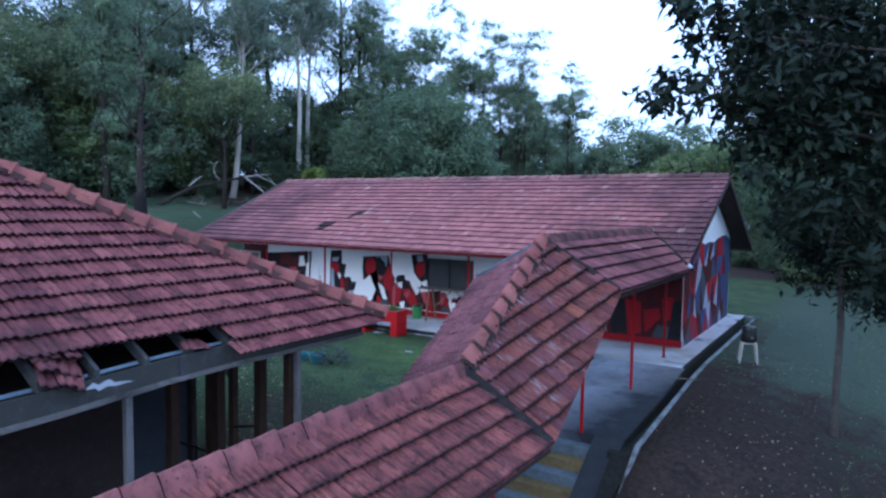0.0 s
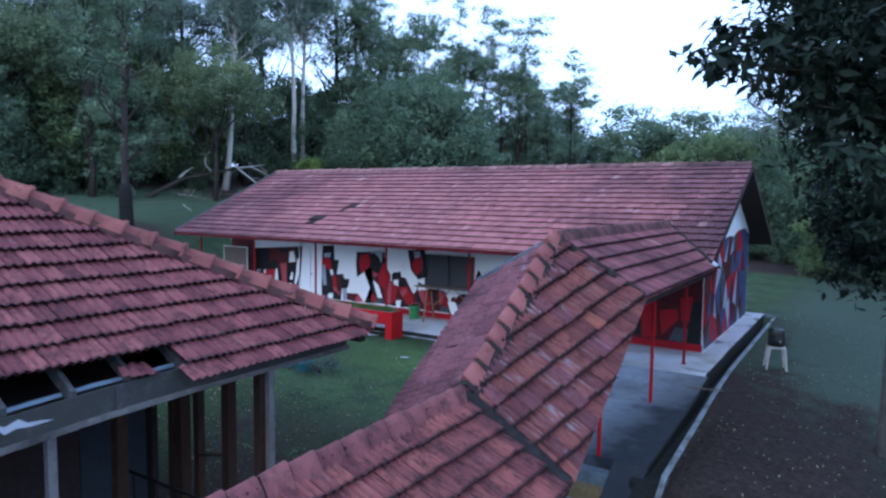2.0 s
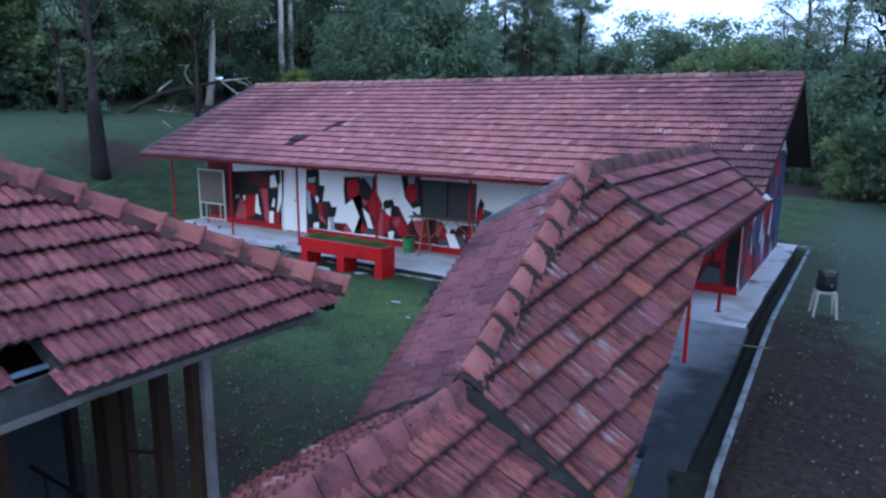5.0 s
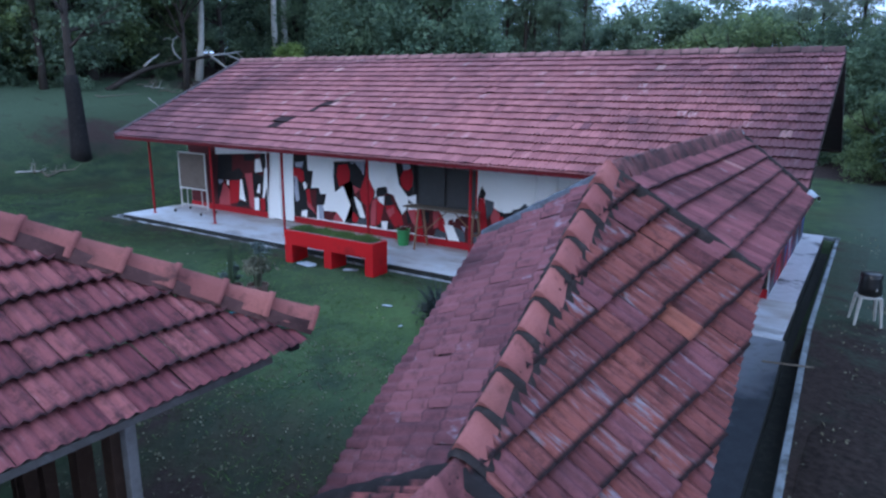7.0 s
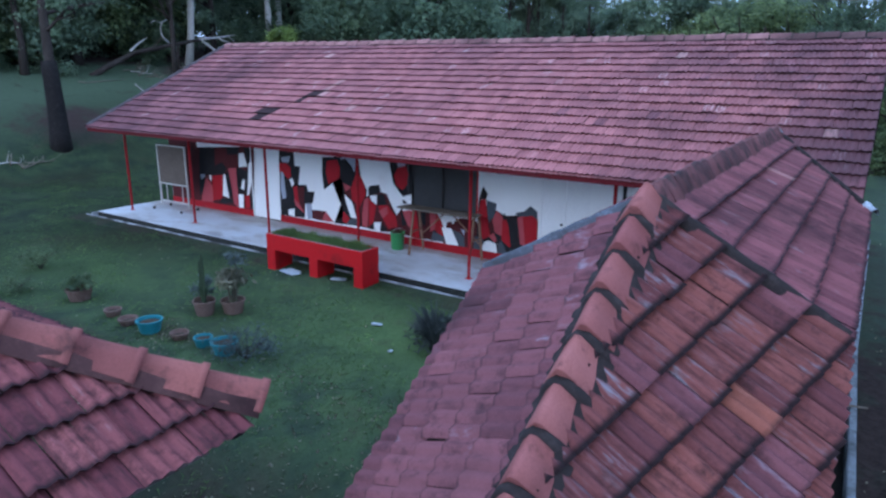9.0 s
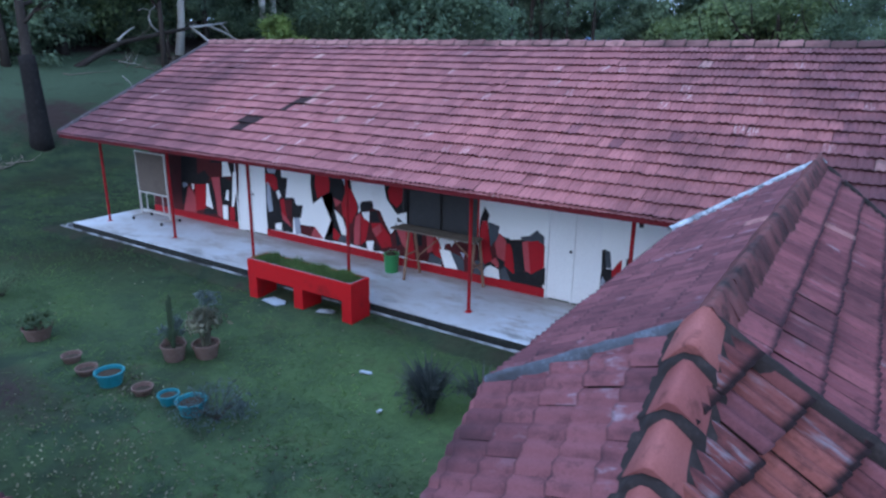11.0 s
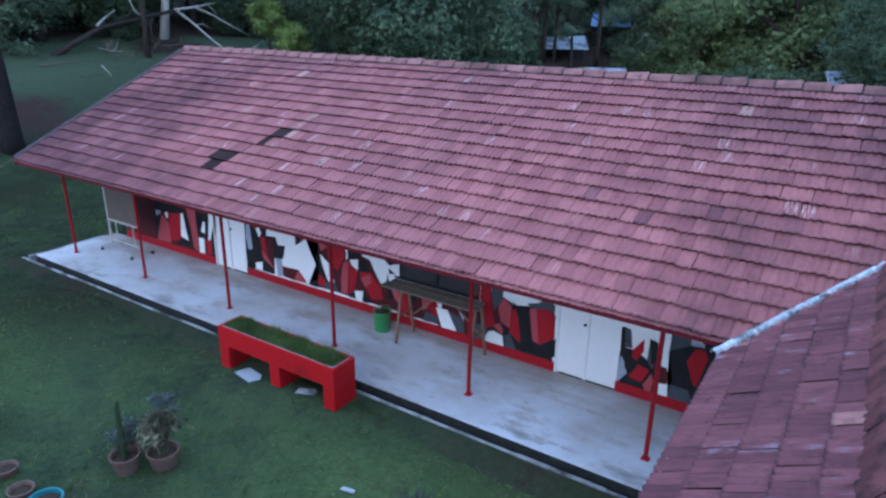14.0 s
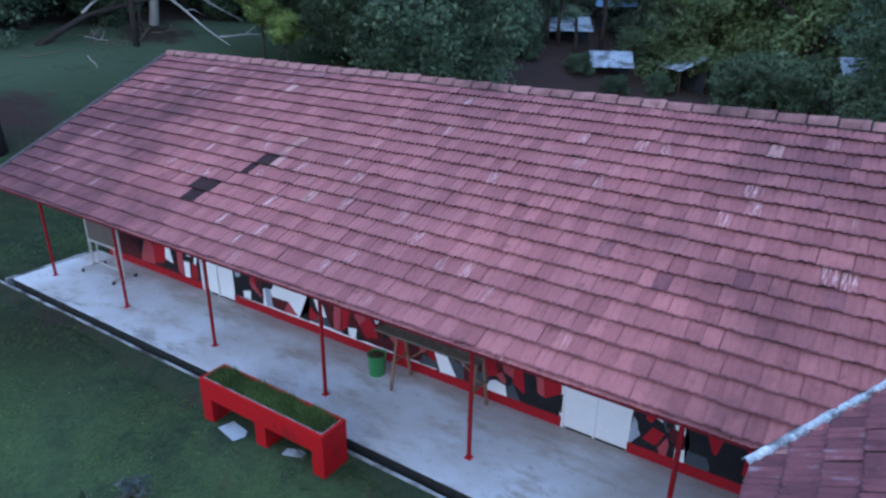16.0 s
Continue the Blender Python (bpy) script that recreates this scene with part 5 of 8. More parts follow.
def deck():
    for side in (-1, 1):
        C1 = main_meet(B_Z)
        C2 = main_meet(B_Z - DROP)
        for quad in (((S_Y, A_Z), (A_Y, A_Z), (A_Y, A_Z), (S_Y, A_Z)), ((A_Y, A_Z), (B_Y, B_Z), (B_Y, B_Z), (A_Y, A_Z)), ((B_Y, B_Z), (C1, B_Z), (C2, B_Z), (B_Y, B_Z))):
            bm = bmesh.new()
            top, low = [], []
            for i, (y, z) in enumerate(quad):
                p = fold(side, y, z, 0.0 if i < 2 else 0.97)
                top.append(bm.verts.new(p - Vector((0, 0, 0.05))))
                low.append(bm.verts.new(p - Vector((0, 0, 0.085))))
            bm.faces.new(top)
            bm.faces.new(low[::-1])
            for i in range(4):
                j = (i + 1) % 4
                bm.faces.new((top[i], top[j], low[j], low[i]))
            bmesh.ops.recalc_face_normals(bm, faces=bm.faces[:])
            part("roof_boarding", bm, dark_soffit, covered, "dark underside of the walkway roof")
    for side in (-1, 1):
        ex = WX + side * (HALF - 0.02)
        for (y0, z0), (y1, z1) in (((S_Y, A_Z), (A_Y, A_Z)), ((A_Y, A_Z), (B_Y, B_Z)), ((B_Y, B_Z), (16.3, B_Z))):
            e = DROP + 0.03
            part("eave_board", prism([(y0, z0 - e - 0.10), (y0, z0 - e), (y1, z1 - e), (y1, z1 - e - 0.10)], 0.025, "x", ex - 0.0125), dark_soffit, covered, "dark eave board")
        bx = WX + side * 0.64
        drop = DROP * 0.64 / HALF + 0.09
        for (y0, z0), (y1, z1) in (((S_Y, A_Z), (A_Y, A_Z)), ((A_Y, A_Z), (B_Y, B_Z)), ((B_Y, B_Z), (17.0, B_Z))):
            part("beam", prism([(y0, z0 - drop - 0.12), (y0, z0 - drop), (y1, z1 - drop), (y1, z1 - drop - 0.12)], 0.07, "x", bx - 0.035), red_paint, covered, "red painted roof beam")
        for y, base, z in ((11.58, -0.346, B_Z), (14.62, -0.23, B_Z), (8.1, -2.2, A_Z), (5.1, -2.2, A_Z), (2.1, -2.2, A_Z), (-0.9, -2.2, A_Z), (-3.9, -2.2, A_Z)):
            part("post", rod((bx, y, base), (bx, y, z - drop - 0.12), 0.034, 0.034, 12), red_paint, covered, "thin round red steel post")


deck()


def cap_shape(length, wide, high, sharp=False):
    """A ridge tile, wider at its front end: rounded with a collar, or a plain folded angle."""
    ring = [(-1.0, -0.85), (-0.60, 0.35), (-0.17, 0.95), (0.17, 0.95), (0.60, 0.35), (1.0, -0.85)]
    stations = [(0.0, 0.86, 0.0), (length * 0.86, 0.97, 0.012), (length * 0.87, 1.07, 0.02), (length, 1.08, 0.02)]
    if sharp:
        ring = [(-1.0, -0.95), (-0.58, 0.05), (-0.14, 0.98), (0.14, 0.98), (0.58, 0.05), (1.0, -0.95)]
        stations = [(0.0, 0.93, 0.0), (length * 0.5, 0.98, 0.004), (length * 0.985, 1.04, 0.012), (length, 1.0, 0.006)]
    verts, faces = [], []
    for y, k, lift in stations:
        verts += [(x * wide * k, y, z * high * k + lift) for x, z in ring]
    n = len(ring)
    for s in range(len(stations) - 1):
        for i in range(n - 1):
            a = s * n + i
            faces.append((a, a + 1, a + n + 1, a + n))
    for e in (0, (len(stations) - 1) * n):
        faces += [(e, e + 1, e + 4, e + 5), (e + 1, e + 2, e + 3, e + 4)]
    uv = [(0.5 + v[0], v[1]) for v in verts]
    return np.array(verts), np.array(faces), np.array(uv)


def caps(parent, p, q, material, name="ridge_tile", step=0.345, wide=0.135, high=0.085, bed=1.0, seed=0, reverse=False, fill=1.12, sharp=False, bedding=None):
    """A run of ridge tiles from p to q, bedded on dark mortar."""
    rng = random.Random(seed)
    p, q = Vector(p), Vector(q)
    if reverse:
        p, q = q, p
    d = (q - p).normalized()
    side = d.cross(Vector((0, 0, 1))).normalized()
    up = side.cross(d)
    n = max(1, round((q - p).length / step))
    step = (q - p).length / n
    v, f, uv = cap_shape(step * fill, wide, high, sharp)
    me = mesh_of(name, v, f, [material], uv=uv)
    turn = Matrix((side, d, up)).transposed().to_4x4()
    for i in range(n):
        ob = new(name, me)
        ob.parent = parent
        ob.matrix_basis = Matrix.Translation(p + d * (i * step) + up * rng.uniform(-0.006, 0.01)) @ turn @ pose(0, 0, 0, rng.uniform(-1.2, 1.2), rng.uniform(-3, 3), rng.uniform(-2, 2))
    if bed:
        bm = bmesh.new()
        prof = [(-1.12, -1.1), (-0.8, -0.15), (-0.3, 0.35), (0.3, 0.35), (0.8, -0.15), (1.12, -1.1)]
        joint = [(-1.02, -1.1), (-0.66, -0.12), (-0.24, 0.60), (0.24, 0.60), (0.66, -0.12), (1.02, -1.1)]
        if sharp:
            prof = [(-1.12, -1.1), (-0.8, -0.66), (-0.3, 0.25), (0.3, 0.25), (0.8, -0.66), (1.12, -1.1)]
        rows = []
        for i in range(n):
            # low under the tile, swelling in the gap before the next
            for f, full in ((0.01, False), (0.4, False), (fill - 0.02, False), (min(fill + 0.01, 0.97), True), (0.985, True)):
                w = wide * bed * rng.uniform(0.95, 1.06)
                rows.append([bm.verts.new(p + d * ((i + f) * step) + side * x * w + up * (z * high)) for x, z in (joint if full and fill < 0.95 else prof)])
        for lo, hi in zip(rows, rows[1:]):
            for i in range(len(prof) - 1):
                bm.faces.new((lo[i], hi[i], hi[i + 1], lo[i + 1]))
        part("mortar_bed", bm, bedding or mortar, parent, "dark mortar bedding under the ridge tiles", True)


def seam(parent, p, q, wide, high, material, name, label, seed=0):
    """An uneven band of mortar or flashing along a fold of the roof."""
    rng = random.Random(seed)
    p, q = Vector(p), Vector(q)
    d = (q - p).normalized()
    side = d.cross(Vector((0, 0, 1))).normalized()
    up = side.cross(d)
    n = max(3, int((q - p).length / 0.11))
    bm = bmesh.new()
    rows = []
    for i in range(n + 1):
        t = i / n * (q - p).length
        w = wide * rng.uniform(0.82, 1.18)
        h = high * rng.uniform(0.85, 1.15)
        rows.append([bm.verts.new(p + d * t + side * w * x + up * (h * z)) for x, z in ((-1, -0.9), (-0.75, 0.35), (-0.2, 1), (0.3, 0.95), (0.8, 0.3), (1, -0.9))])
    for lo, hi in zip(rows, rows[1:]):
        for i in range(5):
            bm.faces.new((lo[i], hi[i], hi[i + 1], lo[i + 1]))
    return part(name, bm, material, parent, label, True)


def walk_ridges():
    caps(covered, (WX, S_Y, A_Z + 0.02), (WX, A_Y + 0.05, A_Z + 0.02), tile_low_cap, seed=1, bed=0.9, fill=0.94, high=0.105, wide=0.145, sharp=True)
    caps(covered, (WX, A_Y, A_Z + 0.075), (WX, B_Y - 0.05, B_Z + 0.045), tile_cap, seed=2, step=0.385, wide=0.16, high=0.125, reverse=True, bed=1.12, fill=0.79, sharp=True)
    caps(covered, (WX, B_Y, B_Z + 0.02), (WX, main_meet(B_Z) + 0.25, B_Z + 0.02), tile_old, seed=3, step=0.30, wide=0.14, high=0.10, fill=0.9, sharp=True, bed=0.95)
    for side in (-1, 1):
        seam(covered, fold(side, A_Y, A_Z + 0.03, 0.0), fold(side, A_Y, A_Z + 0.03, 1.0), 0.15, 0.065, soot_mortar, "valley_mortar", "blackened mortar band where the roof changes slope", 5 + side)
        seam(covered, fold(side, B_Y, B_Z + 0.03, 0.0), fold(side, B_Y, B_Z + 0.03, 1.0), 0.042 if side > 0 else 0.034, 0.055 if side > 0 else 0.045, mortar if side > 0 else hip_lead, "hip_mortar" if side > 0 else "hip_flashing", "blackened mortar band where the roof changes slope" if side > 0 else "slate-blue flashing strip over the hip", 8 + side)
        a = Vector((WX, main_meet(B_Z) + 0.1, B_Z + 0.05))
        b = Vector((WX + side * HALF * 1.06, main_meet(B_Z - DROP) - 0.05, B_Z - DROP + 0.02))
        if side < 0:
            seam(covered, a, b, 0.055, 0.04, flash, "valley_flashing", "pale blue-white valley flashing between the roofs", 12)
        else:
            seam(covered, a, a.lerp(b, 0.06), 0.05, 0.05, flash, "valley_flashing", "scrap of pale flashing at the valley", 13)
            seam(covered, a.lerp(b, 0.92), b, 0.06, 0.05, flash, "valley_flashing", "scrap of pale flashing at the valley", 14)
            seam(covered, a, b, 0.04, 0.03, mortar, "valley_mortar", "dark valley joint", 15)


walk_ridges()
seam(main, (ROOF_W + 0.02, RIDGE_Y, RIDGE_Z + 0.05), (ROOF_W + 0.02, EAVE_Y, EAVE_Z + 0.05), 0.05, 0.03, verge_mortar, "verge_mortar", "dark grey mortar along the gable verge", 21)
seam(main, (ROOF_W + 0.03, RIDGE_Y, RIDGE_Z + 0.045), (ROOF_W + 0.03, EAVE_Y, EAVE_Z + 0.045), 0.05, 0.03, verge_mortar, "verge_mortar", "dark grey mortar along the gable verge", 21)
caps(main, (ROOF_W, RIDGE_Y, RIDGE_Z + 0.035), (ROOF_E, RIDGE_Y, RIDGE_Z + 0.035), tile_ridge, seed=4, step=0.43, wide=0.13, high=0.062, bed=0.95, fill=0.93, sharp=True)


# ---- the open shed with its broken eave ----
SX, SY, SZ, PITCH = -6.22, 8.72, 1.93, 0.577
HALF_W = 4.75
SHED_S = -6.0
shed = thing("open_shed", "open-sided shed with hipped clay tile roof, eave tiles missing", "shed")
APEX = Vector((SX - HALF_W, SY - HALF_W, SZ + HALF_W * PITCH))


def shed_frame():
    east_top = SZ - 0.13
    # roof boarding: the long west slope and the north hip; the east slope lies open over its battens near the eave
    for quad in (
        [(SX - 0.72, SY - 0.72), (SX - 0.72, SHED_S + 0.72), (SX - HALF_W, SHED_S + HALF_W), (SX - HALF_W, SY - HALF_W)],
        [(SX - 0.1, SY - 0.1), (SX - HALF_W, SY - HALF_W), (SX - 2 * HALF_W + 0.1, SY - 0.1)],
        [(SX - 2 * HALF_W, SY), (SX - HALF_W, SY - HALF_W), (SX - HALF_W, SHED_S + HALF_W), (SX - 2 * HALF_W, SHED_S)],
        [(SX - 2 * HALF_W, SHED_S), (SX - HALF_W, SHED_S + HALF_W), (SX, SHED_S)],
    ):
        bm = bmesh.new()
        ring = []
        for x, y in quad:
            run = min(SX - x, x - (SX - 2 * HALF_W), SY - y, y - SHED_S)
            ring.append((x, y, SZ + run * PITCH))
        top = [bm.verts.new((x, y, z - 0.05)) for x, y, z in ring]
        low = [bm.verts.new((x, y, z - 0.08)) for x, y, z in ring]
        bm.faces.new(top)
        bm.faces.new(low[::-1])
        for i in range(len(top)):
            j = (i + 1) % len(top)
            bm.faces.new((top[i], top[j], low[j], low[i]))
        bmesh.ops.recalc_face_normals(bm, faces=bm.faces[:])
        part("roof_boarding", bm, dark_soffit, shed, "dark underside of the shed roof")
    # eave: a deep fascia set back under the tiles, a lighter strip along its foot, a flat soffit behind it
    fx, lo, hi = SX - 0.24, SZ - 0.255, SZ + 0.05
    sag = [(SHED_S, -0.14), (2.4, -0.14), (3.4, -0.11), (4.8, -0.03), (6.0, 0.0)]

    def board(low, high, north):
        """A long board that sinks towards the south, where the roof has given way."""
        top = [(y, high + d) for y, d in sag] + [(north, high)]
        return top + [(y, z - high + low) for y, z in top[::-1]]
    part("fascia", prism(board(lo, hi, SY - 0.26), 0.03, "x", fx - 0.03), fascia_board, shed, "weathered grey-green fascia board")
    part("fascia_lip", prism(board(lo - 0.012, lo + 0.05, SY - 0.24), 0.021, "x", fx + 0.003), lip_board, shed, "paler timber strip along the fascia foot")
    part("fascia", box(SX - 2 * HALF_W + 0.3, SY - 0.27, lo, fx - 0.034, SY - 0.24, hi, 0.004), fascia_board, shed)
    part("soffit", prism(board(lo + 0.004, lo + 0.03, SY - 0.28), 0.58, "x", SX - 0.86), fascia_board, shed, "grey-green flat soffit board")
    part("blue_rail", prism(board(SZ + 0.02, SZ + 0.055, 6.4), 0.04, "x", SX - 0.50), blue_pipe, shed, "pale blue steel purlin bared by missing tiles")
    part("paint_flake", prism([(3.74, SZ - 0.14), (3.84, SZ - 0.075), (3.90, SZ - 0.11), (4.02, SZ - 0.07), (4.10, SZ - 0.125), (4.2, SZ - 0.13), (4.32, SZ - 0.155), (4.12, SZ - 0.165), (4.0, SZ - 0.15), (3.9, SZ - 0.18), (3.86, SZ - 0.14)], 0.004, "x", fx + 0.001), paper_mat, shed, "flaking patch of white paint on the fascia")
    part("joint_cover", box(fx + 0.002, 4.93, lo + 0.02, fx + 0.02, 5.03, hi - 0.02, 0.004), rafter_wood, shed, "dark cover strip over a fascia joint")
    part("gutter_corner", box(SX - 0.34, SY - 0.16, SZ - 0.16, SX - 0.06, SY - 0.04, SZ - 0.08, 0.02), black_mural, shed, "black gutter end under the corner")
    y = SHED_S + 0.6
    while y < 6.0:
        a, b = SX - 0.29, SX - 1.6
        part("rafter", prism([(a, SZ + 0.29 * PITCH - 0.27), (a, SZ + 0.29 * PITCH - 0.12), (b, SZ + 1.6 * PITCH - 0.12), (b, SZ + 1.6 * PITCH - 0.27)], 0.05, "y", y), rafter_wood, shed, "dark sawn rafter end")
        y += 0.62
    part("beam", box(SX - 1.04, SHED_S + 0.3, SZ - 0.36, SX - 0.95, SY - 0.7, SZ - 0.20, 0.006), timber, shed, "grey timber eave beam")
    part("beam", box(SX - 2 * HALF_W + 0.9, SY - 1.32, SZ - 0.36, SX - 1.05, SY - 1.2, SZ - 0.20, 0.006), timber, shed)
    base = -1.5
    for y in (7.28, 4.44, 1.6, -1.24):
        part("post", box(-6.83, y - 0.045, base, -6.745, y + 0.045, SZ - 0.25, 0.006), pale_post, shed, "square grey painted post")
        if y > 7:
            part("post", box(-6.98, y - 0.12, base, -6.84, y + 0.03, SZ - 0.25, 0.006), brown_wood, shed, "dark brown timber post")
    for x, y, r in ((-7.72, 7.35, 0.075), (-8.40, 7.35, 0.06), (-8.80, 7.35, 0.085), (-9.05, 7.35, 0.05), (-10.6, 7.35, 0.07), (-12.0, 7.35, 0.07), (-14.5, 7.35, 0.07), (-7.75, 5.72, 0.07)):
        part("post", box(x - r, y - r, base, x + r, y + r, SZ - 0.22, 0.006), brown_wood, shed, "dark brown timber post")
    part("brace", rod((-7.8, 7.3, 0.15), (-8.35, 7.3, 0.02), 0.025, 0.025, 6), brown_wood, shed, "thin dark timber brace")
    part("brace", rod((-8.44, 7.3, 0.9), (-8.8, 7.3, 1.25), 0.03, 0.03, 6), brown_wood, shed, "thin dark timber brace")
    # ceiling added so that the gap in the tiles opens onto darkness
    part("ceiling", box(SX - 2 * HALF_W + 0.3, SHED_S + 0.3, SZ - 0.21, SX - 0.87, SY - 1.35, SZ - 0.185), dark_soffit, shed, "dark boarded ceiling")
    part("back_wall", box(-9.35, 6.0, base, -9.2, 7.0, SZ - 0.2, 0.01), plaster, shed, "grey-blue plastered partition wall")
    part("back_wall", box(-9.35, SHED_S + 1, base, -9.2, 5.99, SZ - 0.2, 0.01), dark_soffit, shed, "dark boarded wall closing off the shed")
    part("back_wall", box(-12.6, 4.3, base, -12.45, 7.2, SZ - 0.2, 0.01), dark_soffit, shed, "dark boarded wall closing off the shed")
    # added south wall, out of view, that keeps sunlight out of the shed
    part("back_wall", box(SX - 2 * HALF_W + 0.6, SHED_S + 0.8, base, SX - 0.9, SHED_S + 0.95, SZ - 0.2, 0.01), dark_soffit, shed, "dark boarded wall closing off the shed")
    part("back_wall", box(-12.44, 7.1, base, -9.2, 7.2, SZ - 0.55, 0.01), dark_soffit, shed, "dark boarded wall closing off the shed")
    for k in range(7):
        part("rail", rod((-7.4 - 0.5 * k, 6.6, -1.1), (-7.4 - 0.5 * k, 6.6, -0.15), 0.02, 0.02, 8), black_mural, shed, "dark iron rail")
    part("rail", rod((-7.3, 6.6, -0.14), (-10.6, 6.6, -0.14), 0.025, 0.025, 8), black_mural, shed, "dark iron rail")
    tagged(finish("pavement_shed", box(SX - 2 * HALF_W + 0.5, SHED_S + 0.5, -1.9, SX - 0.5, SY - 0.9, -1.38, 0.01), wet_concrete), "dark concrete floor of the open shed", "pavement", kind="structure")


shed_frame()
caps(shed, (SX + 0.05, SY + 0.05, SZ + 0.115), (APEX.x, APEX.y, APEX.z + 0.10), tile_hip, "hip_tile", step=0.40, wide=0.105, high=0.10, bed=0.92, seed=6, reverse=True, fill=1.0, bedding=red_mortar)
caps(shed, (SX - 2 * HALF_W, SY, SZ + 0.05), (APEX.x, APEX.y, APEX.z + 0.05), tile_shed, "hip_tile", step=0.40, wide=0.11, high=0.095, bed=0.85, seed=7, reverse=True, fill=1.0)
caps(shed, (APEX.x, SHED_S + HALF_W, APEX.z + 0.05), (APEX.x, APEX.y, APEX.z + 0.05), tile_shed, "ridge_tile", step=0.36, wide=0.13, seed=8)


# ---- things on the veranda and the lawn ----
def planter():
    ob = thing("planter_box", "long red concrete planter box on three legs, grass growing in it", "planter", (-12.66, 16.11, -0.16))
    hw, hd = 1.39, 0.265
    trough = bmesh.new()
    t = 0.06
    box(-hw, -hd, 0.46, hw, -hd + t, 0.81, 0, trough)
    box(-hw, hd - t, 0.46, hw, hd, 0.81, 0, trough)
    box(-hw, -hd + t, 0.46, -hw + t, hd - t, 0.81, 0, trough)
    box(hw - t, -hd + t, 0.46, hw, hd - t, 0.81, 0, trough)
    box(-hw + t, -hd + t, 0.46, hw - t, hd - t, 0.52, 0, trough)
    part("trough", trough, red_paint, ob, "red painted concrete trough with chipped rim")
    rim = bmesh.new()
    box(-hw + t, -hd + t - 0.012, 0.811, hw - t, -hd + t + 0.004, 0.817, 0, rim)
    box(hw - t - 0.004, -hd + t, 0.811, hw - t + 0.012, hd - t, 0.817, 0, rim)
    part("rim_edge", rim, concrete, ob, "bare concrete edge of the rim")
    for x0, x1 in ((-hw, -hw + 0.24), (-0.10, 0.14), (hw - 0.24, hw)):
        part("leg", box(x0, -hd, -0.05, x1, hd, 0.459, 0.012), red_paint, ob)
    part("soil", box(-hw + t + 0.002, -hd + t + 0.002, 0.521, hw - t - 0.002, hd - t - 0.002, 0.74, 0.01), soil, ob)
    nr = np.random.default_rng(3)
    n = 5000
    p = np.stack([nr.uniform(-hw + 0.08, hw - 0.08, n), nr.uniform(-hd + 0.07, hd - 0.07, n), np.full(n, 0.74)], -1)
    h = 0.10 + 0.07 * np.sin(p[:, 0] * 5) ** 2 + nr.uniform(-0.04, 0.06, n)
    a = nr.uniform(0, math.tau, n)
    s = np.stack([np.cos(a), np.sin(a), 0 * a], -1) * 0.012
    tip = p + np.stack([nr.normal(0, 0.05, n), nr.normal(0, 0.04, n), h], -1)
    me = mesh_of("grass", np.stack([p - s, p + s, tip], 1).reshape(-1, 3), np.arange(3 * n).reshape(-1, 3), [planter_grass])
    g = new("grass", me)
    g.parent = ob
    g["label"] = "dull green grass filling the planter"


planter()


def trestle_table():
    ob = thing("trestle_table", "makeshift wooden trestle table against the mural wall", "table", (-11.1, 18.42, 0))
    for k, y in enumerate((-0.14, 0.08)):
        part("plank", box(-1.06 + 0.04 * k, y - 0.10, 1.075, 1.06 - 0.05 * k, y + 0.10, 1.11, 0.004), timber, ob)
    for x in (-0.66, 0.98):
        for y0, y1 in ((-0.30, -0.10), (0.30, 0.10)):
            part("leg", box(-0.024, -0.018, 0, 0.024, 0.018, 1.10, 0.004), tan_wood, ob).matrix_basis = pose(x, y0, 0, math.degrees(math.atan2(y0 - y1, 1.08)), 0, 0)
        part("cross_rail", rod((x + 0.01, -0.2, 0.55), (x + 0.01, 0.2, 0.55), 0.018, 0.018, 6), tan_wood, ob)
    part("brace", rod((-0.6, 0.18, 0.45), (0.1, 0.15, 1.06), 0.016, 0.016, 6), tan_wood, ob)
    part("brace", rod((0.2, 0.15, 1.06), (0.94, 0.22, 0.40), 0.016, 0.016, 6), tan_wood, ob)


trestle_table()


def bucket():
    ob = thing("bucket", "tall green plastic bucket on the veranda floor", "bucket", (-12.32, 18.42, 0.0))
    part("body", lathe([(0.0, 0.0), (0.145, 0.0), (0.15, 0.02), (0.175, 0.40), (0.185, 0.41), (0.185, 0.425), (0.165, 0.425), (0.14, 0.05), (0.0, 0.05)], 24), green_plastic, ob, smooth=True)
    part("contents", lathe([(0.0, 0.36), (0.16, 0.36), (0.13, 0.42), (0.05, 0.46), (0.0, 0.46)], 14), soil, ob, "earth heaped in the bucket")
    part("handle", tube([(0.18, 0, 0.40), (0.15, 0.12, 0.46), (0.0, 0.19, 0.47), (-0.15, 0.12, 0.46), (-0.18, 0, 0.40)], [0.006] * 5, 6), steel, ob, "thin wire handle")


bucket()


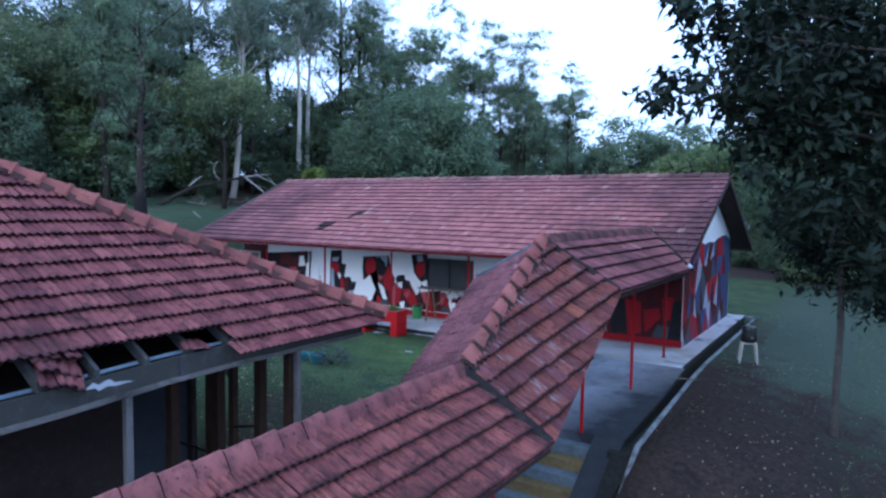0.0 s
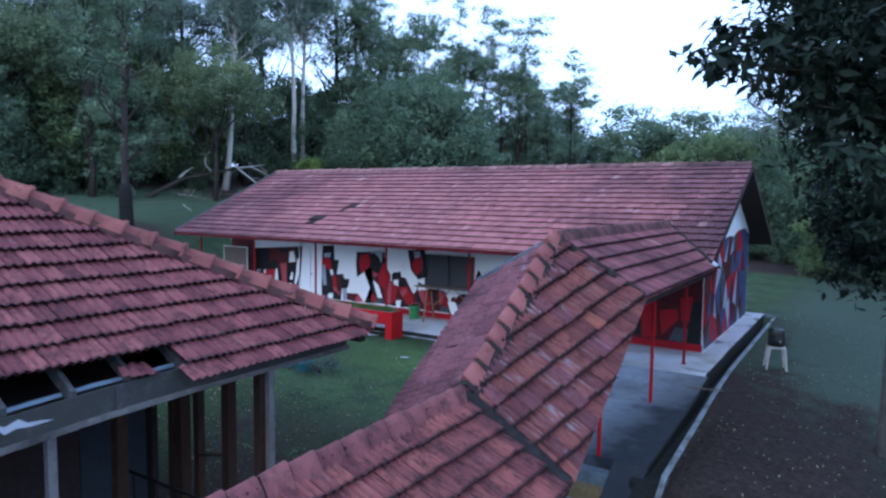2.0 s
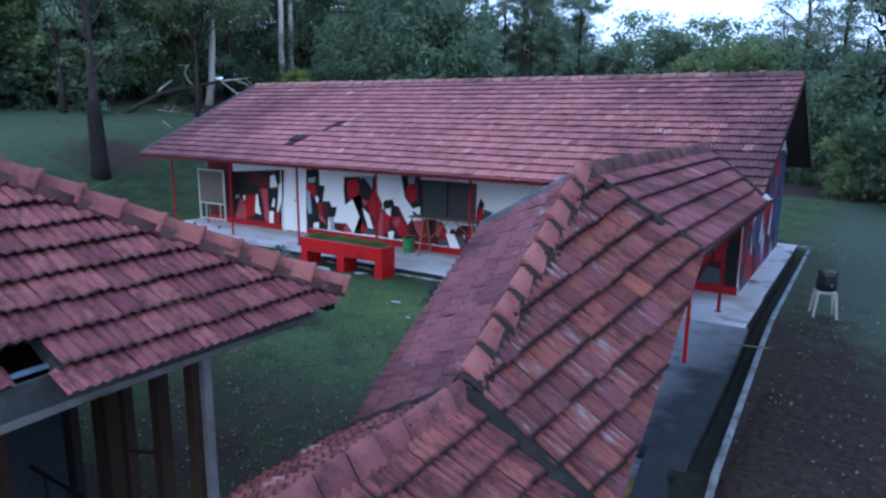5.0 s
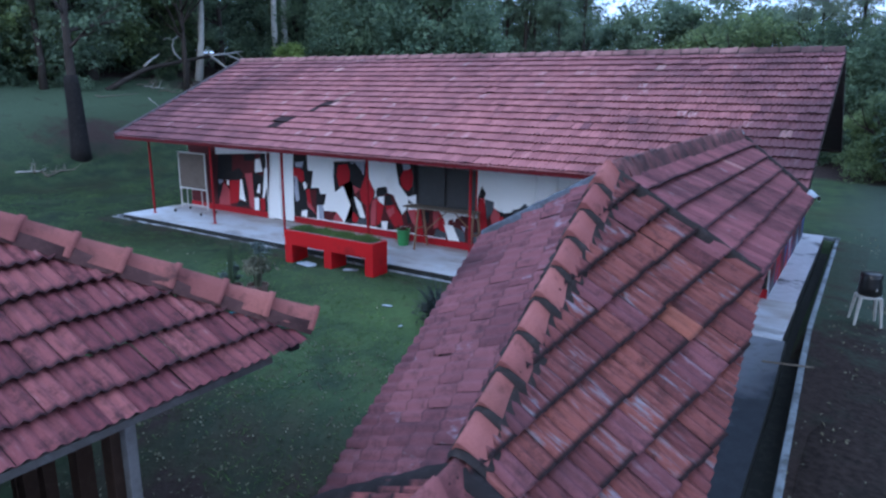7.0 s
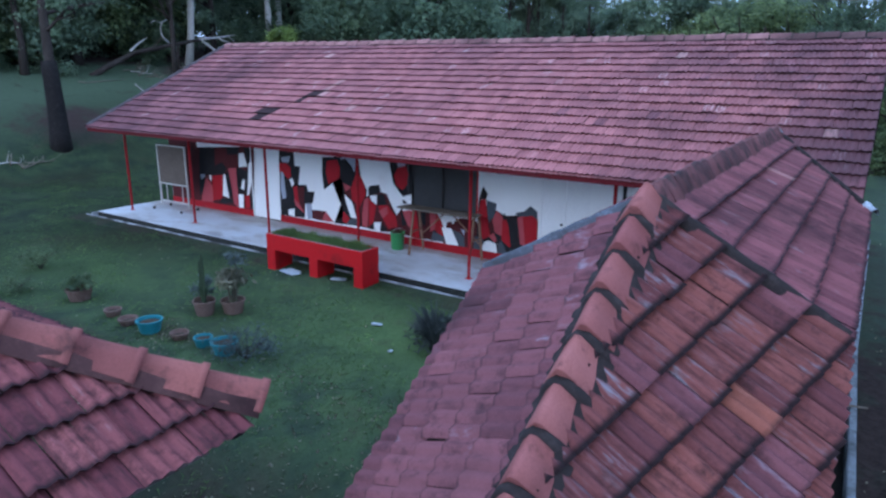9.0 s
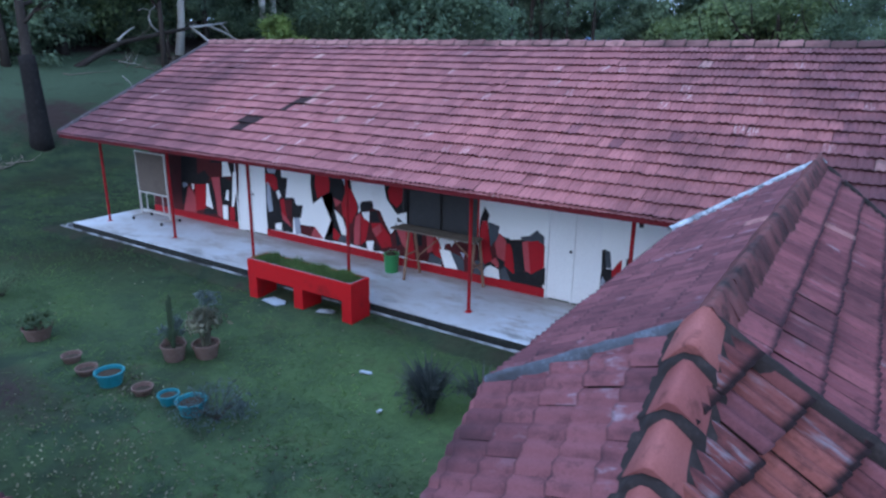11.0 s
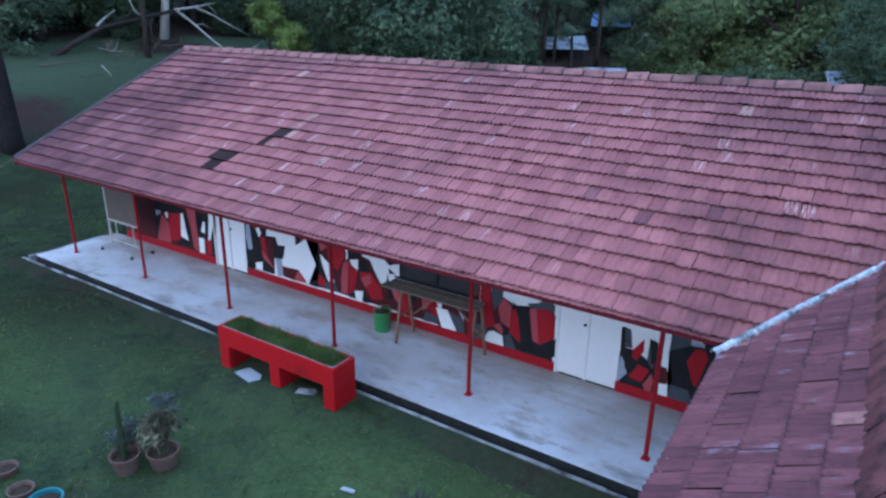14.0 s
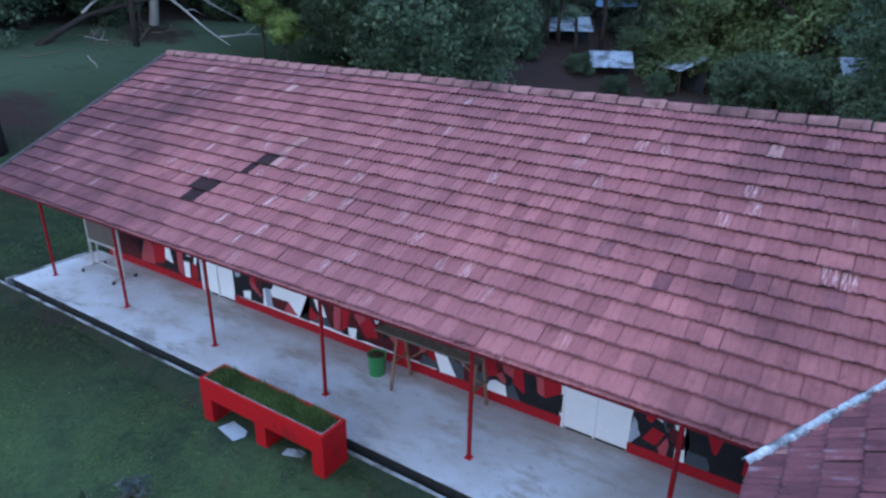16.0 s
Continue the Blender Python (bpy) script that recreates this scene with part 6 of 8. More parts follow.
def notice_board():
    ob = thing("notice_board", "wheeled notice board in a white metal frame", "board", (-20.6, 18.15, 0))
    hw = 0.66
    part("panel", box(-hw + 0.03, -0.02, 0.82, hw - 0.03, 0.02, 1.92, 0.004), board_brown, ob, "plain grey-brown board panel")
    for x in (-hw, hw):
        part("upright", box(x - 0.022, -0.022, 0.12, x + 0.022, 0.022, 1.96, 0.004), white_plastic, ob)
        part("foot_bar", box(x - 0.022, -0.32, 0.085, x + 0.022, 0.32, 0.12, 0.004), white_plastic, ob)
        for y in (-0.29, 0.29):
            c = part("castor", lathe([(0.0, -0.014), (0.04, -0.014), (0.042, 0.0), (0.04, 0.014), (0.0, 0.014)], 14), black_mural, ob, "small black castor wheel")
            c.matrix_basis = pose(x, y, 0.042, 0, 90, 0)
    for z in (0.24, 0.78, 1.94):
        part("rail", box(-hw + 0.022, -0.018, z - 0.02, hw - 0.022, 0.018, z + 0.02, 0.004), white_plastic, ob)
    for x in (-0.35, 0.4):
        part("stay", box(x - 0.012, -0.012, 0.26, x + 0.012, 0.012, 0.76, 0.003), white_plastic, ob)


notice_board()


def stool():
    z = float(land(-1.88, 18.95))
    ob = thing("plastic_stool", "white plastic stool standing on bare earth", "stool", (-1.88, 18.95, z), turn=14)
    part("seat", box(-0.19, -0.19, 0.52, 0.19, 0.19, 0.56, 0.02), white_plastic, ob)
    for sx in (-1, 1):
        for sy in (-1, 1):
            part("leg", tube([(sx * 0.22, sy * 0.22, 0.0), (sx * 0.165, sy * 0.165, 0.53)], [0.022, 0.034], 6), white_plastic, ob)
    bag = thing("black_bag", "full black plastic bag on the white stool", "bag", (-1.88, 18.95, z + 0.56), turn=12)
    rng = random.Random(2)
    prof = [(0.0, 0.0), (0.17, 0.0), (0.20, 0.04), (0.195, 0.18), (0.18, 0.32), (0.185, 0.40), (0.15, 0.43), (0.0, 0.42)]
    bm = lathe(prof, 18)
    for v in bm.verts:
        k = 1 + rng.uniform(-0.07, 0.07)
        v.co.x *= k
        v.co.y *= k * 0.9
    part("sack", bm, black_plastic, bag, smooth=True)
    part("tag", box(0.06, -0.186, 0.12, 0.085, -0.180, 0.17, 0.002), white_plastic, bag, "small white tag")


stool()


def pot(x, y, r, h, material, label, fill=0.75, category="pot"):
    z = float(land(x, y))
    ob = thing("plant_pot", label, category, (x, y, z - 0.01), group="pots on the lawn")
    part("body", lathe([(0.0, 0.0), (r * 0.72, 0.0), (r * 0.76, 0.015), (r * 0.96, h - 0.03), (r * 1.04, h - 0.025), (r * 1.04, h), (r * 0.93, h), (r * 0.84, h * 0.5), (0.0, h * 0.5)], 24), material, ob, smooth=False)
    part("soil", lathe([(0.0, h * fill - 0.02), (r * 0.86, h * fill - 0.02), (r * 0.86, h * fill), (r * 0.4, h * fill + 0.02), (0.0, h * fill + 0.02)], 16), soil, ob)
    return ob, Vector((x, y, z - 0.01 + h * fill))


def sprout(ob, blades, height, spread, material, seed, name="foliage", width=0.02, lean=0.35, base=0.1):
    """Upright strap leaves from one foot."""
    rng = random.Random(seed)
    bm = bmesh.new()
    for i in range(blades):
        a = rng.uniform(0, math.tau)
        out = Vector((math.cos(a), math.sin(a), 0))
        side = Vector((-out.y, out.x, 0))
        h = height * rng.uniform(0.55, 1.1)
        s = spread * rng.uniform(0.3, 1.1)
        last = None
        foot = out * rng.uniform(0, 0.35) * spread * 0.4
        for k in range(5):
            t = k / 4
            p = foot + out * s * t ** (1 + lean * 3) + Vector((0, 0, base + h * (t - lean * 0.35 * t * t)))
            w = width * (0.6 + 0.8 * t) * (1 - t ** 3) + 0.001
            row = (bm.verts.new(p - side * w), bm.verts.new(p + side * w))
            if last:
                bm.faces.new((last[0], last[1], row[1], row[0]))
            last = row
    return part(name, bm, material, ob)


def lawn_pots():
    pot(-12.77, 12.05, 0.21, 0.23, teal_plastic, "wide teal plastic pot filled with earth")
    pot(-11.15, 12.28, 0.21, 0.22, teal_plastic, "wide teal plastic pot filled with earth")
    pot(-11.62, 12.24, 0.15, 0.17, teal_plastic, "small teal plastic pot filled with earth")
    pot(-12.14, 12.17, 0.15, 0.13, terracotta, "low worn terracotta bowl on the lawn", 0.5)
    pot(-13.98, 12.12, 0.15, 0.14, terracotta, "low worn terracotta bowl on the lawn", 0.6)
    pot(-13.36, 12.02, 0.16, 0.13, terracotta, "low dark terracotta bowl on the lawn", 0.5)
    ob, _ = pot(-15.45, 12.32, 0.24, 0.24, terracotta, "terracotta pot with a low leafy plant")
    pts = clump_points([(0, 0, 0.34, 0.24, 0.24, 0.12)], 16, 16, 0.06, 3)
    leaves("foliage", pts, 0.11, 0.05, leaf_pot, 4, ob)
    # tall stems in one pot
    ob, _ = pot(-12.72, 13.12, 0.20, 0.28, terracotta, "terracotta pot with tall upright cactus stems")
    for x, y, h in ((0.02, 0.0, 1.15), (-0.09, 0.04, 1.0), (0.08, -0.05, 0.55)):
        part("stem", tube([(x, y, 0.2), (x * 1.1, y, 0.5 * h), (x * 1.3, y * 1.2, h - 0.05), (x * 1.3, y * 1.2, h)], [0.028, 0.030, 0.027, 0.010], 7), cactus_skin, ob, "tall dark green cactus stem")
    sprout(ob, 14, 0.55, 0.22, leaf_pot, 6, base=0.2)
    ob, _ = pot(-12.40, 13.50, 0.22, 0.26, terracotta, "terracotta pot with a straggly half-dried plant")
    for k in range(7):
        a = k * 2.4
        part("stem", tube([(0.05 * math.cos(a), 0.05 * math.sin(a), 0.2), (0.09 * math.cos(a), 0.09 * math.sin(a), 0.5), (0.16 * math.cos(a), 0.16 * math.sin(a), 0.68 + 0.04 * k)], [0.022, 0.018, 0.008], 6), leaf_dry, ob, "pale dry stem")
    pts = clump_points([(0.05, 0, 0.66, 0.26, 0.26, 0.14)], 18, 18, 0.07, 7)
    leaves("dry_foliage", pts, 0.16, 0.05, leaf_dry, 8, ob, 0.7, label="drooping dry leaves")
    pts = clump_points([(0.0, 0.1, 1.0, 0.14, 0.16, 0.14)], 10, 12, 0.05, 9)
    leaves("foliage", pts, 0.12, 0.035, leaf_grey, 10, ob, 0.2, label="pale green shoots")
    # pale grey bush beside the pots
    ob, _ = pot(-12.98, 13.30, 0.17, 0.2, terracotta, "small terracotta pot with a grey-leaved bush")
    pts = clump_points([(0, 0, 0.42, 0.15, 0.15, 0.2)], 22, 16, 0.05, 12)
    leaves("foliage", pts, 0.07, 0.04, leaf_grey, 13, ob)


lawn_pots()


def clump(name, x, y, label, category, seed, blades, height, spread, material, width=0.02, lean=0.4):
    ob = thing(name, label, category, (x, y, float(land(x, y)) - 0.02))
    sprout(ob, blades, height, spread, material, seed, "leaves", width, lean, 0.0)
    tufts = clump_points([(0, 0, height * 0.42, spread * 0.75, spread * 0.75, height * 0.40)], blades // 11, 20, 0.07, seed, 0.2)
    leaves("foliage", tufts, 0.13, 0.028, material, seed, ob, -0.4)
    return ob


clump("spiky_plant", -8.38, 14.18, "dark purple-green spiky plant growing on the lawn", "plant", 31, 170, 0.85, 0.50, leaf_purple, 0.014, 0.3)
clump("spiky_plant", -7.75, 14.55, "smaller dark spiky plant growing on the lawn", "plant", 32, 110, 0.7, 0.42, leaf_purple, 0.014, 0.3)
clump("spiky_plant", -8.75, 14.5, "low dark spiky plant growing on the lawn", "plant", 33, 80, 0.5, 0.40, leaf_purple, 0.014, 0.35)


def wispy(x, y, r, h, material, seed, label, n=40):
    ob = thing("low_bush", label, "bush", (x, y, float(land(x, y))))
    rng = random.Random(seed)
    bm = bmesh.new()
    for i in range(12):
        a = i * 2.4
        tube([(0, 0, -0.02), (r * 0.4 * math.cos(a), r * 0.4 * math.sin(a), h * 0.55), (r * 0.8 * math.cos(a), r * 0.8 * math.sin(a), h * rng.uniform(0.7, 1.0))], [0.008, 0.006, 0.003], 4, bm)
    part("twigs", bm, bark_dark, ob)
    pts = clump_points([(0, 0, h * 0.55, r, r, h * 0.45)], n, 18, 0.09, seed, 0.2)
    leaves("foliage", pts, 0.07, 0.025, material, seed, ob)


wispy(-10.72, 12.35, 0.55, 0.45, leaf_grey, 41, "wispy grey-green bush spreading on the lawn", 46)
wispy(-18.2, 12.95, 0.5, 0.5, leaf_pot, 42, "low leafy bush on the lawn", 40)
wispy(-17.0, 11.9, 0.35, 0.3, leaf_pot, 43, "low leafy bush on the lawn", 24)


def scrap(name, x, y, z, w, d, turn, material, label, category="board"):
    ob = thing(name, label, category, (x, y, z), turn=turn)
    bm = prism([(-w / 2, -d / 2), (w * 0.42, -d * 0.45), (w / 2, d * 0.2), (w * 0.3, d / 2), (-w * 0.45, d * 0.4)], 0.018, "z", 0.0)
    part("sheet", bm, material, ob)


scrap("broken_board", -13.3, 15.85, float(land(-13.3, 15.85)) + 0.015, 0.52, 0.30, -12, paper_mat, "broken white board lying on grass by the planter")
scrap("broken_board", -12.05, 16.0, float(land(-12, 16)) + 0.012, 0.36, 0.16, 20, kerb_mat, "grey concrete scrap lying under the planter")
scrap("paper_scrap", -9.9, 14.6, float(land(-9.9, 14.6)) + 0.03, 0.22, 0.07, 10, paper_mat, "pale paper scrap lying on the lawn", "paper")
scrap("paper_scrap", -14.2, 10.9, float(land(-14.2, 10.9)) + 0.03, 0.11, 0.07, 50, paper_mat, "pale paper scrap lying on the lawn", "paper")
scrap("paper_scrap", -8.95, 13.75, float(land(-8.95, 13.75)) + 0.04, 0.09, 0.05, 80, paper_mat, "pale paper scrap lying on the lawn", "paper")
plank = thing("drain_plank", "thin stick lying across the open drain", "stick", (-2.9, 15.6, -0.06), turn=8)
part("stick", rod((-0.3, 0, 0), (0.42, 0.03, 0.02), 0.018, 0.014, 6), timber, plank)


# ---- fallen wood and far sheds ----
def fallen(name, x, y, length, radius, turn, seed, label, material, rise=0.35, twigs=5):
    rng = random.Random(seed)
    z = float(land(x, y))
    ob = thing(name, label, "log", (x, y, z), turn=turn)
    bm = bmesh.new()
    pts = [Vector((-length / 2, 0, radius * 0.8))]
    for k in range(7):
        gx = pts[-1].x + length / 7
        wx, wy = x + gx * math.cos(radians(turn)), y + gx * math.sin(radians(turn))
        pts.append(Vector((gx, rng.uniform(-0.12, 0.12) * length * 0.2, float(land(wx, wy)) - z + radius * 0.8 + rise * rng.uniform(0, 1) * (k / 7))))
    tube(pts, [radius * (1 - 0.09 * i) for i in range(8)], 8, bm)
    for k in range(twigs):
        i = rng.randint(2, 7)
        a = rng.uniform(-1, 1)
        limb(bm, pts[i], (0.6, a, rng.uniform(0.1, 0.8)), length * rng.uniform(0.2, 0.4), radius * 0.45, rng, 1, [], 0.3)
    part("branchwood", bm, material, ob, smooth=True)


def dead_tree():
    """A tree that fell along the bank: its dark stem propped up, bleached forks spread over the slope."""
    x, y = -40.3, 28.0
    z = float(land(x, y))
    ob = thing("fallen_tree", "fallen tree with a dark stem and bleached bare forks", "log", (x, y, z))

    def run(*pts):
        return [Vector(p) - Vector((x, y, z)) for p in pts]

    part("stem", tube(run((-40.4, 27.2, z - 0.1), (-40.3, 28.2, z + 0.45), (-40.3, 29.9, 5.0), (-40.25, 32.3, 5.5), (-40.15, 34.6, 5.95)), [0.18, 0.16, 0.14, 0.12, 0.09], 9), bark_dark, ob, "dark mossy stem", True)
    part("prop", tube(run((-40.3, 33.0, float(land(-40.3, 33.0)) - 0.1), (-40.25, 32.8, 4.8), (-40.2, 32.9, 5.6)), [0.10, 0.09, 0.07], 7), bark_dark, ob, "dark bough propping up the stem", True)
    runs = (
        ((-40.3, 29.7, 5.1), (-40.3, 30.2, 5.5), (-40.3, 30.85, 5.9)),
        ((-40.3, 32.6, 5.45), (-40.3, 31.95, 5.95), (-40.3, 31.8, 6.4), (-40.3, 31.95, 6.8), (-40.3, 32.45, 7.15)),
        ((-40.3, 31.95, 6.8), (-40.35, 31.5, 6.9), (-40.4, 31.2, 6.75)),
        ((-40.14, 34.4, 5.95), (-40.17, 36.0, 6.15), (-40.9, 38.0, 6.4), (-41.65, 40.3, 6.3)),
        ((-40.17, 35.9, 6.1), (-39.7, 36.6, 5.75), (-39.0, 37.5, 5.07), (-38.5, 38.4, 4.5)),
        ((-40.0, 34.5, 5.9), (-38.9, 34.8, 5.15), (-37.7, 35.1, 4.25), (-36.3, 35.7, 3.25)),
        ((-38.9, 34.8, 5.15), (-38.7, 35.2, 5.2), (-38.4, 35.6, 4.9)),
        ((-40.5, 37.0, 6.28), (-40.2, 37.3, 5.9), (-40.0, 37.4, 5.3)),
        ((-40.3, 31.0, 5.25), (-40.1, 31.5, 5.7), (-40.0, 31.7, 6.1)),
    )
    for k, pts in enumerate(runs):
        r = 0.08 if k in (0, 3, 5) else 0.06 if k in (1, 4) else 0.03
        part("branch", tube(run(*pts), [r * (1 - 0.7 * i / (len(pts) - 1)) for i in range(len(pts))], 6), timber if k == 8 else bleached, ob, "bleached bare branch", True)


dead_tree()
for k, (x, y, turn) in enumerate(((-40.6, 29.9, 20), (-39.7, 30.0, -50), (-38.7, 30.2, 40), (-39.3, 32.2, 130), (-39.6, 33.8, 60))):
    fallen("brushwood", x, y, 1.5, 0.035, turn, 80 + k, "low heap of bare grey twigs on the bank", timber, 0.35, 6)
fallen("fallen_branch", -38.95, 27.0, 2.5, 0.032, 86, 65, "grey dead branch lying on the grass bank", timber, 0.05, 0)
fallen("fallen_branch", -37.4, 28.15, 1.7, 0.03, -16, 64, "bleached stick lying on the grass bank", bleached, 0.05, 0)
fallen("fallen_branch", -39.9, 29.95, 2.0, 0.035, 8, 63, "pale branch among twigs on the bank", bleached, 0.3, 2)
fallen("fallen_branch", -37.4, 37.3, 2.6, 0.06, 74, 66, "grey dead branch lying behind the roof ridge", bleached, 0.15, 1)
for k, (x, y, t) in enumerate(((-32.5, 18.7, 60), (-32.2, 19.1, 20), (-31.9, 19.5, 100), (-32.6, 19.0, 150), (-32.0, 19.9, 70))):
    fallen("brushwood", x, y, 1.0, 0.035, t, 70 + k, "pile of cut grey brushwood on the lawn", bleached if k == 0 else timber, 0.15, 2)


def far_shed(x, y, w, d, h, turn, label, sheet=None):
    ob = thing("far_shed", label, "shed", (x, y, float(land(x, y))), turn=turn)
    for sx in (-1, 1):
        for sy in (-1, 1):
            part("post", box(sx * (w / 2 - 0.1) - 0.03, sy * (d / 2 - 0.1) - 0.05, -0.3, sx * (w / 2 - 0.1) + 0.05, sy * (d / 2 - 0.1) + 0.05, h, 0.01), bark_dark, ob)
    bm = bmesh.new()
    n = int(w / 0.12)
    top = []
    for i in range(n + 1):
        xx = -w / 2 + w * i / n
        zz = h + 0.02 + (0.03 if i % 2 else 0.0)
        top.append((bm.verts.new((xx, -d / 2, zz)), bm.verts.new((xx, d / 2, zz + 0.9))))
    for a, b in zip(top, top[1:]):
        bm.faces.new((a[0], b[0], b[1], a[1]))
    part("roof", bm, sheet or zinc, ob, "blue sheet roof" if sheet else "corrugated sheet metal roof")
    part("purlin", box(-w / 2, -0.05, h - 0.02, w / 2, 0.05, h + 0.06), timber, ob)
    part("back_panel", box(-w / 2 + 0.1, d / 2 - 0.14, 0.0, w / 2 - 0.1, d / 2 - 0.1, h - 0.1), plaster, ob)


far_shed(-21.9, 56.4, 3.0, 2.2, 0.6, 25, "low lean-to with a pale corrugated metal roof")
far_shed(-17.6, 58.8, 3.6, 2.0, 1.5, -50, "small lean-to with a pale corrugated metal roof")
far_shed(-24.8, 64.6, 3.2, 3.0, 2.3, 20, "open lean-to with a bright blue sheet roof", blue_sheet)
far_shed(-26.2, 58.6, 3.4, 2.4, 0.8, 30, "low lean-to with a pale sheet metal roof under branches")
far_shed(-6.3, 55.5, 3.2, 2.4, 2.2, 15, "small pale metal-roofed hut among the trees")


# ---- trees ----
def sprays(ends, per_end, per, reach, seed, drop=0.0):
    """Leaf places round the ends of twigs, in loose sprays, and the middle that each leaf turns away from."""
    rng = np.random.default_rng(seed)
    e = np.array([tuple(p) for p in ends])
    keep = rng.random(len(e)) > drop
    e = e[keep]
    size = reach * rng.uniform(0.5, 1.35, (len(e), 1, 1))
    mids = e[:, None, :] + rng.normal(size=(len(e), per_end, 3)) * size * np.array([1, 1, 0.55])
    mids = mids.reshape(-1, 3)
    pts = mids[:, None, :] + rng.normal(size=(len(mids), per, 3)) * reach * 0.36 * np.array([1, 1, 0.7])
    return pts.reshape(-1, 3), np.repeat(mids - np.array([0, 0, 0.25 * reach]), per, axis=0)


def gum_tree(name, height, trunk, bark, leaf, seed, label, bare=0.45, spread=3.0, dense=1.0, size=0.20, lean=0.05, wide=0.11, drop=0.12):
    """A tall, thin-crowned tree: bare stem, forked limbs, leaves in loose sprays along the twigs."""
    rng = random.Random(seed)
    ob = thing(name, label, "tree")
    bm = bmesh.new()
    ends = []
    pts, rad = [], []
    x = y = 0.0
    for i in range(8):
        t = i / 7
        x += rng.uniform(-lean, lean) * height * 0.12
        y += rng.uniform(-lean, lean) * height * 0.12
        pts.append((x, y, t * height * 0.8 - 0.3))
        rad.append(trunk * (1 - 0.72 * t) * (1.25 if i == 0 else 1))
    tube(pts, rad, 9, bm)
    n = 11
    for i in range(n):
        t = bare + (0.79 - bare) * i / (n - 1)
        k = min(6, int(t / 0.8 * 7))
        f = t / 0.8 * 7 - k
        p = Vector(pts[k]).lerp(Vector(pts[k + 1]), f)
        a = i * 2.4 + rng.uniform(-0.7, 0.7)
        limb(bm, p, (math.cos(a), math.sin(a), rng.uniform(0.35, 1.5)), spread * rng.uniform(0.45, 0.95) * (1.15 - 0.5 * i / n), trunk * 0.40 * (1 - 0.5 * t), rng, 2, ends, 0.3)
    limb(bm, pts[-1], (0, 0, 1), height * 0.17, trunk * 0.25, rng, 2, ends)
    part("trunk", bm, bark, ob, smooth=True)
    pts, mids = sprays(ends, 4, int(26 * dense), 0.165 * spread, seed, drop)
    leaves("crown", pts, size, wide, leaf, seed, ob, 0.5, mids, simple=True)
    return ob


def broad_tree(name, height, radius, bark, leaf, seed, label, base=0.12, clumps=420, size=0.15, trunk=0.3, lumps=16, per=80):
    """A wide dense crown built of many overlapping leafy masses on a short trunk."""
    rng = random.Random(seed)
    ob = thing(name, label, "tree")
    bm = bmesh.new()
    ends = []
    tube([(0, 0, -0.4), (0.05, 0.03, height * 0.22), (0.0, 0.1, height * 0.5)], [trunk * 1.25, trunk, trunk * 0.6], 9, bm)
    for i in range(7):
        a = i * 2.4
        limb(bm, (0, 0.05, height * rng.uniform(0.22, 0.45)), (math.cos(a), math.sin(a), rng.uniform(0.4, 1.2)), radius * rng.uniform(0.6, 0.9), trunk * 0.45, rng, 1, ends)
    part("trunk", bm, bark, ob, smooth=True)
    # rounded masses, each carrying smaller ones on its outside
    nr = np.random.default_rng(seed)
    mids = []
    for i in range(lumps):
        a, t = i * 2.4 + rng.uniform(-0.4, 0.4), (i + 0.5) / lumps
        z = height * (base + (0.86 - base) * t)
        reach = radius * math.sqrt(max(0.08, 1 - ((t - 0.38) / 0.72) ** 2)) * rng.uniform(0.42, 0.82)
        s = radius * rng.uniform(0.26, 0.46)
        d = nr.normal(size=(clumps // lumps, 3))
        d /= np.linalg.norm(d, axis=1, keepdims=True)
        mids.append(np.array([math.cos(a) * reach, math.sin(a) * reach, z]) + d * s * nr.uniform(0.55, 1.08, (len(d), 1)) * np.array([1, 1, 0.72]))
    mids = np.concatenate(mids)
    wide = 0.055 * radius + 0.10
    pts = mids[:, None, :] + nr.normal(size=(len(mids), per, 3)) * wide * nr.uniform(0.6, 1.3, (len(mids), 1, 1)) * np.array([1, 1, 0.6])
    leaves("crown", pts.reshape(-1, 3), size, size * 0.65, leaf, seed, ob, 0.35, np.repeat(mids - np.array([0, 0, wide * 0.6]), per, axis=0), simple=True)
    return ob


def put(ob, x, y, s=1.0, turn=0.0, sink=0.0, wide=1.0):
    """A copy of a tree on the ground."""
    m = pose(x, y, float(land(x, y)) - sink, 0, 0, turn) @ Matrix.Diagonal((s * wide, s * wide, s, 1))
    return copy_thing(ob, m)


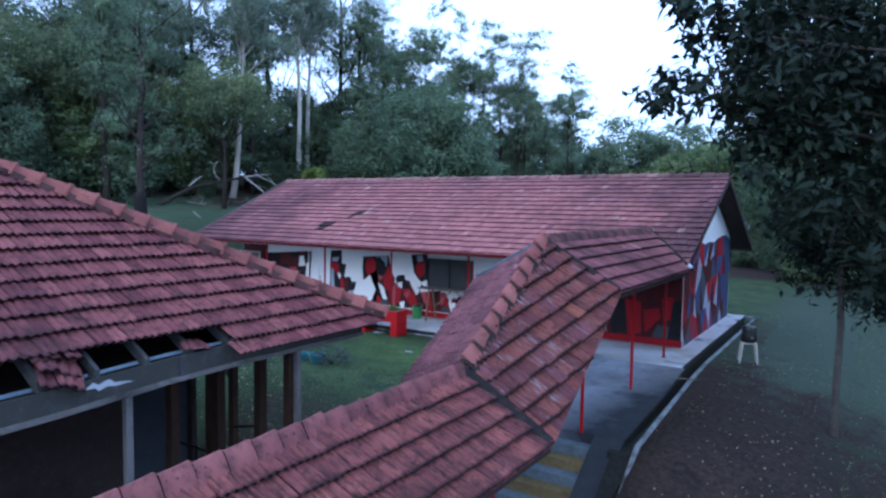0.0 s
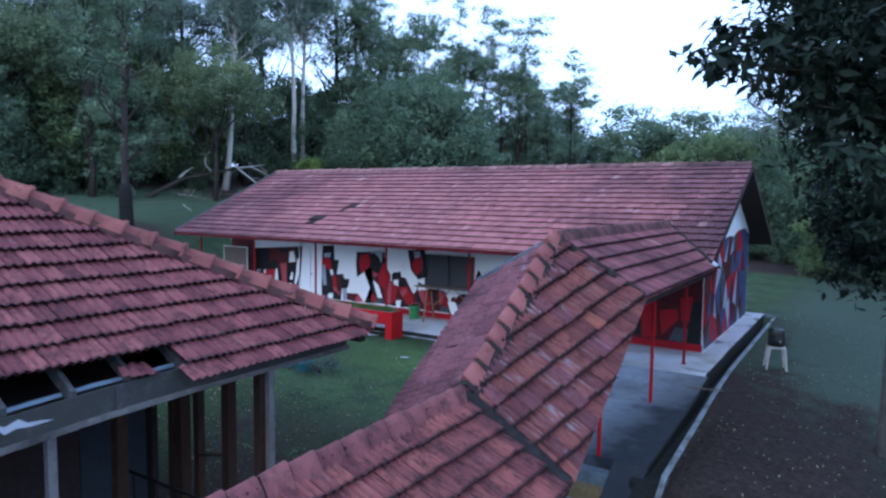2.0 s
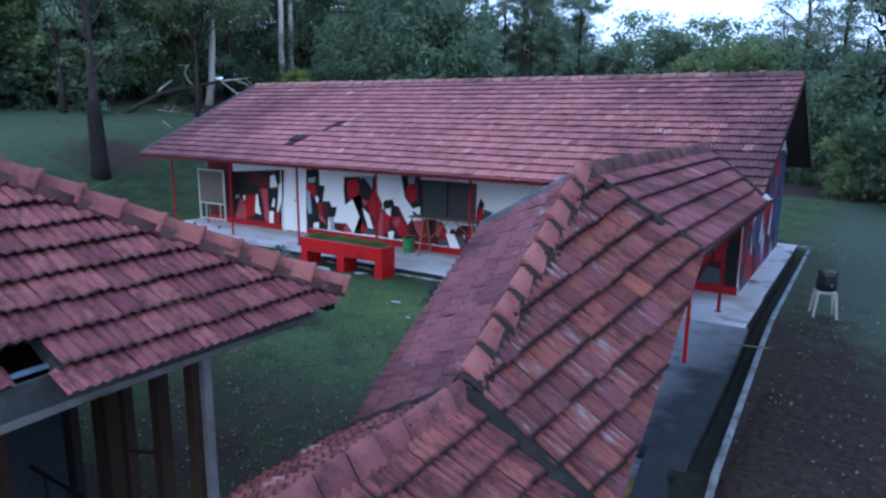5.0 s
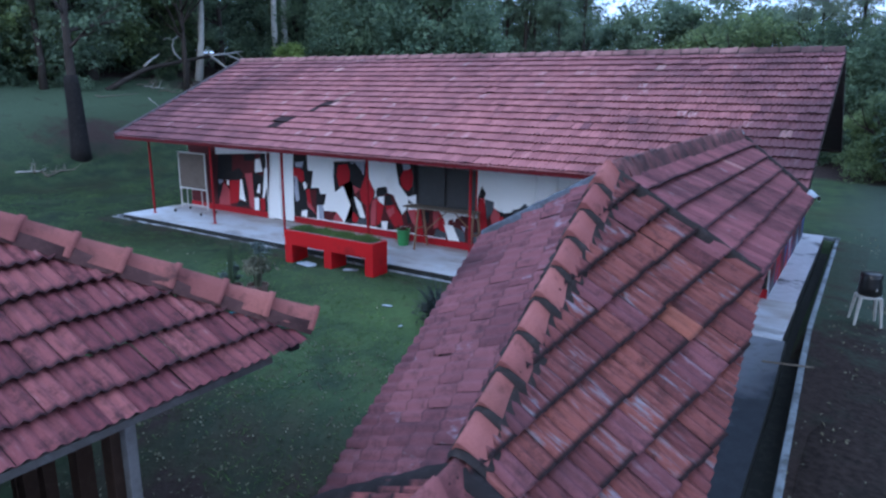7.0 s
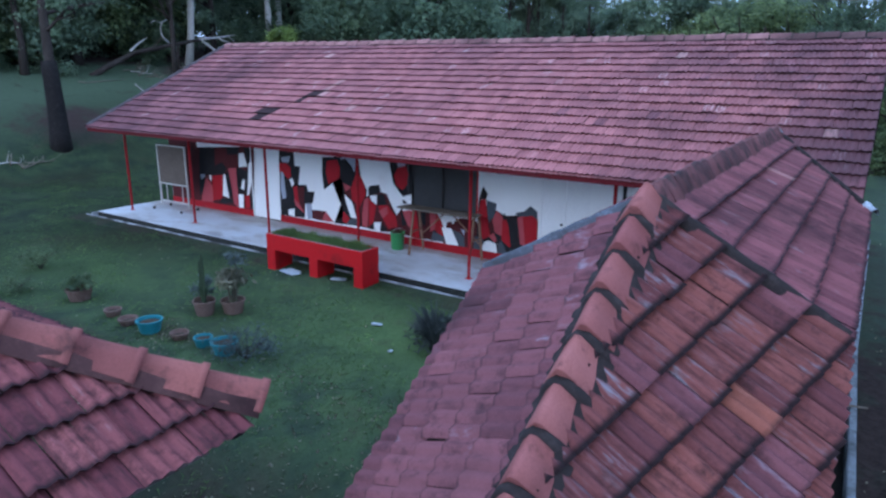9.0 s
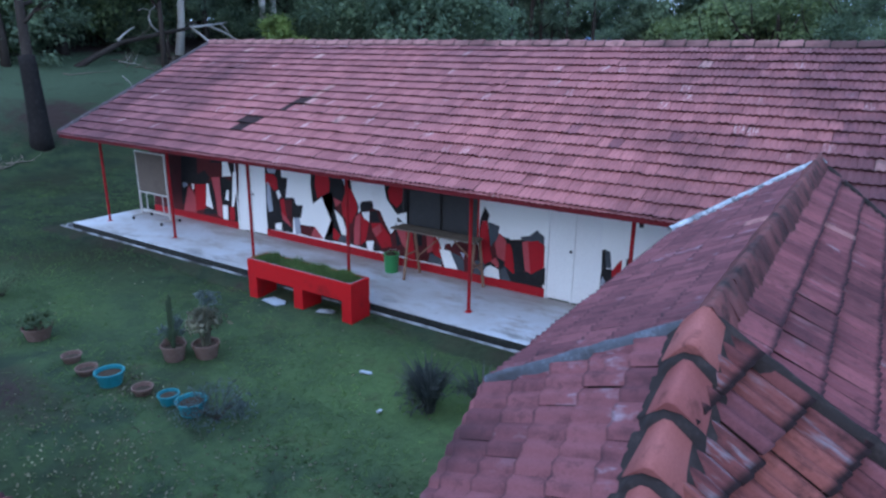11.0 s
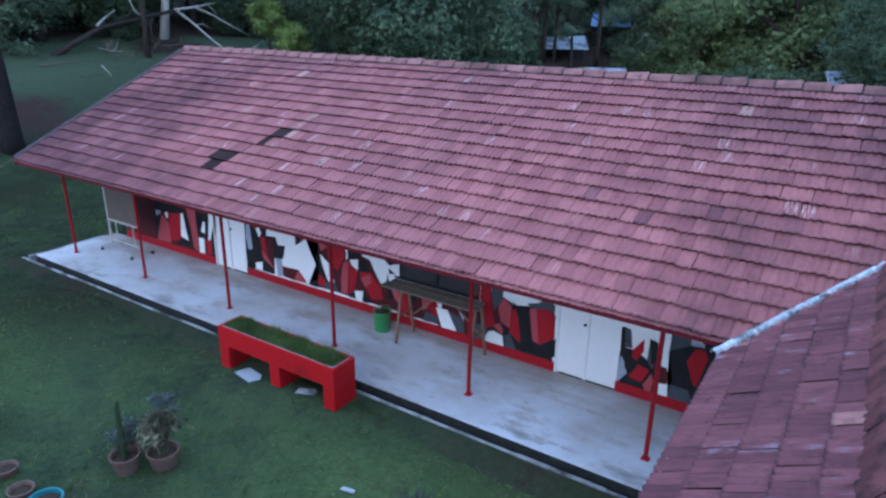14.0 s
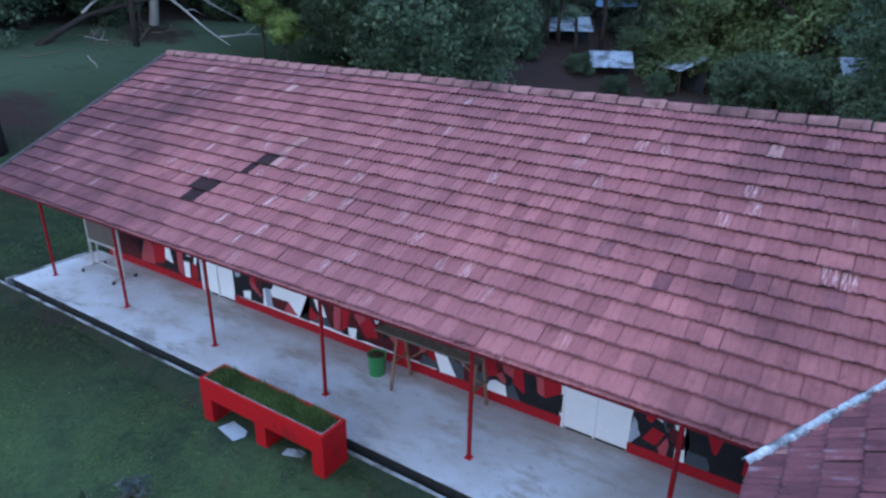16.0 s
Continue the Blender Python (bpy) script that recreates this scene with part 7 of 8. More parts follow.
def plant_woods():
    rng = random.Random(77)
    g1 = gum_tree("gum_tree", 19, 0.24, bark_pale, leaf_gum, 101, "tall thin gum tree with pale bark and loose crown", 0.5, 3.6, 0.9)
    g2 = gum_tree("gum_tree", 21, 0.30, bark_dark, leaf_gum, 102, "tall gum tree with dark trunk and open crown", 0.30, 4.4, 1.0)
    g3 = gum_tree("gum_tree", 17, 0.20, bark_dark, leaf_dark, 103, "slender tree with dark trunk and feathery crown", 0.22, 3.4, 1.0)
    g4 = gum_tree("gum_tree", 18, 0.13, bark_dark, leaf_dark, 113, "thin open-crowned tree standing against the sky", 0.52, 2.6, 0.8, drop=0.35)
    b1 = broad_tree("broad_tree", 10, 5.0, bark_dark, leaf_deep, 104, "broad dense dark green tree", 0.08, 900, 0.22, per=40, lumps=22)
    b2 = broad_tree("broad_tree", 8, 3.6, bark_dark, leaf_dark, 105, "rounded grey-green tree at the wood's edge", 0.05, 560, 0.21, per=36, lumps=18)
    b3 = broad_tree("broad_tree", 6, 3.0, bark_dark, leaf_light, 106, "rounded lighter green tree at the wood's edge", 0.05, 460, 0.19, per=34)
    s1 = broad_tree("shrub", 3.0, 1.9, bark_dark, leaf_shade, 107, "dense dark shrub in the undergrowth", 0.0, 240, 0.17, 0.06, 10, 30)
    s2 = broad_tree("shrub", 2.4, 1.5, bark_dark, leaf_lime, 108, "bright yellow-green shrub at the wood's edge", 0.0, 150, 0.15, 0.05, 9, 30)
    tagged(s1, category="shrub")
    tagged(s2, category="shrub")
    # pale stems on the bank
    g1.matrix_basis = pose(-41.2, 34.3, float(land(-41.2, 34.3)), 0, 5, 20)
    put(g1, -40.0, 40.3, 1.08, 140)
    put(g1, -40.4, 41.7, 1.05, 250)
    put(g1, -52, 33, 1.1, 60)
    put(g1, -46.5, 24.5, 0.62, 100)
    olive = broad_tree("broad_tree", 11, 4.4, bark_dark, leaf_olive, 110, "olive-green feathery tree before the tall stems", 0.56, 420, 0.19, 0.14, 14, 34)
    olive.matrix_basis = pose(-38.4, 31.2, float(land(-38.4, 31.2)), 0, 0, 0)
    put(olive, -45.5, 20.0, 1.1, 120)
    put(olive, -48.0, 27.5, 1.2, 300)
    # dark stems: the near one on the lawn's edge first
    old = gum_tree("old_tree", 15, 0.27, bark_dark, leaf_shade, 109, "old tree with a thick charred trunk on the lawn", 0.34, 3.0, 0.35, drop=0.5)
    old.matrix_basis = pose(-32.85, 21.22, float(land(-32.85, 21.22)), 0, 0, 0)
    part("charred_foot", tube([(0, 0, -0.4), (0.03, 0.0, 0.5), (-0.02, 0.02, 1.8), (-0.05, 0.0, 3.2), (-0.1, 0.0, 3.6)], [0.50, 0.41, 0.36, 0.33, 0.30], 11), charred, old, "thick blackened foot of the trunk", True)
    g3.matrix_basis = pose(-41.5, 24.2, float(land(-41.5, 24.2)), 0, 0, 0)
    g2.matrix_basis = pose(-43.3, 28.3, float(land(-43.3, 28.3)), 0, 0, 80)
    for x, y, k, turn in ((-49.4, 25.7, 1.0, 10), (-48.0, 35.5, 1.05, 200), (-58, 24, 1.1, 33), (-55, 40, 1.15, 133), (-41.0, 46.3, 1.08, 300), (-46.5, 43.0, 1.1, 60), (-50, 18.0, 1.05, 170), (-60, 33, 1.15, 250), (-44.8, 39.0, 0.95, 20)):
        put(g2, x, y, k, turn)
    for x, y, k, turn in ((-50, 21, 1.1, 90), (-46, 31, 1.15, 180), (-42.6, 37.6, 1.0, 270), (-46, 15, 1.0, 15), (-38.6, 46.0, 1.12, 120), (-52, 29, 1.2, 45), (-37.4, 50.5, 1.0, 200)):
        put(g3, x, y, k, turn)
    # thin crowns against the sky behind the roof
    put(g3, -36.6, 47.4, 0.93, 215)
    put(g3, -35.0, 48.9, 0.84, 46, wide=1.15)
    put(g3, -38.4, 48.2, 1.06, 320, wide=1.1)
    put(g3, -33.6, 50.6, 0.78, 100, wide=1.2)
    put(g4, -34.7, 51.2, 1.03, 0)
    put(g4, -33.0, 53.5, 0.86, 140)
    put(g4, -30.6, 51.5, 0.92, 250)
    put(g3, -27.4, 55.6, 0.90, 5, wide=1.1)
    put(g3, -26.2, 57.0, 0.80, 160, wide=0.9)
    put(g4, -23.8, 59.4, 0.82, 80, wide=1.35)
    put(g3, -26.8, 56.4, 0.85, 210)
    put(g3, -24.4, 60.6, 0.72, 20)
    put(g3, -24.5, 56.0, 0.60, 300, wide=1.2)
    put(b2, -29.7, 57.3, 0.95, 210)
    put(g3, -30.3, 54.0, 0.94, 75, wide=1.1)
    put(g3, -28.6, 55.0, 0.86, 250, wide=1.1)
    put(b2, -26.4, 70.2, 0.95, 30)
    put(b1, -31.5, 71.4, 1.0, 290)
    for tree, x, y, k, turn in ((b2, -22.6, 66.0, 1.0, 195), (b2, -19.6, 65.5, 1.5, 70), (b2, -16.7, 68.4, 1.55, 110), (b3, -14.4, 62.0, 1.6, 160), (b2, -12.0, 67.3, 1.55, 60), (b3, -10.4, 61.0, 1.75, 130), (b2, -8.6, 65.8, 1.4, 210), (b3, -17.2, 61.0, 1.35, 85)):
        put(tree, x, y, k, turn)
    # dark trees beyond the east lawn
    put(g2, -6.2, 57.0, 0.80, 115)
    put(g3, -3.8, 56.7, 1.0, 165)
    put(g2, -0.7, 53.8, 0.95, 60)
    for x, y, k, turn in ((-4.2, 54.3, 0.9, 340), (-2.0, 48.5, 0.80, 30), (0.8, 47.3, 0.92, 90), (2.6, 40.4, 0.9, 130), (5.2, 36.1, 0.85, 210), (7.5, 31.5, 0.8, 20), (9.5, 26.5, 0.8, 250)):
        put(b1, x, y, k, turn)
    put(b3, -1.6, 43.4, 0.75, 100)
    # the broad dark tree behind the ridge
    b1.matrix_basis = pose(-26.8, 40.2, float(land(-26.8, 40.2)), 0, 0, 0) @ Matrix.Diagonal((1.08, 1.08, 1.2, 1))
    put(b1, -30.5, 45, 1.0, 120)
    put(b1, -31.1, 41.0, 0.85, 330)
    put(b2, -37.6, 45.6, 0.95, 250)
    put(b1, -41.6, 44.0, 0.75, 200)
    # edge of the woods in the west
    b2.matrix_basis = pose(-44, 26.5, float(land(-44, 26.5)), 0, 0, 0) @ Matrix.Scale(1.1, 4)
    for x, y, k in ((-45, 18.5, 1.1), (-46, 29.5, 0.9), (-45.5, 37, 1.2), (-48, 22, 1.4), (-52, 28, 1.6), (-50, 36, 1.6), (-46, 44, 1.5), (-42.5, 49, 1.5), (-37, 54, 1.5), (-47, 12, 1.3), (-54, 16, 1.5), (-58, 32, 1.8), (-40, 58, 1.6)):
        put(b2, x, y, 0.86 * k * rng.uniform(0.9, 1.1), rng.uniform(0, 360))
    b3.matrix_basis = pose(-46, 33.5, float(land(-46, 33.5)), 0, 0, 0) @ Matrix.Scale(1.25, 4)
    for x, y, k in ((-45.5, 24.5, 1.0), (-47, 33, 1.2)):
        put(b3, x, y, k, rng.uniform(0, 360))
    s1.matrix_basis = pose(-43.2, 32.4, float(land(-43.2, 32.4)), 0, 0, 0)
    for i in range(46):
        t = i / 45
        u = rng.uniform(0, 5)
        x, y = (-44 - u, 12 + 24 * t) if t < 0.6 else (-42 + (t - 0.6) * 38, 38 + (t - 0.6) * 26 + u)
        put(s1, x, y, rng.uniform(0.7, 1.4), rng.uniform(0, 360))
    for x, y, k in ((-13, 55, 1.1), (-20.4, 53.6, 0.45), (-23.2, 54.0, 0.5), (-18.4, 56.4, 0.5), (-27.8, 59.6, 0.7), (-21.6, 60.5, 0.9), (-5.6, 53.5, 0.6), (-10, 54, 1.2), (-6, 52, 1.0), (-1, 50, 1.2), (2, 44, 1.1), (5, 34, 1.3), (6.5, 28, 1.2), (7.5, 24, 1.1)):
        put(s1, x, y, k, rng.uniform(0, 360))
    s2.matrix_basis = pose(-47.0, 22.5, float(land(-47.0, 22.5)), 0, 0, 0)
    lime = broad_tree("shrub", 4.5, 1.05, bark_dark, leaf_lime, 111, "bright yellow-green young tree at the wood's edge", 0.52, 130, 0.16, 0.05, 9, 30)
    tagged(lime, category="shrub")
    lime.matrix_basis = pose(-33.0, 34.9, float(land(-33.0, 34.9)), 0, 0, 0)
    put(lime, -31.3, 35.0, 0.85, 130)
    put(s2, -49.5, 20.5, 0.9, 40)
    put(s2, 3.6, 33, 0.5, 10)
    # the deep wood behind
    nr = np.random.default_rng(9)
    n = 900
    a = nr.uniform(0, 1, n)
    px = np.where(a < 0.62, nr.uniform(-74, -54, n), nr.uniform(-54, 22, n))
    py = np.where(a < 0.62, nr.uniform(4, 70, n), nr.uniform(70, 84, n))
    low = land(px, py)
    tall = np.where(a < 0.62, 5.2, np.where(px > -34, 3.5, 5.5))
    blobs = np.stack([px, py, low + nr.uniform(0.0, 1, n) ** 0.8 * tall], -1)
    mids = (blobs[:, None, :] + nr.normal(size=(n, 6, 3)) * np.array([1.1, 1.1, 0.8])).reshape(-1, 3)
    pts = (mids[:, None, :] + nr.normal(size=(len(mids), 22, 3)) * 0.42).reshape(-1, 3)
    tagged(leaves("far_woods", pts, 0.26, 0.17, leaf_dark, 10, None, 0.3, np.repeat(mids - np.array([0, 0, 0.3]), 22, axis=0), simple=True), "deep dark green woodland behind the clearing", "woods", kind="stuff")


plant_woods()


def near_tree():
    """The glossy tree whose leaves, coloured dark as a silhouette, hang into view."""
    rng = random.Random(5)
    x, y = 0.27, 15.3
    ob = thing("shade_tree", "glossy-leaved shade tree with slender grey trunk, leaves in silhouette colour", "tree", (x, y, float(land(x, y))))
    bm = bmesh.new()
    ends = []
    tube([(0, 0, -0.3), (0.0, 0.02, 0.5), (0.03, 0.0, 2.2), (-0.04, 0.05, 4.2), (0.05, 0.0, 7.0), (0.0, 0.0, 9.0)], [0.10, 0.072, 0.064, 0.06, 0.045, 0.03], 10, bm)
    for i in range(14):
        a = i * 2.4
        limb(bm, (0, 0, 2.9 + 0.42 * i), (math.cos(a) + (1.0 if i < 6 else 0.1), math.sin(a), rng.uniform(0.1, 0.7)), rng.uniform(1.6, 2.6), 0.05, rng, 1, ends)
    limb(bm, (0, 0, 6.2), (-0.9, -0.3, 0.45), 3.0, 0.04, rng, 1, ends)
    part("trunk", bm, bark_grey, ob, "slender grey-brown trunk", True)
    blobs = []
    for i in range(34):
        a, t = i * 2.4, (i + 0.5) / 34
        z = 3.0 + 7.0 * t
        reach = 3.1 * math.sqrt(max(0.1, 1 - ((t - 0.55) / 0.62) ** 2)) * rng.uniform(0.35, 1.0)
        s = rng.uniform(0.55, 1.05)
        east = 0.9 if z < 5.0 else 0.25
        blobs.append((math.cos(a) * reach + east, math.sin(a) * reach, z, s, s, s * 0.7))
    for x, y, z, r in ((-1.5, -1.6, 7.6, 0.8), (-1.0, -2.0, 7.0, 0.9), (0.2, -2.2, 6.8, 0.9), (0.9, -2.2, 5.8, 0.8), (-1.1, -1.2, 5.9, 0.7), (-0.75, -0.5, 3.0, 0.42), (0.55, -0.3, 2.85, 0.5), (-0.9, 0.3, 3.9, 0.6), (1.3, 0.2, 3.1, 0.6), (-0.3, 0.7, 3.5, 0.6), (-0.6, -0.9, 4.4, 0.65), (1.7, -0.8, 3.6, 0.6), (0.4, -1.0, 3.9, 0.7), (2.3, 0.3, 4.2, 0.8)):
        blobs.append((x, y, z, r, r, r * 0.8))

    def within(p):
        """The crown hangs lower on the side away from the building."""
        edge = np.interp(p[:, 2], (2.4, 3.0, 4.2, 5.7, 6.4, 7.3, 8.8), (-0.6, -1.0, -1.4, -1.4, -1.9, -3.0, -4.6))
        return p[p[:, 0] > edge + np.random.default_rng(59).normal(0, 0.22, len(p))]

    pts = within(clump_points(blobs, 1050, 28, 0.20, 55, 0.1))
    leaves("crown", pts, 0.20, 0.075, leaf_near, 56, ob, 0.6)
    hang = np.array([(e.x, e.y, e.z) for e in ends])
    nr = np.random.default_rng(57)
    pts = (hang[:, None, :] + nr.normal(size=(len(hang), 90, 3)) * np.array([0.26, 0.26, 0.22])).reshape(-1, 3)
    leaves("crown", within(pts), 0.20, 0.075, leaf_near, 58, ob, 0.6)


near_tree()


def leaning_tree():
    """A second tree in the same silhouette colour, its stem beyond the view, whose boughs hang in front of the first.
    """
    rng = random.Random(15)
    x, y = 2.7, 9.2
    ob = thing("shade_tree", "glossy-leaved tree with boughs over the open ground, leaves in silhouette colour", "tree", (x, y, float(land(x, y))))
    g = float(land(x, y))
    bm = bmesh.new()
    tube([(0, 0, -0.3), (0.02, 0.0, 0.6), (-0.05, -0.02, 2.6), (-0.12, -0.1, 4.6), (-0.1, -0.1, 6.6), (0, 0, 8.4)], [0.17, 0.13, 0.115, 0.10, 0.07, 0.03], 10, bm)
    part("trunk", bm, bark_grey, ob, "grey-brown trunk", True)
    # boughs that spread west and south-west, the upper ones longest
    tips = ((-0.98, 6.95, 5.72), (-1.22, 6.85, 5.0), (-0.72, 7.0, 5.1), (-0.50, 7.3, 5.6), (-0.52, 7.3, 4.66), (-0.22, 7.4, 4.05), (0.0, 7.7, 5.9), (0.1, 7.7, 4.5), (0.25, 7.6, 3.6), (0.5, 8.0, 5.2), (0.7, 8.0, 4.0), (1.1, 8.2, 4.5), (1.3, 7.8, 5.5), (1.4, 7.9, 3.7))
    boughs, ends = bmesh.new(), []
    for k, (tx, ty, tz) in enumerate(tips):
        tip = Vector((tx - x, ty - y, tz - g))
        root = Vector((-0.08, -0.05, max(2.6, tip.z - 1.2)))
        mid = root.lerp(tip, 0.5) + Vector((rng.uniform(-0.2, 0.2), rng.uniform(-0.2, 0.2), rng.uniform(0.1, 0.35)))
        tube([root, mid, root.lerp(tip, 0.8) + Vector((0, 0, 0.15)), tip], [0.04, 0.024, 0.012, 0.005], 5, boughs)
        for f in (0.45, 0.6, 0.72, 0.84, 0.93, 1.0):
            ends.append(root.lerp(tip, f) + Vector((rng.uniform(-0.2, 0.2), rng.uniform(-0.25, 0.25), rng.uniform(-0.1, 0.2))))
    part("bough", boughs, bark_dark, ob, "thin dark bough", True)
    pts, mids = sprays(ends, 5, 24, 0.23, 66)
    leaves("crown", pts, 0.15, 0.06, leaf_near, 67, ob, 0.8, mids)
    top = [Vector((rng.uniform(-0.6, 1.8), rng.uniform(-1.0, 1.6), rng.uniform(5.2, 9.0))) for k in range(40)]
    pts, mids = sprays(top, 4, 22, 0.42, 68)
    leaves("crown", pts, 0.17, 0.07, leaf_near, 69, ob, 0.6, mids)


leaning_tree()


# ---- roof tiles, piece by piece ----
TILE_W, GAUGE = 0.2, 0.336


def tile_shape():
    """An interlocking clay tile: raised side rolls, a low middle rib, a turned-down front edge."""
    n = 9
    xs = [0.2 * i / (n - 1) for i in range(n)]
    zs = [0.017 * (1 - math.cos(math.tau * x / 0.1)) for x in xs]
    L = GAUGE + 0.035
    verts = [(x, 0.0, z * 0.7 - 0.012) for x, z in zip(xs, zs)] + [(x, L, z + 0.040) for x, z in zip(xs, zs)]
    verts += [(x, L, z + 0.040) for x, z in zip(xs, zs)] + [(x, L - 0.03, z - 0.012) for x, z in zip(xs, zs)]
    faces = [(s + i, s + i + 1, s + n + i + 1, s + n + i) for s in (0, 2 * n) for i in range(n - 1)]
    uv = [(v[0] / 0.2, v[1] / L) for v in verts]
    return np.array(verts), np.array(faces), np.array(uv)


T_V, T_F, T_UV = tile_shape()
T_ROLL = 0.017 * (1 - np.cos(math.tau * T_V[:, 0] / 0.1)) * np.where(T_V[:, 1] > 0.0, 1.0, 0.7)


def tile_points(width, gauge, deep, rise=1.0):
    """One tile of a given width and gauge, its rolls deepened or flattened."""
    v = T_V * np.array([width / 0.2, gauge / 0.336, 1.0])
    v[:, 2] = (v[:, 2] - T_ROLL) * rise + T_ROLL
    v[:, 2] += T_ROLL * (deep - 1.0)
    return v


def tile_field(parent, origin, u, v, outline, materials, seed, singles=0, near=(0, 0), choose=None, skip=None, name="roof_tile", width=TILE_W, gauge=GAUGE, deep=1.0, rise=1.0):
    """Tiles over a convex outline given in metres along the course (u) and down the fall (v).
    The whole tiles nearest to a spot of the plan are pieces of their own; the rest are one joined part."""
    rng = np.random.default_rng(seed)
    o, u, v = (np.array(a, dtype=float) for a in (origin, u, v))
    u /= np.linalg.norm(u)
    v -= u * v.dot(u)
    v /= np.linalg.norm(v)
    w = np.cross(u, v)
    if w[2] < 0:
        w = -w
    out = np.array(outline, dtype=float)
    area = sum(out[i - 1][0] * out[i][1] - out[i][0] * out[i - 1][1] for i in range(len(out)))
    if area < 0:
        out = out[::-1]
    edges = []
    for i in range(len(out)):
        a, b = out[i], out[(i + 1) % len(out)]
        d = (b - a) / np.linalg.norm(b - a)
        edges.append((a, np.array([-d[1], d[0]])))
    r0, r1 = math.floor(out[:, 1].min() / gauge) - 1, math.ceil(out[:, 1].max() / gauge) + 1
    c0, c1 = math.floor(out[:, 0].min() / width) - 1, math.ceil(out[:, 0].max() / width) + 1
    whole, cut = [], []
    for r in range(r0, r1):
        for c in range(c0, c1):
            x, y = c * width + (0.5 * width if r % 2 else 0.0), r * gauge
            if skip and skip(r, c, x, y):
                continue
            corners = np.array([(x, y), (x + width, y), (x + width, y + gauge), (x, y + gauge)])
            depth = np.min([(corners - a) @ n for a, n in edges], axis=0)
            if depth.max() < -0.001 and not all(((np.array([[x + width / 2, y + gauge / 2]]) - a) @ n)[0] > 0 for a, n in edges):
                continue
            slot = choose(r, c, rng) if choose else 0
            (whole if depth.min() > -0.012 else cut).append((x, y, slot))
    basis = np.stack([u, v, w], 1)
    jig = lambda: np.array([rng.normal(0, 0.003), rng.normal(0, 0.005), rng.normal(0, 0.0035)])

    def world(x, y):
        tilt = rng.normal(0, 0.012, 2)
        verts = tile_points(width, gauge, deep, rise) + np.array([x, y, 0]) + jig()
        verts[:, 2] += (verts[:, 0] - x - 0.1) * tilt[0] + (verts[:, 1] - y) * tilt[1] * 0.7
        return o + verts @ basis.T

    # pieces of their own
    pick = set()
    if singles:
        far = [np.hypot(*((o + u * x + v * y)[:2] - np.array(near))) for x, y, _ in whole]
        pick = set(np.argsort(far)[:singles].tolist())
        shapes = {}
        for i in pick:
            x, y, slot = whole[i]
            if slot not in shapes:
                shapes[slot] = mesh_of(name, tile_points(width, gauge, deep, rise), T_F, [materials[slot]], uv=T_UV, smooth=True)
            ob = new(name, shapes[slot])
            ob.parent = parent
            m = Matrix([list(row) for row in basis]).to_4x4()
            spot = o + basis @ (np.array([x, y, 0]) + jig())
            ob.matrix_basis = Matrix.Translation(spot) @ m @ pose(0, 0, 0, rng.normal(0, 0.5), rng.normal(0, 0.7), rng.normal(0, 0.5))

    def joined(rows):
        vs, fs, uvs, slots = [], [], [], []
        for k, (x, y, slot) in enumerate(rows):
            vs.append(world(x, y))
            fs.append(T_F + k * len(T_V))
            uvs.append(T_UV)
            slots += [slot] * len(T_F)
        return mesh_of("roof_tiles", np.concatenate(vs), np.concatenate(fs), materials, slots, uv=np.concatenate(uvs), smooth=True)

    rest = [t for i, t in enumerate(whole) if i not in pick]
    if rest:
        ob = new("roof_tiles", joined(rest))
        ob.parent = parent
        tagged(ob, kind="stuff")
    if cut:
        bm = bmesh.new()
        me = joined(cut)
        bm.from_mesh(me)
        for a, n in edges:
            co = o + u * a[0] + v * a[1]
            no = u * n[0] + v * n[1]
            bmesh.ops.bisect_plane(bm, geom=bm.verts[:] + bm.edges[:] + bm.faces[:], plane_co=co, plane_no=no, clear_inner=True)
        bm.to_mesh(me)
        bm.free()
        ob = new("cut_roof_tiles", me)
        ob.parent = parent
        tagged(ob, kind="stuff")


def lay_main():
    roof = new("roof")
    roof.parent = main
    roof["label"] = "long gabled roof of weathered purple-red clay tiles"
    slope = math.hypot(RIDGE_Y - EAVE_Y, RIDGE_Z - EAVE_Z)
    g = slope / 17
    # two spots of near-black tiles
    black = {(9, 33), (9, 34), (10, 33), (12, 29), (12, 30), (12, 31), (13, 29), (13, 30)}

    def choose(r, c, rng):
        if (r, c) in black:
            return 2
        if (r, c) in ((7, 35), (8, 35), (9, 35)):
            return 1
        x = ROOF_W + c * TILE_W
        pick = rng.random()
        if x > -4.6 and r > 9 and pick < (0.3 if r > 14 else 0.1):
            return 1
        if pick > 1 - 0.10 * float(ease(x + 1.2 * math.sin(r * 0.7), -8.5, -4.0)):
            return 3
        return 1 if pick < 0.003 else 0

    L = ROOF_E - ROOF_W
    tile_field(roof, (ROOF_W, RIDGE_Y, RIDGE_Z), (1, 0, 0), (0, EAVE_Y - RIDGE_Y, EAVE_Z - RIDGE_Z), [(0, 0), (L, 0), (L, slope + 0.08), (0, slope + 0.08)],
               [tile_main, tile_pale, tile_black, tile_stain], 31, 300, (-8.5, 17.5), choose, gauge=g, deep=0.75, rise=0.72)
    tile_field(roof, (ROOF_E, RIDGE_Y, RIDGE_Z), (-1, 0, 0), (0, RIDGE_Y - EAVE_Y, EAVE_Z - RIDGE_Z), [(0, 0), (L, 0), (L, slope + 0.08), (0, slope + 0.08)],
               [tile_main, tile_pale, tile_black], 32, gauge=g)


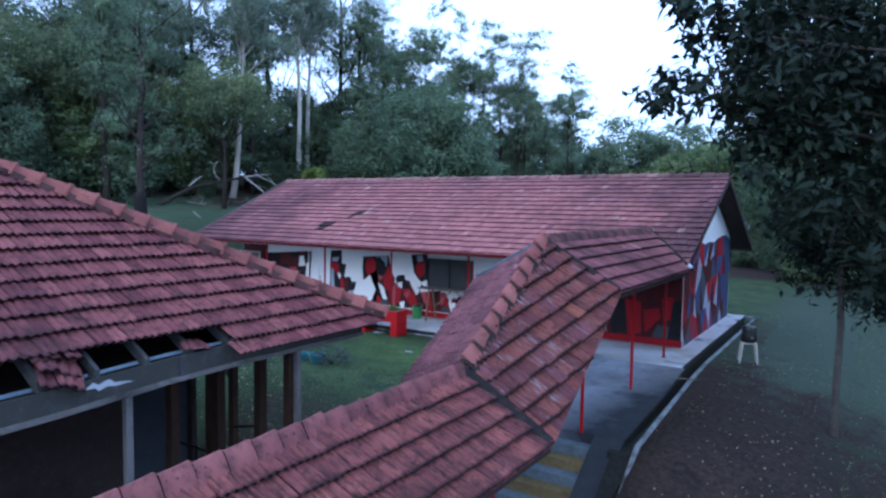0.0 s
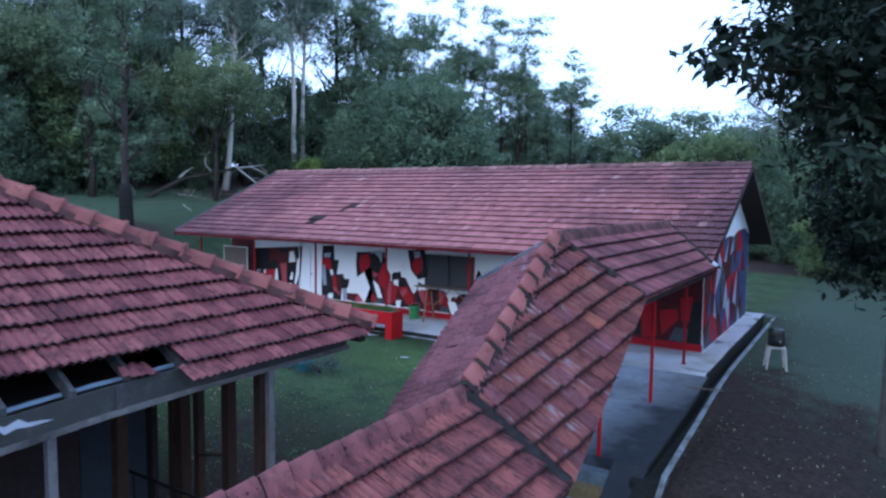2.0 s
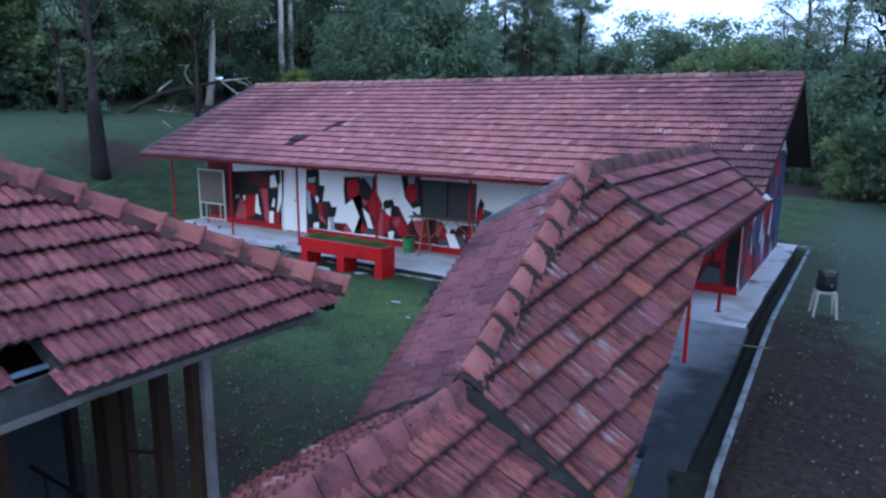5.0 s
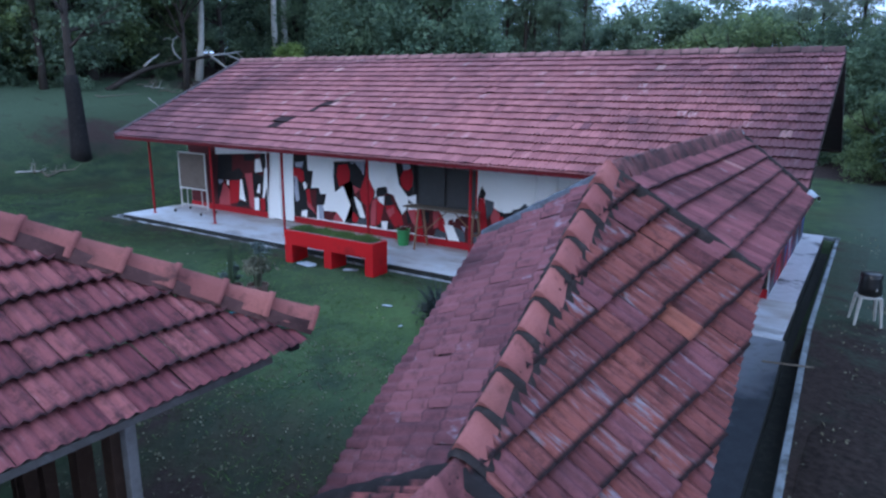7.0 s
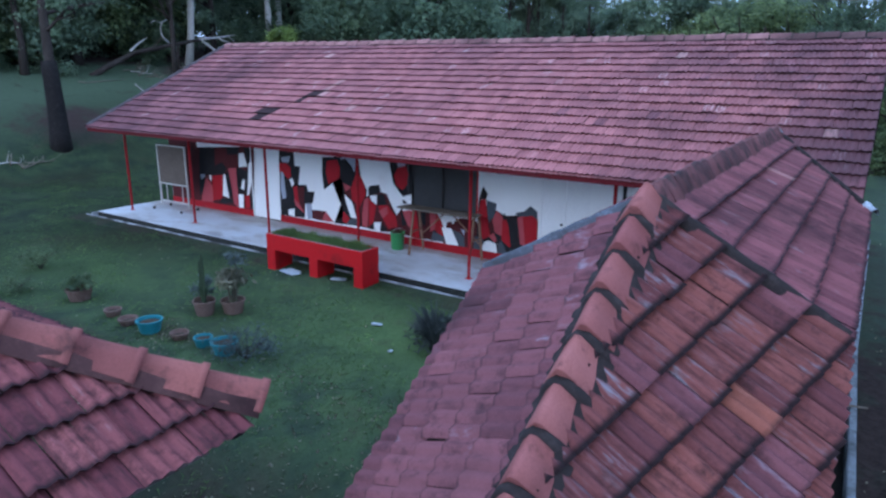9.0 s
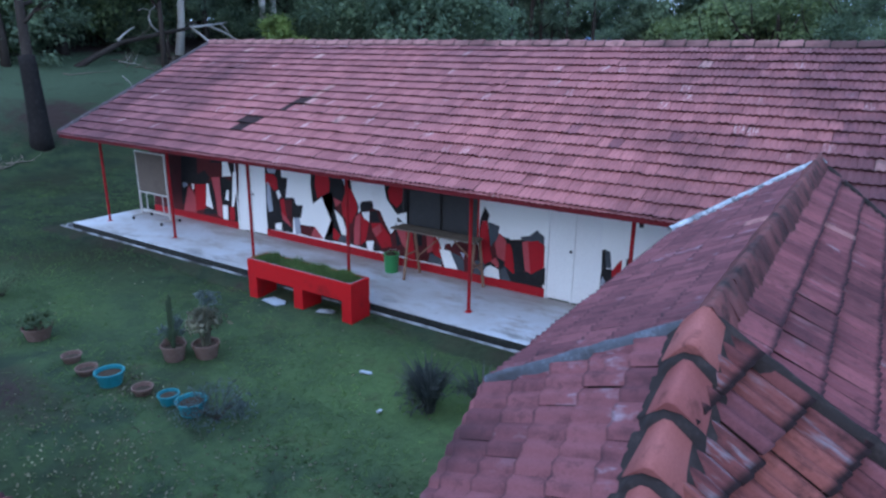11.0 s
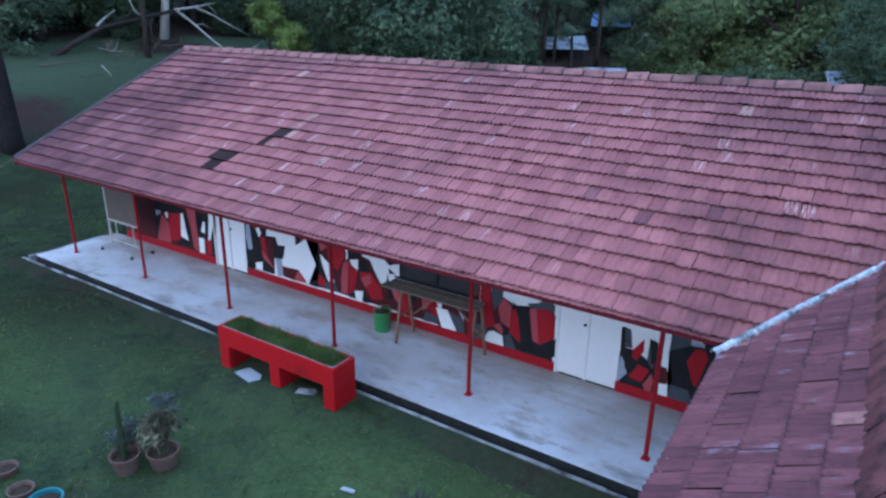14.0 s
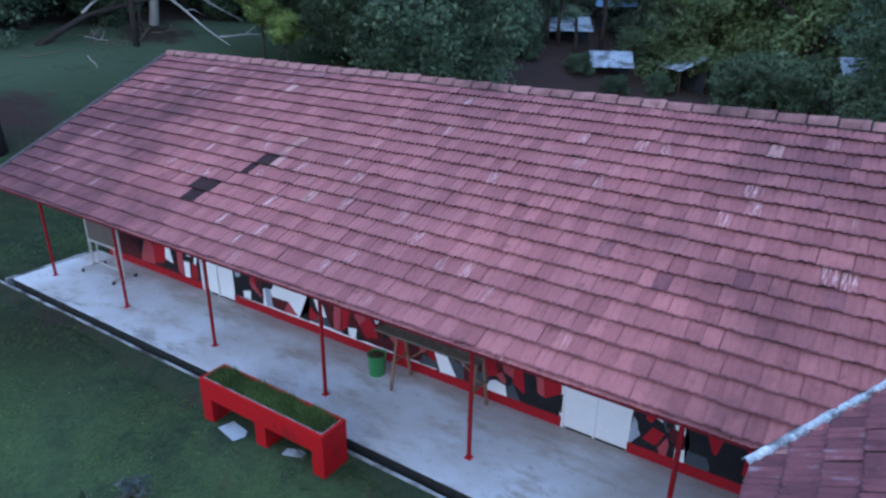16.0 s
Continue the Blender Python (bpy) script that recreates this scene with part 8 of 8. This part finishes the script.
def lay_walkway():
    roof = new("roof")
    roof.parent = covered
    roof["label"] = "gabled walkway roof of orange-red clay tiles, blackened at the folds"
    s = math.hypot(HALF, DROP)
    g = s / 5
    mats = [tile_west, tile_pale, tile_black]
    low = [tile_near, tile_pale, tile_black]
    warm = [tile_walk, tile_pale, tile_orange, tile_west]
    pink = [tile_pink, tile_pale, tile_black]
    few = lambda r, c, rng: 1 if rng.random() < 0.006 else 0

    def mixed(r, c, rng):
        v = rng.random()
        return 2 if v < 0.02 else 3 if v < 0.10 else 0

    for side in (-1, 1):
        v = (side * HALF, 0, -DROP)
        LA = A_Y - S_Y
        tile_field(roof, (WX, S_Y, A_Z), (0, 1, 0), v, [(0, 0), (LA, 0), (LA, s + 0.05), (0, s + 0.05)], low, 41 + side, 60 if side > 0 else 40, (-4, 8), few, gauge=g, deep=1.4)
        c0, c1 = main_meet(B_Z) - B_Y, main_meet(B_Z - DROP) - B_Y
        tile_field(roof, (WX, B_Y, B_Z), (0, 1, 0), v, [(0, 0), (c0 + 0.1, 0), (c1 + 0.08, s + 0.05), (0, s + 0.05)], pink if side > 0 else mats, 44 + side, 60, (-4, 11), few, gauge=g, deep=0.75, rise=1.0 if side > 0 else 0.55)
        # the steep part over the steps: its courses run askew between ridge and eave
        ridge = Vector((0, B_Y - A_Y, B_Z - A_Z))
        n = Vector((side * HALF, 0, -DROP)).cross(ridge).normalized()
        level = Vector((side * 0.67, 2.1, 1.01)).normalized()
        down = n.cross(level)
        if down.z > 0:
            down = -down
        skew = 0.073 if side > 0 else -0.225
        course = (level + down * skew).normalized()
        fall = n.cross(course)
        if fall.z > 0:
            fall = -fall
        o = Vector((WX, A_Y, A_Z))
        corners = [o, o + ridge, o + ridge + Vector((side * HALF, 0, -DROP)) * 1.03, o + Vector((side * HALF, 0, -DROP)) * 1.03]
        o = o + fall * (0.038 if side > 0 else 0.1)
        flat = [((p - o).dot(course), (p - o).dot(fall)) for p in corners]
        tile_field(roof, o, course, fall, flat, warm if side > 0 else mats, 47 + side, 60, (-4, 10), mixed if side > 0 else few, width=0.2 if side > 0 else 0.245, gauge=GAUGE if side > 0 else 0.30, deep=1.8 if side > 0 else 0.85, rise=1.25 if side > 0 else 0.55)


def lay_shed():
    roof = new("roof")
    roof.parent = shed
    roof["label"] = "hipped roof of red clay tiles with its lowest courses fallen away"
    k = math.hypot(1, PITCH)
    s = HALF_W * k
    mats = [tile_shed, tile_pale, tile_black]
    g = s / 16
    L = SY - SHED_S

    def gone(r, c, x, y):
        spot = SY - x
        return r >= 14 and spot < 5.75

    # east slope, from the ridge down
    off = 0.15
    tile_field(roof, (APEX.x + off / k, SY, APEX.z - off * PITCH / k), (0, -1, 0), (HALF_W, 0, -HALF_W * PITCH), [(HALF_W, -off), (L - HALF_W, -off), (L, s + 0.10 - off), (0, s + 0.10 - off)], mats, 51, 300, (-6.5, 7.5), None, gone, gauge=g, deep=1.15)
    tile_field(roof, (APEX.x - HALF_W, APEX.y, APEX.z), (1, 0, 0), (0, HALF_W, -HALF_W * PITCH), [(HALF_W, 0), (2 * HALF_W, s + 0.04), (0, s + 0.04)], mats, 52, 0, (0, 0), None, gauge=g, deep=1.15)
    tile_field(roof, (APEX.x, SHED_S, APEX.z), (0, 1, 0), (-HALF_W, 0, -HALF_W * PITCH), [(HALF_W, 0), (L - HALF_W, 0), (L, s + 0.04), (0, s + 0.04)], mats, 53, 0, (0, 0), None, gauge=g)
    # tiles that have slid and hang at the break
    rng = np.random.default_rng(8)
    me = mesh_of("slipped_tile", T_V, T_F, [tile_shed], uv=T_UV, smooth=True)
    for i in range(9):
        ob = new("slipped_tile", me)
        ob.parent = roof
        ob.matrix_basis = Matrix.Translation((SX - 0.70 + 0.13 * (i % 3), 3.52 + 0.15 * (i // 3), SZ + 0.40 - 0.13 * (i % 3) - 0.03 * (i // 3))) @ Matrix(((0, 1, 0, 0), (-1, 0, 0, 0), (0, 0, 1, 0), (0, 0, 0, 1))) @ pose(0, 0, 0, -34 + rng.uniform(-12, 12), -16 + rng.uniform(-10, 10), rng.uniform(-8, 8))
    for x, y, z, rz in ((SX - 0.20, 5.20, SZ + 0.085, 80), (SX - 0.24, 5.02, SZ + 0.10, 70)):
        ob = new("slipped_tile", me)
        ob.parent = roof
        ob.matrix_basis = pose(x, y, z, 0, 6, rz)


lay_main()
lay_walkway()
lay_shed()
